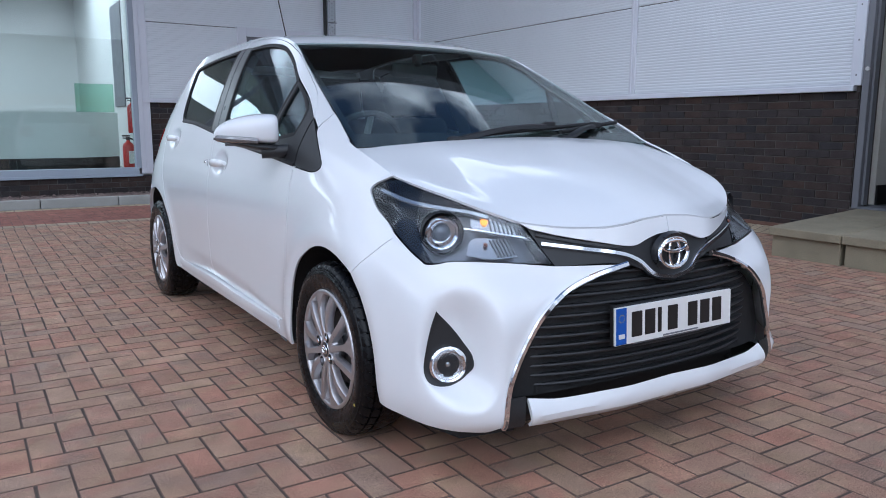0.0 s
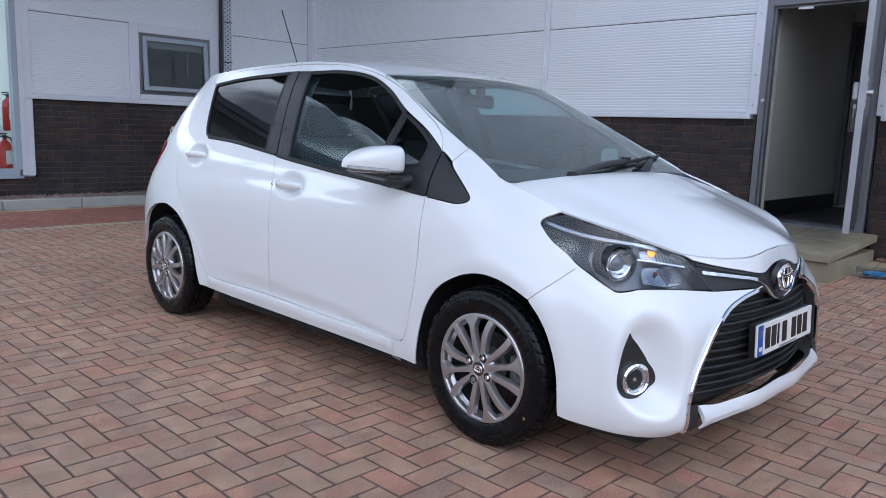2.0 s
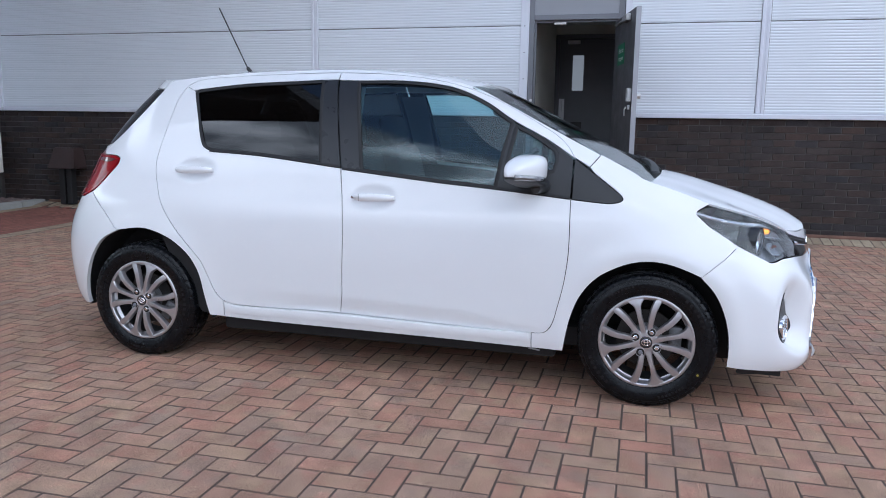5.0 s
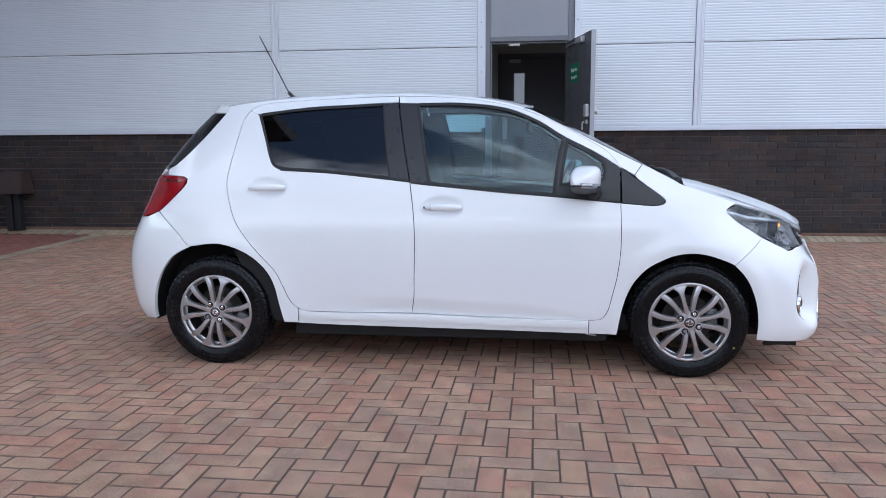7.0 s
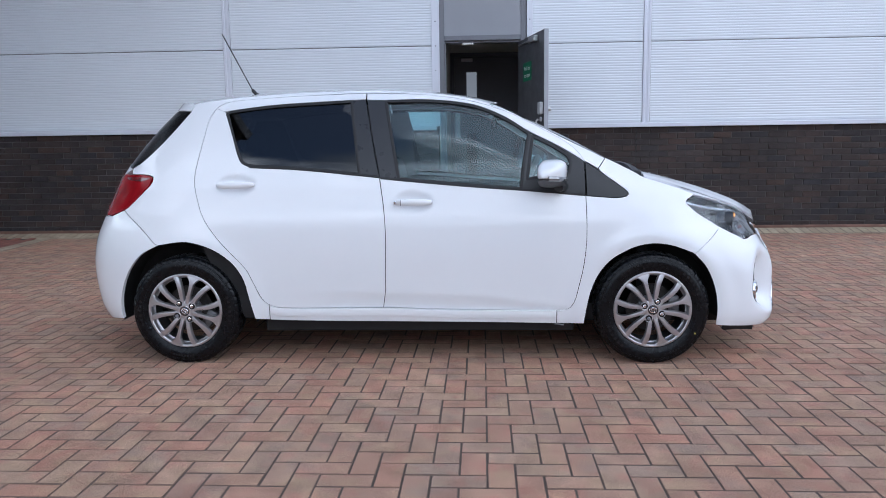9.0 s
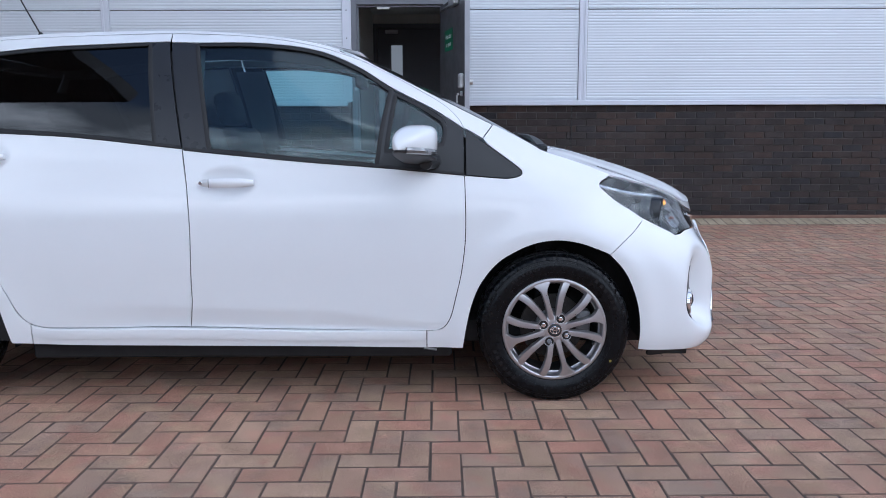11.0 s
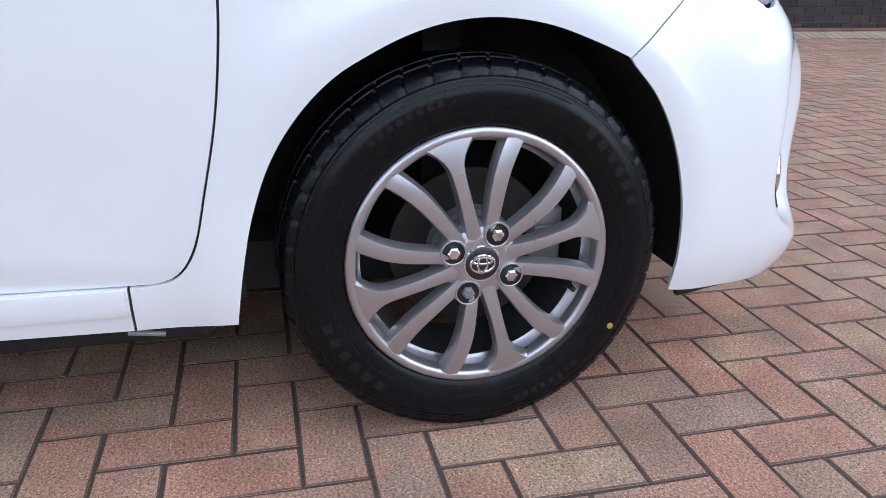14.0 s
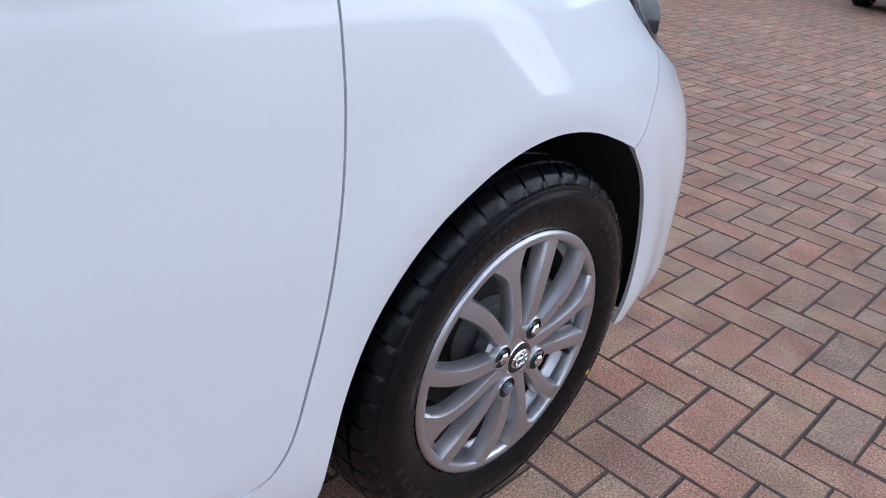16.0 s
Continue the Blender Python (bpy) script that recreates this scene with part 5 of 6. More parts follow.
for sgn, lampo in ((1, lamps[0]), (-1, lamps[1])):
    def put(shape):
        return shape if sgn == 1 else flip(shape)
    link("lamp_wall", *put(rim_only), BOWL, lampo, "", True)
    lens = link("lens", *put(sheet(nose_map, lamp_out, .022, .0015, .002, .004, True, corner=38)), LENS, lampo, "clear plastic lens", True)
    lens.visible_shadow = False
    link("housing", *put(sheet(nose_map, dense([(.720, .690), (.716, .765), (.68, .800), (.60, .800), (.52, .782), (.452, .750), (.420, .668), (.55, .675), (.720, .690)], nf)[:-1], .02, 0, .070, .012, corner=60)), material("lamp_housing", (.24, .25, .27), .40, .7, var=.08, size=30), lampo, "silver lamp housing", True)
    link("light_bar", *put(bead(nose_map, [nf(.738, .860), nf(.722, .842), nf(.691, .823), nf(.638, .810), nf(.589, .800), nf(.545, .786)], .017, .010, .030)), MIRROR, lampo, "pale light bar across the lamp", True)
    c = in_lamp(*nf(.665, .752), .036)
    turn = Matrix.Rotation(radians(-22) * sgn, 4, "Z")
    m = Matrix.Translation(c if sgn == 1 else (-c[0], c[1], c[2])) @ turn
    o = link("projector", *lathe([(.03, .058), (.004, .057), (-.010, .054), (-.014, .050), (-.011, .045), (.004, .041), (.012, .036), (.008, .031), (-.004, .030), (-.006, .027), (.006, .025)], 40, "y"), CHROME, lampo, "round chrome projector lamp", True)
    o.matrix_basis = m
    link("shroud", *lathe([(.05, .060), (-.026, .060), (-.029, .062), (-.026, .064), (.05, .064)], 40, "y"), BOWL, o, "dark collar round the projector", True)
    link("projector_lens", *lathe([(-.012, .0005), (-.010, .012), (-.004, .021), (.004, .026)], 28, "y"), material("projector_glass", (.16, .18, .21), .04, .3, coat=1.0), o, "", True)
    turnlamp = link("indicator", *put(sheet(nose_map, dense([(.588, .790), (.54, .788), (.495, .774), (.452, .742), (.513, .741), (.572, .753), (.592, .768), (.588, .790)], nf)[:-1], .012, 0, .046, .006, corner=60)), MIRROR, lampo, "indicator reflector lit amber", True)
    ribs = [bead(nose_map, [nf(.545 - .011 * k, .785 - .0040 * k), nf(.541 - .011 * k, .751 - .0012 * k)], .0045, .0035, .044) for k in range(8)]
    link("ribs", *put(joined(*ribs)), CAST, turnlamp, "", True)
    c = in_lamp(*nf(.556, .776), .041)
    q = link("bulb", *lathe([(-.012, .0005), (-.010, .008), (0, .0115), (.012, .010), (.02, .006)], 16, "y"), AMBER, turnlamp, "lit amber bulb", True)
    q.matrix_basis = Matrix.Translation(c if sgn == 1 else (-c[0], c[1], c[2])) @ turn
    link("divider", *put(bead(nose_map, [nf(.610, .757), nf(.57, .752), nf(.51, .740), nf(.440, .727)], .007, .012, .036)), CHROME, lampo, "", True)
    low = link("lower_reflector", *put(sheet(nose_map, dense([(.628, .702), (.600, .738), (.55, .740), (.502, .732), (.490, .692), (.56, .690), (.628, .702)], nf)[:-1], .012, 0, .046, .006, corner=60)), MIRROR, lampo, "ribbed clear lower reflector", True)
    ribs = [bead(nose_map, [nf(.552 - .0095 * k, .736), nf(.546 - .0095 * k, .715), nf(.543 - .0095 * k, .695)], .005, .0045, .044) for k in range(6)]
    link("ribs", *put(joined(*ribs)), CAST, low, "", True)
    c = in_lamp(*nf(.568, .722), .036)
    q = link("bulb", *lathe([(-.006, .0005), (-.004, .005), (.004, .007), (.012, .005)], 14, "y"), material("orange_bulb", (.30, .10, .06), .2, coat=1.0), low, "orange bulb", True)
    q.matrix_basis = Matrix.Translation(c if sgn == 1 else (-c[0], c[1], c[2])) @ turn

# windscreen and its black border
def screen_map(p, lift=0.0):
    u, v = p[:, 0], p[:, 1]
    ye, ze, xe = .045 + .80 * v, .987 + .402 * v, .697 - .117 * v
    k = 1 - u * u
    return np.stack([u * xe, ye - (.062 - .022 * v) * k, ze + (.004 + .018 * v) * k + .006 * np.sin(np.pi * np.clip(v, 0, 1))], 1)


def patch(fmap, u0, u1, v0, v1, nu, nv, inset=0.0, thick=0.0):
    u, v = np.meshgrid(np.linspace(u0, u1, nu), np.linspace(v0, v1, nv))
    p = np.stack([u.ravel(), v.ravel()], 1)
    nrm = normals_of(fmap, p)
    c = fmap(p) - nrm * inset
    faces = []
    for j in range(nv - 1):
        for i in range(nu - 1):
            q = (j * nu + i, j * nu + i + 1, (j + 1) * nu + i + 1, (j + 1) * nu + i)
            faces.append(q if np.cross(c[q[1]] - c[q[0]], c[q[3]] - c[q[0]]) @ nrm[q[0]] > 0 else q[::-1])
    verts = list(c)
    if thick:
        base = len(verts)
        verts += list(c - nrm * thick)
        faces += [tuple(i + base for i in f[::-1]) for f in list(faces)]
        loop = [i for i in range(nu)] + [j * nu + nu - 1 for j in range(1, nv)] + [(nv - 1) * nu + i for i in range(nu - 2, -1, -1)] + [j * nu for j in range(nv - 2, 0, -1)]
        faces += [(loop[k], loop[(k + 1) % len(loop)], loop[(k + 1) % len(loop)] + base, loop[k] + base) for k in range(len(loop))]
    return verts, faces


ws = link("windscreen", *patch(screen_map, -1, 1, -.03, 1, 31, 21, 0, .005), SCREEN, car, "raked windscreen mirroring clouds", True, 50)
ws.visible_shadow = False
for a in ((-1, -.965, 0, 1, 3, 21), (.965, 1, 0, 1, 3, 21), (-1, 1, .955, 1, 31, 3), (-1, 1, -.03, .075, 31, 4)):
    link("border", *patch(screen_map, *a, .006, .002), INK, ws, "black printed border", True, 50)
link("cowl", *patch(screen_map, -1, 1, -.10, .02, 31, 4, .012, .004), BLACK, car, "", True)


def on_screen(u, v, up):
    return screen_map(np.array([(u, v)]))[0] + (0, -.45 * up, .9 * up)


def wiper(pivot, tip, heel, clip):
    """Blade along heel to tip, held by a deep arm from the pivot to the clip."""
    pts = [on_screen(heel[0] + (tip[0] - heel[0]) * t, heel[1] + (tip[1] - heel[1]) * t, .012) for t in np.linspace(0, 1, 16)]
    w = link("wiper", *tube(pts, .0085, 8), RUBBER, car, "black wiper blade resting on the screen", True)
    verts, faces = [], []
    line = [(t, .006 + .018 * math.sin(math.pi * t) + .010 * t, wd) for t, wd in zip(np.linspace(0, 1, 9), (.020, .024, .021, .018, .016, .014, .013, .012, .010))]
    for t, up, wd in line:
        c = on_screen(pivot[0] + (clip[0] - pivot[0]) * t, pivot[1] + (clip[1] - pivot[1]) * t, up)
        for dy, dz in ((-wd, -.012), (-wd * .8, .001), (0, .005), (wd * .8, .003), (wd, -.010)):
            verts.append((c[0], c[1] + dy, c[2] + dz))
    for i in range(8):
        for k in range(5):
            faces.append((i * 5 + k, i * 5 + (k + 1) % 5, i * 5 + 5 + (k + 1) % 5, i * 5 + 5 + k))
    faces += [(4, 3, 2, 1, 0), (40, 41, 42, 43, 44)]
    link("arm", verts, faces, BLACK, w, "", True, 50)
    link("pivot", *lathe([(-.02, .001), (-.02, .028), (.004, .026), (.012, .018), (.014, .001)], 20, "z", tuple(on_screen(*pivot, .004))), BLACK, w, "", True)
    c = on_screen(*clip, .018)
    part("clip", boxes(((c[0] - .03, c[1] - .013, c[2] - .012), (c[0] + .025, c[1] + .013, c[2] + .012), .004)), BLACK, w)
    return w


wiper((-.46, .0), (.70, .125), (-.32, .02), (.26, .095))
wiper((.30, .0), (.95, .15), (.30, .045), (.66, .10))

# roof
ROOF_MID = pchip((.70, .85, 1.0, 1.3, 1.55, 1.9, 2.3, 2.64), (1.392, 1.430, 1.460, 1.495, 1.506, 1.504, 1.482, 1.448))


def roof_map(p):
    u, v = p[:, 0], p[:, 1]
    y0 = .845 - .050 * (1 - u * u)
    y1 = 2.50 + .11 * (1 - u**4)
    y = y0 + (y1 - y0) * v
    ze = EDGE(y) - .004
    xe = side(y, EDGE(y)) - .004
    mid = ROOF_MID(y)
    return np.stack([u * xe, y, mid - (mid - ze) * np.abs(u) ** 2.6], 1)


link("roof", *patch(roof_map, -1, 1, 0, 1, 41, 41, 0, .012), PAINT, car, "", True, 40)
tv = patch(roof_map, -.93, .93, .0, .985, 21, 15, .03)
link("headlining", *tv, LINING, car, "", True)
# rear: hatch, glass, lamps, bumper (hardly seen)
hatch_top = [tf(.0, 1.44), tf(.3, 1.438), tf(.44, 1.428), ts(2.503, 1.412), ts(2.519, 1.377), tf(.42, 1.386), tf(.0, 1.395)]
hv = sheet(tail_map, hatch_top, .03, 0, 0, .03, corner=40)
link("spoiler", *joined(hv, flip(hv)), PAINT, car, "", True)
hv = sheet(tail_map, [tf(.0, 1.392), ts(2.520, 1.372), ts(2.612, 1.254), ts(2.720, 1.143), ts(2.790, 1.09), tf(.45, 1.085), tf(.0, 1.08)], .04, 0, .002, .01, corner=40)
link("rear_window", *joined(hv, flip(hv)), material("black_rear_glass", (.008, .008, .009), .22, spec=.3), car, "black tailgate glass", True)
hv = sheet(tail_map, [tf(.0, 1.078), tf(.45, 1.083), ts(2.845, 1.058), ts(2.90, 1.03), tf(.52, 1.0), tf(.50, .80), tf(.45, .74), tf(.0, .73)], .04, .001, 0, .02, corner=40)
link("tailgate", *joined(hv, flip(hv)), PAINT, car, "", True)
both("tail_lamp", sheet(tail_map, [ts(2.689, 1.012), ts(2.717, 1.023), ts(2.84, 1.026), ts(2.90, 1.026), tf(.52, .995), tf(.525, .86), ts(2.985, .805), ts(2.946, .806), ts(2.833, .850), ts(2.708, .967)], .02, .001, -.006, .03, corner=40), RED, car, "red wrapped tail lamp")
both("lamp_trim", sheet(tail_map, [ts(2.700, 1.005), ts(2.78, 1.012), ts(2.86, 1.010), ts(2.86, 1.0), ts(2.76, .99)], .015, 0, -.008, .004), material("dark_red_lens", (.12, .003, .004), .1, coat=1.0), car)
hv = sheet(tail_map, dense([(2.660, .660), (2.743, .743), (2.855, .835)], ts) + [ts(2.90, .818), ts(2.946, .802), ts(2.985, .798), tf(.525, .79), tf(.44, .73), tf(.0, .725), tf(.0, .22), tf(.5, .215), ts(3.0, .222)] + dense(R_ARCH[:8:-1], ts), .03, .001, 0, .02, corner=40)
link("rear_bumper", *joined(hv, flip(hv)), PAINT, car, "", True)

# aerial
link("aerial", *joined(tube([(-.03, 2.27, 1.488), (-.03, 2.30, 1.497), (-.03, 2.325, 1.525)], .011, 8), tube([(-.03, 2.32, 1.515), (-.03, 2.50, 1.868)], .0035, 6)), CABLE, car, "black whip aerial at the back of the roof", True)

# door mirrors
def mirror_shell(kind):
    """Lofted from the blunt inner end to the pointed outer tip."""
    verts, faces = [], []
    n = 28
    st = [0, 0, .04, .12, .25, .4, .55, .7, .8, .88, .94, .98, 1.0]
    for i, t in enumerate(st):
        x = -.806 - .208 * t
        yc, hy = .532 + .062 * t**2, .078 * (1 - t**3.2) ** .55 * (0 if i == 0 else 1 - .10 * (t == 0))
        top, low = 1.0 + .086 * (1 - t**2.6) ** .55, .972 + .024 * t**2
        if kind == "base":
            top, low = low + .002, .938 + .050 * t**1.5
            hy *= .97
        cz, hz = (top + low) / 2, max((top - low) / 2, .001) * (0 if i == 0 else 1 - .06 * (t == 0))
        for k in range(n):
            a = 2 * math.pi * k / n
            c, s = math.cos(a), math.sin(a)
            e = .62 if kind == "cap" else .8
            dy, dz = math.copysign(abs(c) ** e, c), math.copysign(abs(s) ** (e if s > 0 or kind == "base" else .35), s)
            verts.append((x, yc + hy * dy * (1 if c < 0 else .85), cz + hz * dz))
    for i in range(len(st) - 1):
        for k in range(n):
            faces.append((i * n + k, i * n + (k + 1) % n, (i + 1) * n + (k + 1) % n, (i + 1) * n + k))
    return verts, faces


caps = on_doors(front_door, "mirror", mirror_shell("cap"), PAINT, "white door mirror shell", 50)
for i, cap in enumerate(caps):
    put = (lambda s: s) if i == 0 else flip
    link("mirror_base", *put(mirror_shell("base")), BLACK, cap, "black mirror underside", True, 50)
    foot = [(-.70, .46, .955), (-.79, .47, .945), (-.86, .50, .944)]
    link("mirror_foot", *put(tube(foot, .026, 10)), BLACK, cap, "", True)
    ind = [(-.885 - .122 * t, .532 + .062 * ((.079 + .122 * t) / .208) ** 2 - .076 * (1 - ((.079 + .122 * t) / .208) ** 3.2) ** .55, .984 + .010 * t) for t in np.linspace(0, 1, 16)]
    link("indicator", *put(tube(ind, .0125, 8)), material("clear_indicator", (.20, .205, .215), .12, .6, coat=1.0), cap, "clear indicator strip", True)
    link("mirror_glass", *put(([(-.84, .575, .965), (-.985, .548, .965), (-.985, .548, 1.05), (-.84, .578, 1.065)], [(0, 1, 2, 3)])), CHROME, cap)

# cabin
link("dashboard", *joined(patch(lambda p: np.stack([p[:, 0] * .66, .02 + .48 * p[:, 1] - .10 * (1 - p[:, 0] ** 2) * (1 - p[:, 1]), .955 + .02 * np.sin(p[:, 1] * 3) + .03 * np.exp(-((p[:, 0] + .5) / .3) ** 2) * p[:, 1] - .25 * np.clip(p[:, 1] - .85, 0, 1)], 1), -1, 1, 0, 1.6, 25, 18, 0, .03)), CABIN, car, "dark dashboard", True, 50)
wheel_m = Matrix.Translation((-.36, .66, .93)) @ Matrix.Rotation(radians(-62), 4, "X")
sw = link("steering_wheel", *tube([(.185 * math.cos(t), .185 * math.sin(t), 0) for t in np.linspace(0, 2 * math.pi, 36, endpoint=False)], .015, 8, True), CABIN, car, "dark steering wheel", True)
sw.matrix_basis = wheel_m
link("hub", *joined(lathe([(-.05, .001), (-.05, .05), (-.01, .075), (.0, .06), (.0, .001)], 20, "z"), tube([(-.18, 0, -.01), (.18, 0, -.01)], .014, 6), tube([(0, 0, -.01), (0, -.18, -.01)], .014, 6)), material("silver_spoke", (.5, .5, .5), .4, .6), sw, "", True)


def seat(x, y, wide=.50, heads=(0,), name="front_seat"):
    s = part(name, boxes(((x - wide / 2, y - .30, .36), (x + wide / 2, y + .22, .56), .05, None, 3)), SEAT, car, "charcoal cloth seat")
    back = bmesh.new()
    add_box(back, (-wide / 2, -.07, 0), (wide / 2, .07, .60), .05, Matrix.Translation((x, y + .26, .50)) @ Matrix.Rotation(radians(-14), 4, "X"), 3)
    part("backrest", back, SEAT, s, "", True)
    for h in heads:
        hr = bmesh.new()
        add_box(hr, (-.13, -.05, .63), (.13, .05, .80), .04, Matrix.Translation((x + h, y + .26, .49)) @ Matrix.Rotation(radians(-14), 4, "X"), 3)
        part("headrest", hr, SEAT, s, "", True)
    return s


seat(-.36, 1.12)
seat(.36, 1.12)
seat(0, 2.0, 1.22, (-.38, .38), "rear_bench")
part("cabin_floor", boxes(((-.70, .1, .22), (.70, 2.7, .30))), DARK, car)
part("firewall", boxes(((-.68, .0, .25), (.68, .06, .93))), DARK, car)
both("door_lining", sheet(side_map, [(.38, .30), (1.42, .32), (1.44, .965), (.95, .925), (.38, .87)], .08, 0, .07, 0), CABIN, car)
both("door_lining", sheet(side_map, [(1.44, .32), (2.10, .34), (2.42, .75), (2.40, 1.03), (1.9, 1.02), (1.46, .97)], .08, 0, .07, 0), CABIN, car)
both("pillar_lining", sheet(side_map, [(1.40, 1.42), (1.56, 1.42), (1.50, .98), (1.37, .97)], .06, 0, .05, 0), LINING, car)
both("rear_lining", sheet(side_map, [(2.30, 1.38), (2.48, 1.38), (2.62, 1.15), (2.66, .98), (2.2, 1.02), (2.24, 1.12)], .06, 0, .05, 0), CABIN, car)
part("parcel_shelf", boxes(((-.60, 2.30, .96), (.60, 2.75, .985), .004)), CABIN, car)
part("rear_view_mirror", boxes(((-.12, .80, 1.265), (.12, .84, 1.33), .012), ((-.018, .77, 1.315), (.018, .82, 1.372), .01)), CABIN, car, "dark rear view mirror", True)

# underside and wheel housings
part("underbody", boxes(((-.73, .40, .155), (.73, 2.10, .24), .01), ((-.55, -.58, .17), (.55, .40, .24)), ((-.60, 2.10, .22), (.60, 2.95, .27))), DARK, car, "dark underbody")
part("silencer", boxes(((-.30, 1.15, .12), (-.02, 1.85, .18), .03)), DARK, car)
for yw, r in ((0.0, .368), (AXLE, .392)):
    verts, faces = [], []
    n = 24
    for i in range(n + 1):
        a = math.radians(-9 + 198 * i / n)
        c, s = r * math.cos(a), r * math.sin(a)
        for x in (-float(side(yw + c, max(.285 + s, .2))) + .010, -.74, -.56):
            verts.append((x, yw + c, .285 + s))
    for i in range(n):
        for k in range(2):
            faces.append((i * 3 + k, i * 3 + k + 1, i * 3 + k + 4, i * 3 + k + 3))
    faces.append(tuple(i * 3 + 2 for i in range(n + 1)))
    both("wheel_housing", (verts, faces), DARK, car, "black wheel housing")


# wheels: built with the outer face towards -x, round the hub
def spoke(angle, kind):
    """One tapering spoke as a bevelled bar from the hub to the rim; each third one flares where it meets the rim."""
    verts, faces = [], []
    st = np.linspace(0, 1, 16)
    for t in st:
        r = .038 + .160 * t
        a = angle + math.radians(4.0) * math.sin(math.pi * t) * kind
        if kind == 0:
            w = .0132 - .0030 * math.sin(math.pi * min(1, t * 1.15)) + .040 * max(0, (t - .66) / .34) ** 2.3
        else:
            w = .0100 + .0054 * t
        top = -.012 - .007 * math.sin(math.pi * t * .9) + .007 * t**3
        deep = top + .024
        c, s = math.cos(a), math.sin(a)
        for o, x in ((-w * 1.12, deep), (-w * 1.02, top + .006), (-w * .84, top + .0005), (0, top - .0012), (w * .84, top + .0005), (w * 1.02, top + .006), (w * 1.12, deep)):
            verts.append((x, c * r - s * o, s * r + c * o))
    n = 7
    for i in range(len(st) - 1):
        for k in range(n):
            faces.append((i * n + k, i * n + (k + 1) % n, (i + 1) * n + (k + 1) % n, (i + 1) * n + k))
    faces += [tuple(range(n)), tuple(range((len(st) - 1) * n, len(st) * n))[::-1]]
    return verts, faces


def tyre_mesh():
    prof = [(.006, .192), (-.002, .197), (-.0005, .204), (-.0045, .207), (-.0075, .214), (-.0120, .228), (-.0145, .240), (-.0150, .252), (-.0138, .262), (-.0122, .2645), (-.0105, .272), (-.0098, .2755), (-.0065, .277), (-.003, .286), (.004, .2915), (.016, .2965), (.022, .2975), (.0235, .2925), (.0275, .2925), (.029, .2985), (.055, .3), (.0565, .2945), (.061, .2945), (.0625, .3), (.090, .3005), (.12, .2995), (.15, .2965), (.163, .288), (.172, .262), (.170, .235), (.160, .2), (.150, .192)]
    m = len(prof)
    fractions = ((0, 0), (.03, 1), (.105, 1), (.13, 0), (.42, 0), (.71, 0))
    verts, faces = [], []
    n = 44 * len(fractions)
    for k in range(44):
        for f, cut in fractions:
            for i, (x, r) in enumerate(prof):
                a = 2 * math.pi * (k + f + 6.0 * min(max(x, 0), .06)) / 44
                if cut and 13 <= i <= 16:
                    r -= .0060 if i > 14 else .0024
                if cut and 19 <= i <= 20:
                    r -= .0035
                verts.append((x, r * math.cos(a), r * math.sin(a)))
    for k in range(n):
        j = (k + 1) % n
        for i in range(m - 1):
            faces.append((k * m + i, k * m + i + 1, j * m + i + 1, j * m + i))
    return verts, faces


def sidewall_x(r):
    return float(np.interp(r, (.204, .214, .228, .240, .252, .264, .276), (0, -.006, -.0115, -.0145, -.0150, -.0135, -.0095)))


def wall_arc(r, a0, a1, height, proud=.0005):
    """A raised strip on the tyre's side wall."""
    verts, faces = [], []
    n = max(2, int(abs(a1 - a0) / 3) + 1)
    for t in np.linspace(math.radians(a0), math.radians(a1), n):
        for q in (r - height / 2, r + height / 2):
            verts.append((sidewall_x(q) - proud, q * math.cos(t), q * math.sin(t)))
            verts.append((sidewall_x(q) + .002, q * math.cos(t), q * math.sin(t)))
    for i in range(n - 1):
        k = 4 * i
        faces += [(k, k + 2, k + 6, k + 4), (k, k + 4, k + 5, k + 1), (k + 2, k + 3, k + 7, k + 6)]
    return verts, faces


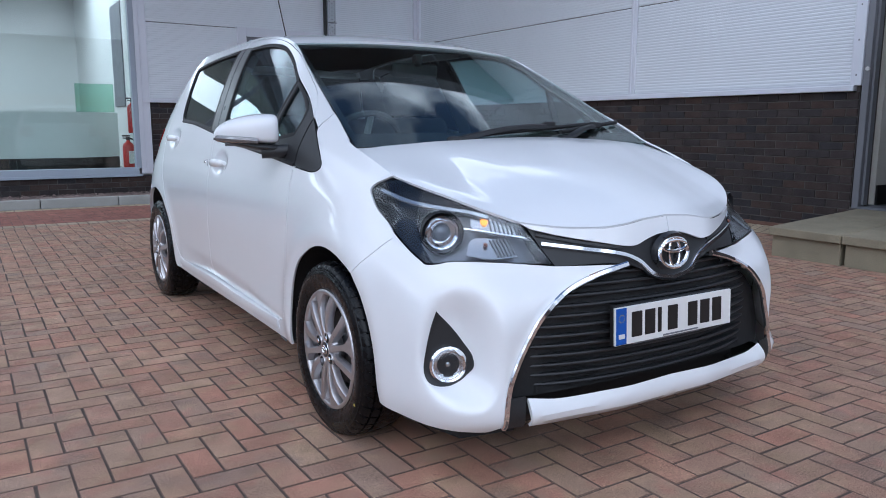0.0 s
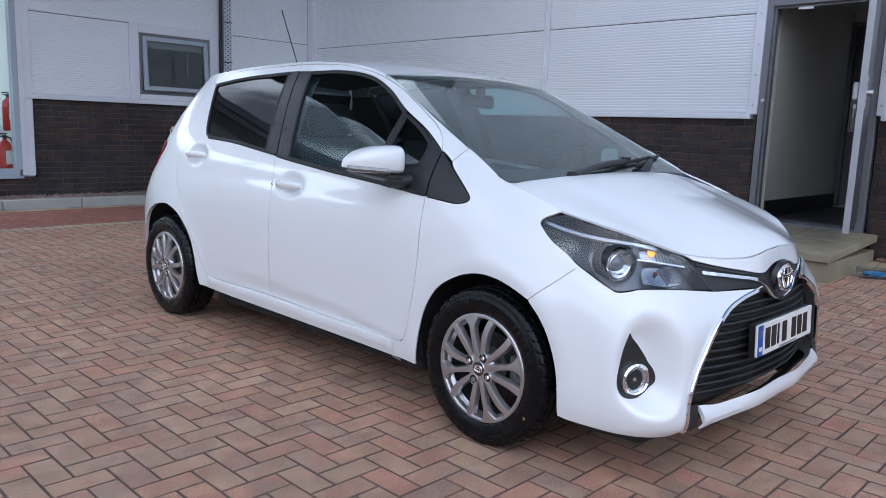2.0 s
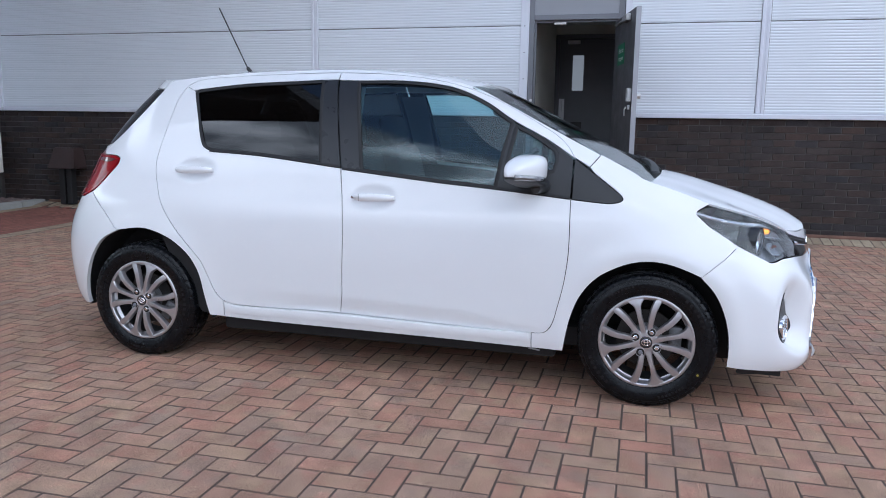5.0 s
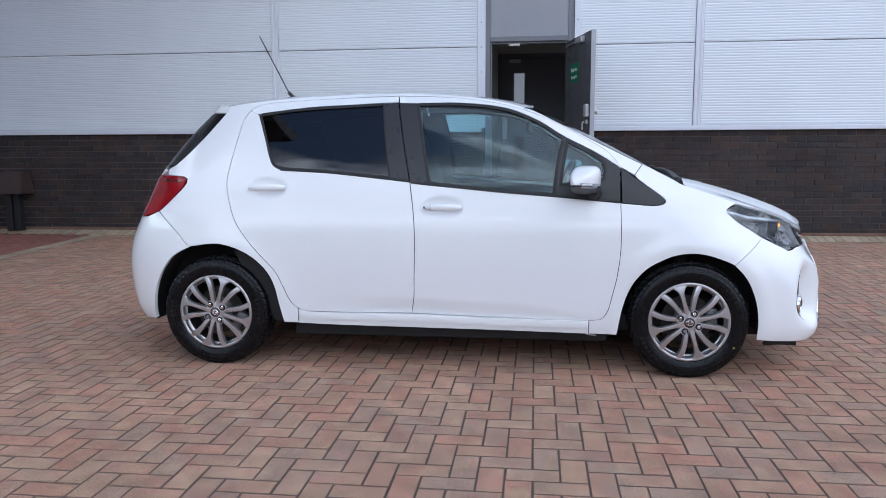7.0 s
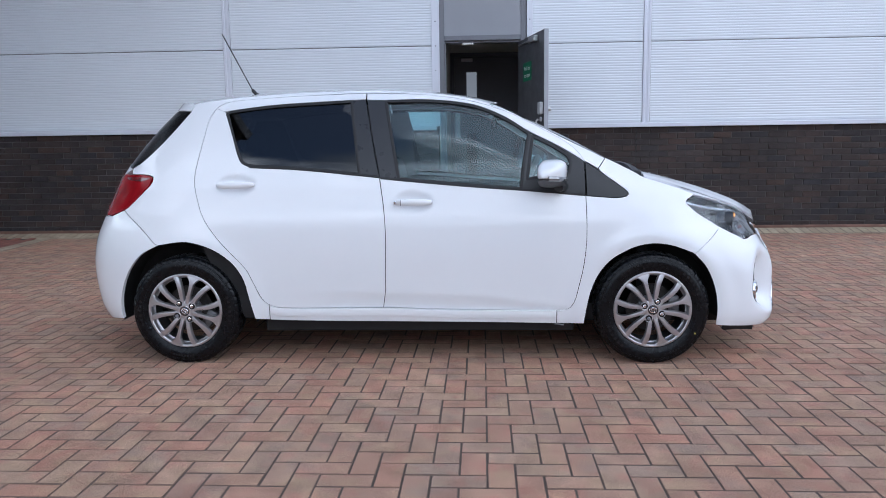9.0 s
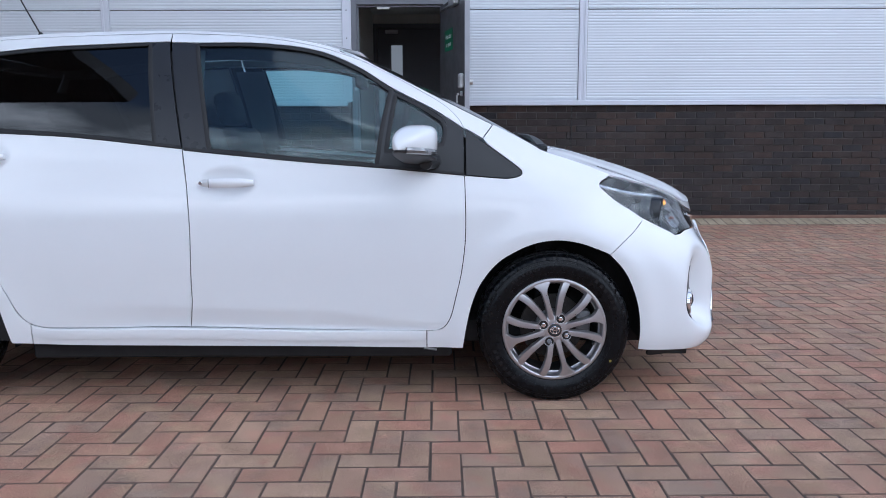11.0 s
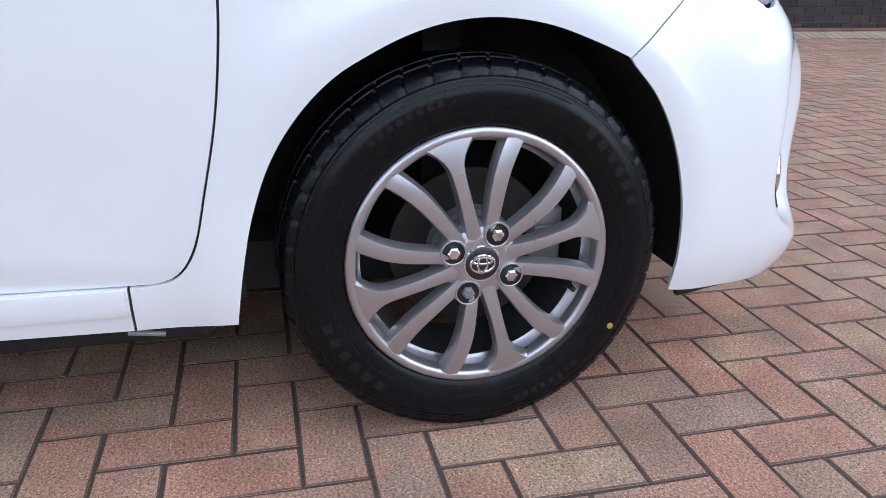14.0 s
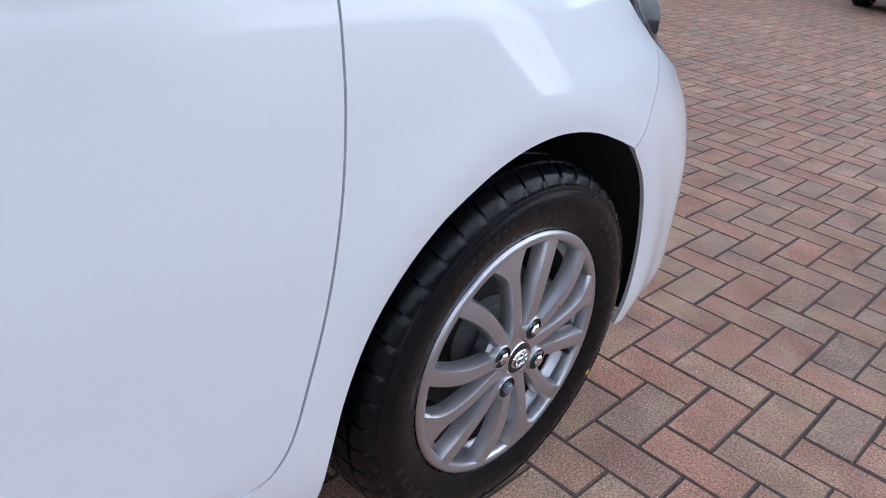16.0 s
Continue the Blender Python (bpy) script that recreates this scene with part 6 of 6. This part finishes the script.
def wheel(m):
    w = link("wheel", *lathe([(-.004, .205), (-.008, .203), (-.0092, .199), (-.0094, .1945), (-.0080, .1905), (-.003, .1880), (.012, .186)], 96, "x"), ALLOY, car, "silver alloy wheel with twelve spokes", True, 60)
    w.matrix_basis = m
    rim = joined(*[spoke(math.radians(74 + 30 * k), (0, -1, 1)[k % 3]) for k in range(12)], lathe([(.03, .030), (.03, .060), (.006, .0635), (-.008, .056), (-.0125, .044), (-.0140, .034), (-.0135, .0265)], 48, "x"))
    link("rim", *rim, ALLOY, w, "grey painted spokes", True, 32)
    inner = lathe([(-.002, .199), (.010, .190), (.028, .184), (.030, .178)], 96, "x")
    link("rim_well", *inner, ALLOY, w, "", True, 60)
    link("barrel", *lathe([(.026, .185), (.05, .182), (.15, .180), (.155, .20)], 96, "x"), BARREL, w, "dull inner barrel", True, 60)
    t = link("tyre", *tyre_mesh(), TYRE, w, "black road tyre with raised side wall marks", True, 40)
    marks = []
    for r, a0, a1, h in ((.2735, 20, 170, .0012), (.2735, 200, 350, .0012), (.2140, 0, 359.9, .0008), (.2665, 60, 118, .0010), (.2665, 240, 300, .0010), (.2300, 0, 359.9, .0006)):
        marks.append(wall_arc(r, a0, a1, h, .0007))
    for start, step, count, r, h, wid in ((128, 6.0, 6, .2485, .014, 3.2), (48, 3.6, 8, .2500, .009, 2.2), (308, 6.0, 6, .2485, .014, 3.2), (228, 3.6, 8, .2500, .009, 2.2), (60, 2.6, 12, .2250, .004, 1.4), (250, 2.4, 22, .2235, .004, 1.2), (150, 2.6, 8, .2250, .004, 1.4)):
        for k in range(count):
            marks.append(wall_arc(r, start + k * step, start + k * step + wid, h))
    link("side_wall_mark", *joined(*marks), TYREMARK, t, "raised plain bars where lettering stands", True)
    cap = link("centre_cap", *lathe([(-.0105, .0275), (-.0150, .0265), (-.0168, .0235), (-.017, .0005)], 40, "x"), GLOSS, w, "dark centre cap with plain chrome rings", True)
    for ry, rz, cz in ((.0185, .0136, 0.0), (.0072, .0128, 0.0), (.0154, .0050, .005)):
        link("ring", *tube([(-.0172, ry * math.cos(t), cz + rz * math.sin(t)) for t in np.linspace(0, 2 * math.pi, 30, endpoint=False)], .0021, 6, True), CHROME, cap, "", True)
    link("cap_rim", *tube([(-.0145, .0272 * math.cos(t), .0272 * math.sin(t)) for t in np.linspace(0, 2 * math.pi, 40, endpoint=False)], .0016, 6, True), CHROME, cap, "", True)
    for k in range(4):
        a = math.radians(295 + 90 * k)
        cy, cz = .0500 * math.cos(a), .0500 * math.sin(a)
        b = link("wheel_nut", *lathe([(-.0235, .0005), (-.0235, .0070), (-.0210, .0098), (-.010, .0102)], 6, "x", (0, cy, cz)), CHROME if k else GREYFRAME, w, "chrome hexagon wheel nut" if k else "dark locking wheel nut", True, 30)
        link("nut_boss", *lathe([(-.0060, .0215), (-.0165, .0200), (-.0178, .0188), (-.0172, .0172)], 28, "x", (0, cy, cz)), ALLOY, b, "", True)
        link("nut_hole", *lathe([(-.0174, .0174), (-.0150, .0168), (-.0146, .006)], 28, "x", (0, cy, cz)), INK, b, "", True)
    a = math.radians(-21)
    link("valve", *lathe([(-.012, .0005), (-.012, .0045), (.006, .005), (.012, .008)], 12, "x", (.004, -.165 * math.cos(a), .165 * math.sin(a))), CABLE, w, "", True)
    d = link("brake_disc", *lathe([(.075, .06), (.062, .062), (.062, .128), (.075, .128)], 64, "x"), DISC, w, "worn steel brake disc", True)
    link("disc_bell", *lathe([(.062, .070), (.045, .066), (.042, .03), (.042, .001)], 40, "x"), CAST, d, "", True)
    cal = bmesh.new()
    add_box(cal, (.045, -.150, -.035), (.10, -.095, .062), .008, None, 2)
    add_box(cal, (.040, -.140, -.012), (.06, -.100, .034), .006, None, 2)
    part("brake_caliper", cal, CAST, w, "cast grey brake caliper", True)
    return w


FACE = -.822
wheels = [wheel(pose(FACE, 0.0, .292)), wheel(pose(FACE, AXLE, .292, 33, 0, 0))]
for y, turn in ((0.0, 20), (AXLE, 50)):
    w2 = wheel(pose(-FACE, y, .292, 0, 0, 180))
dot = lathe([(-.0006, .0002), (-.0006, .0050), (.002, .0053)], 18, "x", (sidewall_x(.2535) - .0008, -.2205, -.1265))
link("yellow_dot", *dot, YELLOW, wheels[0], "yellow paint dot on the tyre")


# ---- things along the walls ----
def condenser(m, label):
    """An outdoor unit on two brackets: x along the wall, y out of the wall towards -y."""
    u = thing("air_conditioner", label, "air conditioner", m, "outdoor units on the wall")
    part("casing", boxes(((0, -0.40, 0.0), (0.80, -0.10, 0.56), 0.012, None, 2)), ACWHITE, u)
    link("front_recess", *lathe([(-0.4015, 0.001), (-0.4015, 0.232), (-0.4045, 0.236), (-0.404, 0.246), (-0.399, 0.248)], 40, "y", (0.295, 0, 0.285)), INK, u, "dark round fan opening", True)
    verts, faces = lathe([(-0.412, 0.0), (-0.412, 0.06), (-0.41, 0.065), (-0.4065, 0.065)], 20, "y", (0.295, 0, 0.285))
    link("fan_hub", verts, faces, BROWN, u)
    verts, faces = [], []
    for k in range(5):
        a = 2 * math.pi * k / 5
        o = len(verts)
        for r, w, d in ((0.05, 0.25, 0.0), (0.13, 0.32, 0.006), (0.20, 0.30, 0.0)):
            for s in (-1, 1):
                verts.append((0.295 + r * math.cos(a + s * w), -0.4085 + 0.004 * s, 0.285 + r * math.sin(a + s * w)))
        faces += [(o, o + 1, o + 3, o + 2), (o + 2, o + 3, o + 5, o + 4)]
    link("fan_blade", verts, faces, CABLE, u)
    shapes = []
    for o in np.arange(-0.216, 0.217, 0.036):
        h = math.sqrt(0.238 ** 2 - o * o)
        shapes.append(tube([(0.295 + o, -0.418, 0.285 - h), (0.295 + o, -0.418, 0.285 + h)], 0.0028, 5))
        shapes.append(tube([(0.295 - h, -0.415, 0.285 + o), (0.295 + h, -0.415, 0.285 + o)], 0.0028, 5))
    shapes.append(tube([(0.295 + 0.238 * math.cos(t), -0.415, 0.285 + 0.238 * math.sin(t)) for t in np.linspace(0, 2 * math.pi, 36, endpoint=False)], 0.005, 5, True))
    link("grille", *joined(*shapes), ACWHITE, u, "wire fan guard")
    sh = [tube([(-0.012, -0.38 + 0.07 * i, 0.04), (-0.012, -0.38 + 0.07 * i, 0.52)], 0.006, 5) for i in range(5)]
    sh += [tube([(-0.010, -0.39, 0.06 + 0.066 * i), (-0.010, -0.11, 0.06 + 0.066 * i)], 0.006, 5) for i in range(8)]
    link("side_grille", *joined(*sh), ACWHITE, u)
    part("coil", boxes(((-0.004, -0.385, 0.04), (0.004, -0.12, 0.52))), GREYFRAME, u)
    part("maker_mark", boxes(((0.59, -0.4035, 0.42), (0.66, -0.3995, 0.49), 0.001)), CYAN, u, "blue corner mark")
    part("mark_line", boxes(((0.59, -0.4035, 0.365), (0.69, -0.3995, 0.38))), INK, u)
    for x in (0.12, 0.66):
        part("bracket", boxes(((x, -0.42, -0.045), (x + 0.04, 0.0, -0.005), 0.003), ((x, -0.03, -0.33), (x + 0.04, 0.0, -0.045), 0.003)), GALV, u, "galvanised wall bracket")
    return u


condenser(pose(4.45, 11.745, 0.49), "ivory air conditioner outdoor unit bracketed to dark brick")
condenser(pose(5.86, 11.745, 0.50), "ivory air conditioner outdoor unit with black pipes beside it")
tray = thing("cable_tray", "perforated galvanised cable tray running up the cladding", "cable tray")
bm = boxes(((5.36, 11.695, 1.36), (5.48, 11.70, 7), 0.0), ((5.355, 11.695, 1.36), (5.36, 11.735, 7)), ((5.48, 11.695, 1.36), (5.485, 11.735, 7)))
part("channel", bm, GALV, tray)
sl = bmesh.new()
for k in range(90):
    for dx in (0.02, 0.06, 0.10):
        w = 0.012 if dx == 0.06 else 0.008
        add_box(sl, (5.36 + dx - w, 11.692, 1.40 + k * 0.0605 + (0.03 if dx == 0.06 else 0)), (5.36 + dx + w, 11.6965, 1.415 + k * 0.0605 + (0.03 if dx == 0.06 else 0)))
tagged(part("slots", sl, INK, tray), kind="stuff")
for z in (1.45, 2.05, 2.65, 3.25):
    part("tie", boxes(((5.345, 11.685, z), (5.50, 11.70, z + 0.012), 0.002)), CABLE, tray)
tagged(link("pipe", *tube([(5.30, 11.69, 7), (5.30, 11.69, 0.12)], 0.028, 12), CABLE, smooth=True), "black drain pipe fixed upright to the end wall", "pipe")
for i in range(4):
    x = 5.37 + 0.032 * i
    pts = [(x, 11.685, 1.44), (x + 0.01, 11.68, 1.25), (x - 0.05 + 0.02 * i, 11.68, 1.05), (x - 0.02, 11.68, 0.80 - 0.02 * i), (5.50 + 0.01 * i, 11.67, 0.66 - 0.015 * i), (5.68, 11.62, 0.62 - 0.02 * i), (5.85, 11.57, 0.62 - 0.02 * i)]
    fine = [Vector(pts[0])]
    for j in range(len(pts) - 1):
        p0, p1, p2, p3 = [Vector(pts[min(max(q, 0), len(pts) - 1)]) for q in (j - 1, j, j + 1, j + 2)]
        for s in np.linspace(0, 1, 6)[1:]:
            fine.append(0.5 * (2 * p1 + (p2 - p0) * s + (2 * p0 - 5 * p1 + 4 * p2 - p3) * s * s + (3 * p1 - p0 - 3 * p2 + p3) * s**3))
    tagged(link("pipe", *tube(fine, 0.011, 8), CABLE, smooth=True), "thin black coolant pipe bending from tray to outdoor unit", "pipe", "coolant pipes")
tagged(part("socket", boxes(((5.20, 11.70, 1.08), (5.29, 11.745, 1.16), 0.006)), GREYFRAME), "small grey isolator switch on the brick", "switch")

meter = thing("utility_cabinet", "brown hooded cabinet on dark posts beside the brick wall", "cabinet", pose(6.84, 10.44, 0.075))
hood = bmesh.new()
vs = [hood.verts.new(p) for p in ((-0.14, -0.215, 0.50), (0.14, -0.215, 0.50), (0.14, 0.215, 0.50), (-0.14, 0.215, 0.50), (-0.05, -0.165, 0.79), (0.14, -0.165, 0.79), (0.14, 0.165, 0.79), (-0.05, 0.165, 0.79))]
for f in ((0, 1, 2, 3), (4, 5, 6, 7), (0, 1, 5, 4), (1, 2, 6, 5), (2, 3, 7, 6), (3, 0, 4, 7)):
    hood.faces.new([vs[i] for i in f])
bmesh.ops.bevel(hood, geom=hood.edges[:], offset=0.01, segments=2, affect="EDGES")
part("hood", hood, BROWN, meter)
for y in (-0.10, 0.02):
    part("post", boxes(((-0.05, y, 0.0), (0.05, y + 0.085, 0.51), 0.005)), CABLE, meter)
link("pipe", *tube([(-0.03, 0.09, 0.30), (-0.03, 0.22, 0.28), (-0.02, 0.30, 0.28), (0.0, 0.34, 0.33)], 0.018, 8), CABLE, meter, smooth=True)

# clear box left on the paving by the steps
box = thing("plastic_box", "clear plastic box with blue wrapping beside the concrete step", "box", pose(6.33, 2.645, 0.03, 0, 0, -60))
part("shell", boxes(((-0.125, -0.08, 0.0), (0.125, 0.08, 0.006), 0.002), ((-0.125, -0.08, 0.006), (0.125, -0.076, 0.08)), ((-0.125, 0.076, 0.006), (0.125, 0.08, 0.08)), ((-0.125, -0.076, 0.006), (-0.121, 0.076, 0.08)), ((0.121, -0.076, 0.006), (0.125, 0.076, 0.08))), CLEARBOX, box)
rng = np.random.default_rng(5)
wrap = bmesh.new()
bmesh.ops.create_icosphere(wrap, subdivisions=3, radius=1.0)
for v in wrap.verts:
    v.co *= 1 + rng.uniform(-0.22, 0.22)
bmesh.ops.transform(wrap, matrix=Matrix.Translation((0, 0, 0.034)) @ Matrix.Diagonal((0.085, 0.05, 0.022, 1)), verts=wrap.verts)
part("wrapping", wrap, BLUEBAG, box, "crumpled blue plastic wrapping")
part("expansion_joint", boxes(((7.004, 1.574, 0.02), (7.03, 1.588, 1.362))), INK, wall_long, "dark upright movement joint in the brickwork")

# second car parked down the yard
parked = copy_thing(car, Matrix.Translation((2.77, -8.79, 0.0)))
tagged(parked, "dark parked hatchback standing alone further down the yard", "car")
for ob in parked.children_recursive:
    for slot in ob.material_slots:
        if slot.material == PAINT:
            slot.link = "OBJECT"
            slot.material = DARKPAINT

# kerb, gravel, and the coloured rows of paving before the end wall
kerb = thing("kerb", "pale concrete kerb along a gravel strip", "kerb", kind="structure")
x = -9.0
while x < 6.9:
    part("kerb_stone", boxes(((x + 0.004, 10.965, -0.05), (min(x + 0.911, 6.98), 11.09, 0.115), 0.012, None, 2)), KERBGREY, kerb)
    x += 0.915
rng = np.random.default_rng(4)
ico = [(0, 0, 1), (0.89, 0, 0.45), (0.28, 0.85, 0.45), (-0.72, 0.53, 0.45), (-0.72, -0.53, 0.45), (0.28, -0.85, 0.45)]
verts, faces = [], []
for i in range(5200):
    px, py = rng.uniform(-2.5, 7.0), rng.uniform(11.10, 11.735)
    r = rng.uniform(0.010, 0.026)
    o = len(verts)
    t = rng.uniform(0, 6.28)
    c, s = math.cos(t), math.sin(t)
    sx, sy, sz = r * rng.uniform(0.7, 1.3), r * rng.uniform(0.7, 1.3), r * rng.uniform(0.5, 1.0)
    z = 0.085 + rng.uniform(0, 0.016)
    for a, b, h in ico:
        verts.append((px + c * a * sx - s * b * sy, py + s * a * sx + c * b * sy, z + h * sz))
    faces += [(o, o + 1, o + 2), (o, o + 2, o + 3), (o, o + 3, o + 4), (o, o + 4, o + 5), (o, o + 5, o + 1)]
tagged(link("gravel", verts, faces, GRAVEL), "pinkish gravel strip between kerb and walls", "gravel", kind="stuff")
tagged(part("gravel_bed", boxes(((-9, 11.09, -0.05), (7.0, 11.75, 0.085))), material("gravel_base", (0.13, 0.10, 0.09), 0.95, var=0.3, size=20, bump=0.004, bump_size=60)), "bed of the gravel strip", "gravel", kind="structure")

# ---- paving and brickwork, piece by piece ----
PITCH, OX, OY = 0.0997, 1.0605, 2.3130


def block_faces(x0, x1, y0, y1, z, gap=0.0014, chamfer=0.0034, depth=0.014):
    a, b, c, d = x0 + gap, x1 - gap, y0 + gap, y1 - gap
    k = chamfer
    v = [(a, c, z - depth), (b, c, z - depth), (b, d, z - depth), (a, d, z - depth), (a + k * .3, c + k * .3, z - 0.0015), (b - k * .3, c + k * .3, z - 0.0015), (b - k * .3, d - k * .3, z - 0.0015), (a + k * .3, d - k * .3, z - 0.0015),
         (a + k, c + k, z), (b - k, c + k, z), (b - k, d - k, z), (a + k, d - k, z)]
    f = [(8, 9, 10, 11)]
    for lo in (0, 4):
        f += [(lo + i, lo + (i + 1) % 4, lo + 4 + (i + 1) % 4, lo + 4 + i) for i in range(4)]
    return v, f


def dark_edges(me):
    """The four sloping edge faces of every block take a darker brown than its top."""
    me.materials.append(EDGEDARK)
    count = len(me.polygons)
    me.polygons.foreach_set("material_index", (np.arange(count) % 9 >= 5).astype(np.int32))


def joined_blocks(name, rects, mat, label, category="paving", seed=1):
    r = np.random.default_rng(seed)
    verts, faces = [], []
    for x0, x1, y0, y1 in rects:
        e = r.normal(0, 0.0006, 4)
        v, f = block_faces(x0 + e[0], x1 + e[1], y0 + e[2], y1 + e[3], r.uniform(-0.0006, 0.0008))
        v = [(a, b, c + float(h)) for (a, b, c), h in zip(v, rise([q[0] for q in v]))]
        o = len(verts)
        verts += v
        faces += [tuple(i + o for i in q) for q in f]
    ob = link(name, verts, faces, mat)
    dark_edges(ob.data)
    return tagged(ob, label, category, kind="stuff")


paving = tagged(link("pavement", [(0, 0, -0.02), (0.05, 0, -0.02), (0.05, 0.05, -0.02)], [(0, 1, 2)], JOINT), "red-brown block paving laid in herringbone", "paving", kind="structure")
near, far = [], []
for j in range(-115, 70):
    for i in range(-55, 62):
        k = (i - j) % 4
        if k == 0:
            w, h = 2, 1
        elif k == 3:
            w, h = 1, 2
        else:
            continue
        x0, y0 = OX + i * PITCH, OY + j * PITCH
        x1, y1 = x0 + w * PITCH, y0 + h * PITCH
        if x1 > 6.70 or y1 > 9.10:
            x1, y1 = min(x1, 6.70), min(y1, 9.10)
            if x1 - x0 < 0.03 or y1 - y0 < 0.03:
                continue
        if 5.76 < x0 and 2.85 < y0 and x1 < 6.9 and y1 < 3.96:
            continue
        (near if 0.25 < x0 < 1.75 and 1.15 < y0 < 4.95 else far).append((x0, x1, y0, y1, w))
blocks = {}
for w, h in ((2, 1), (1, 2)):
    v, f = block_faces(0, w * PITCH, 0, h * PITCH, 0)
    me = bpy.data.meshes.new("paver")
    me.from_pydata(v, [], f)
    me.materials.append(PAVER_ONE)
    dark_edges(me)
    blocks[w] = me
rng = np.random.default_rng(7)
for x0, x1, y0, y1, w in near:
    ob = new("paver", blocks[w])
    ob.location = (x0 + rng.normal(0, 0.0006), y0 + rng.normal(0, 0.0006), rng.uniform(-0.0003, 0.0006))
    ob.rotation_euler = (rng.uniform(-0.003, 0.003), rng.uniform(-0.003, 0.003), rng.uniform(-0.008, 0.008))
    ob.parent = paving
ob = joined_blocks("paver", [b[:4] for b in far], PAVER, "")
ob.parent = paving
del ob["category"]

rows = [(x, x + PITCH, 9.105, 9.305) for x in np.arange(-9, 6.7, PITCH)] + [(x, x + PITCH, 10.76, 10.96) for x in np.arange(-9, 6.9, PITCH)]
rows += [(6.705, 6.94, y, y + PITCH) for y in np.arange(-12, 10.7, PITCH) if not (2.78 < y < 3.95)]
joined_blocks("paving_border", rows, TAN, "tan blocks edging the paving in single rows", seed=2)
reds = []
for j, y in enumerate(np.arange(9.306, 10.72, PITCH)):
    for x in np.arange(-9 + (j % 2) * PITCH, 6.6, 2 * PITCH):
        reds.append((x, x + 2 * PITCH, y, min(y + PITCH, 10.758)))
joined_blocks("paving_strip", reds, REDROW, "plain red blocks in a strip along the kerb", seed=3)


def brick_box(a0, a1, z0, z1, axis, face, out):
    """One brick face with its edges, standing out of the mortar towards -x or -y."""
    c = 0.003
    def p(d, a, z):
        return (face + d, a, z) if axis == "x" else (a, face + d, z)
    v = [p(0.006, a0, z0), p(0.006, a1, z0), p(0.006, a1, z1), p(0.006, a0, z1), p(-out, a0 + c, z0 + c), p(-out, a1 - c, z0 + c), p(-out, a1 - c, z1 - c), p(-out, a0 + c, z1 - c)]
    f = [(4, 5, 6, 7)] + [(i, (i + 1) % 4, 4 + (i + 1) % 4, 4 + i) for i in range(4)]
    return v, ([q[::-1] for q in f] if axis == "x" else f)


def brickwork(wall, spans, z_low, courses, axis, face, near_span=None):
    r = np.random.default_rng(11)
    verts, faces, single = [], [], 0
    for k in range(courses):
        z0, z1 = z_low + k * 0.075 + 0.0045, z_low + (k + 1) * 0.075 - 0.0045
        for s0, s1 in spans:
            a = s0 - (k % 2) * 0.1125
            while a < s1 - 0.02:
                b0, b1 = max(a, s0) + 0.0045, min(a + 0.225, s1) - 0.0045
                a += 0.225
                if b1 - b0 < 0.02:
                    continue
                v, f = brick_box(b0, b1, z0, z1, axis, face, r.uniform(0.0015, 0.004))
                if near_span and near_span[0] < b0 < near_span[1] and single < 300:
                    link("brick", v, f, BRICK_ONE, wall)
                    single += 1
                    continue
                o = len(verts)
                verts += v
                faces += [tuple(i + o for i in q) for q in f]
    return tagged(link("bricks", verts, faces, BRICK, wall), kind="stuff")


brickwork(wall_long, [(-14, 2.93), (4.07, 11.70)], 0.012, 18, "x", 7.014, (-0.75, 2.93))
brickwork(wall_cross, [(2.62, 7.0)], 0.012, 18, "y", 11.764)
brickwork(bpy.data.objects["wall_base"], [(-9, 2.60)], 0.10, 3, "y", 11.714)
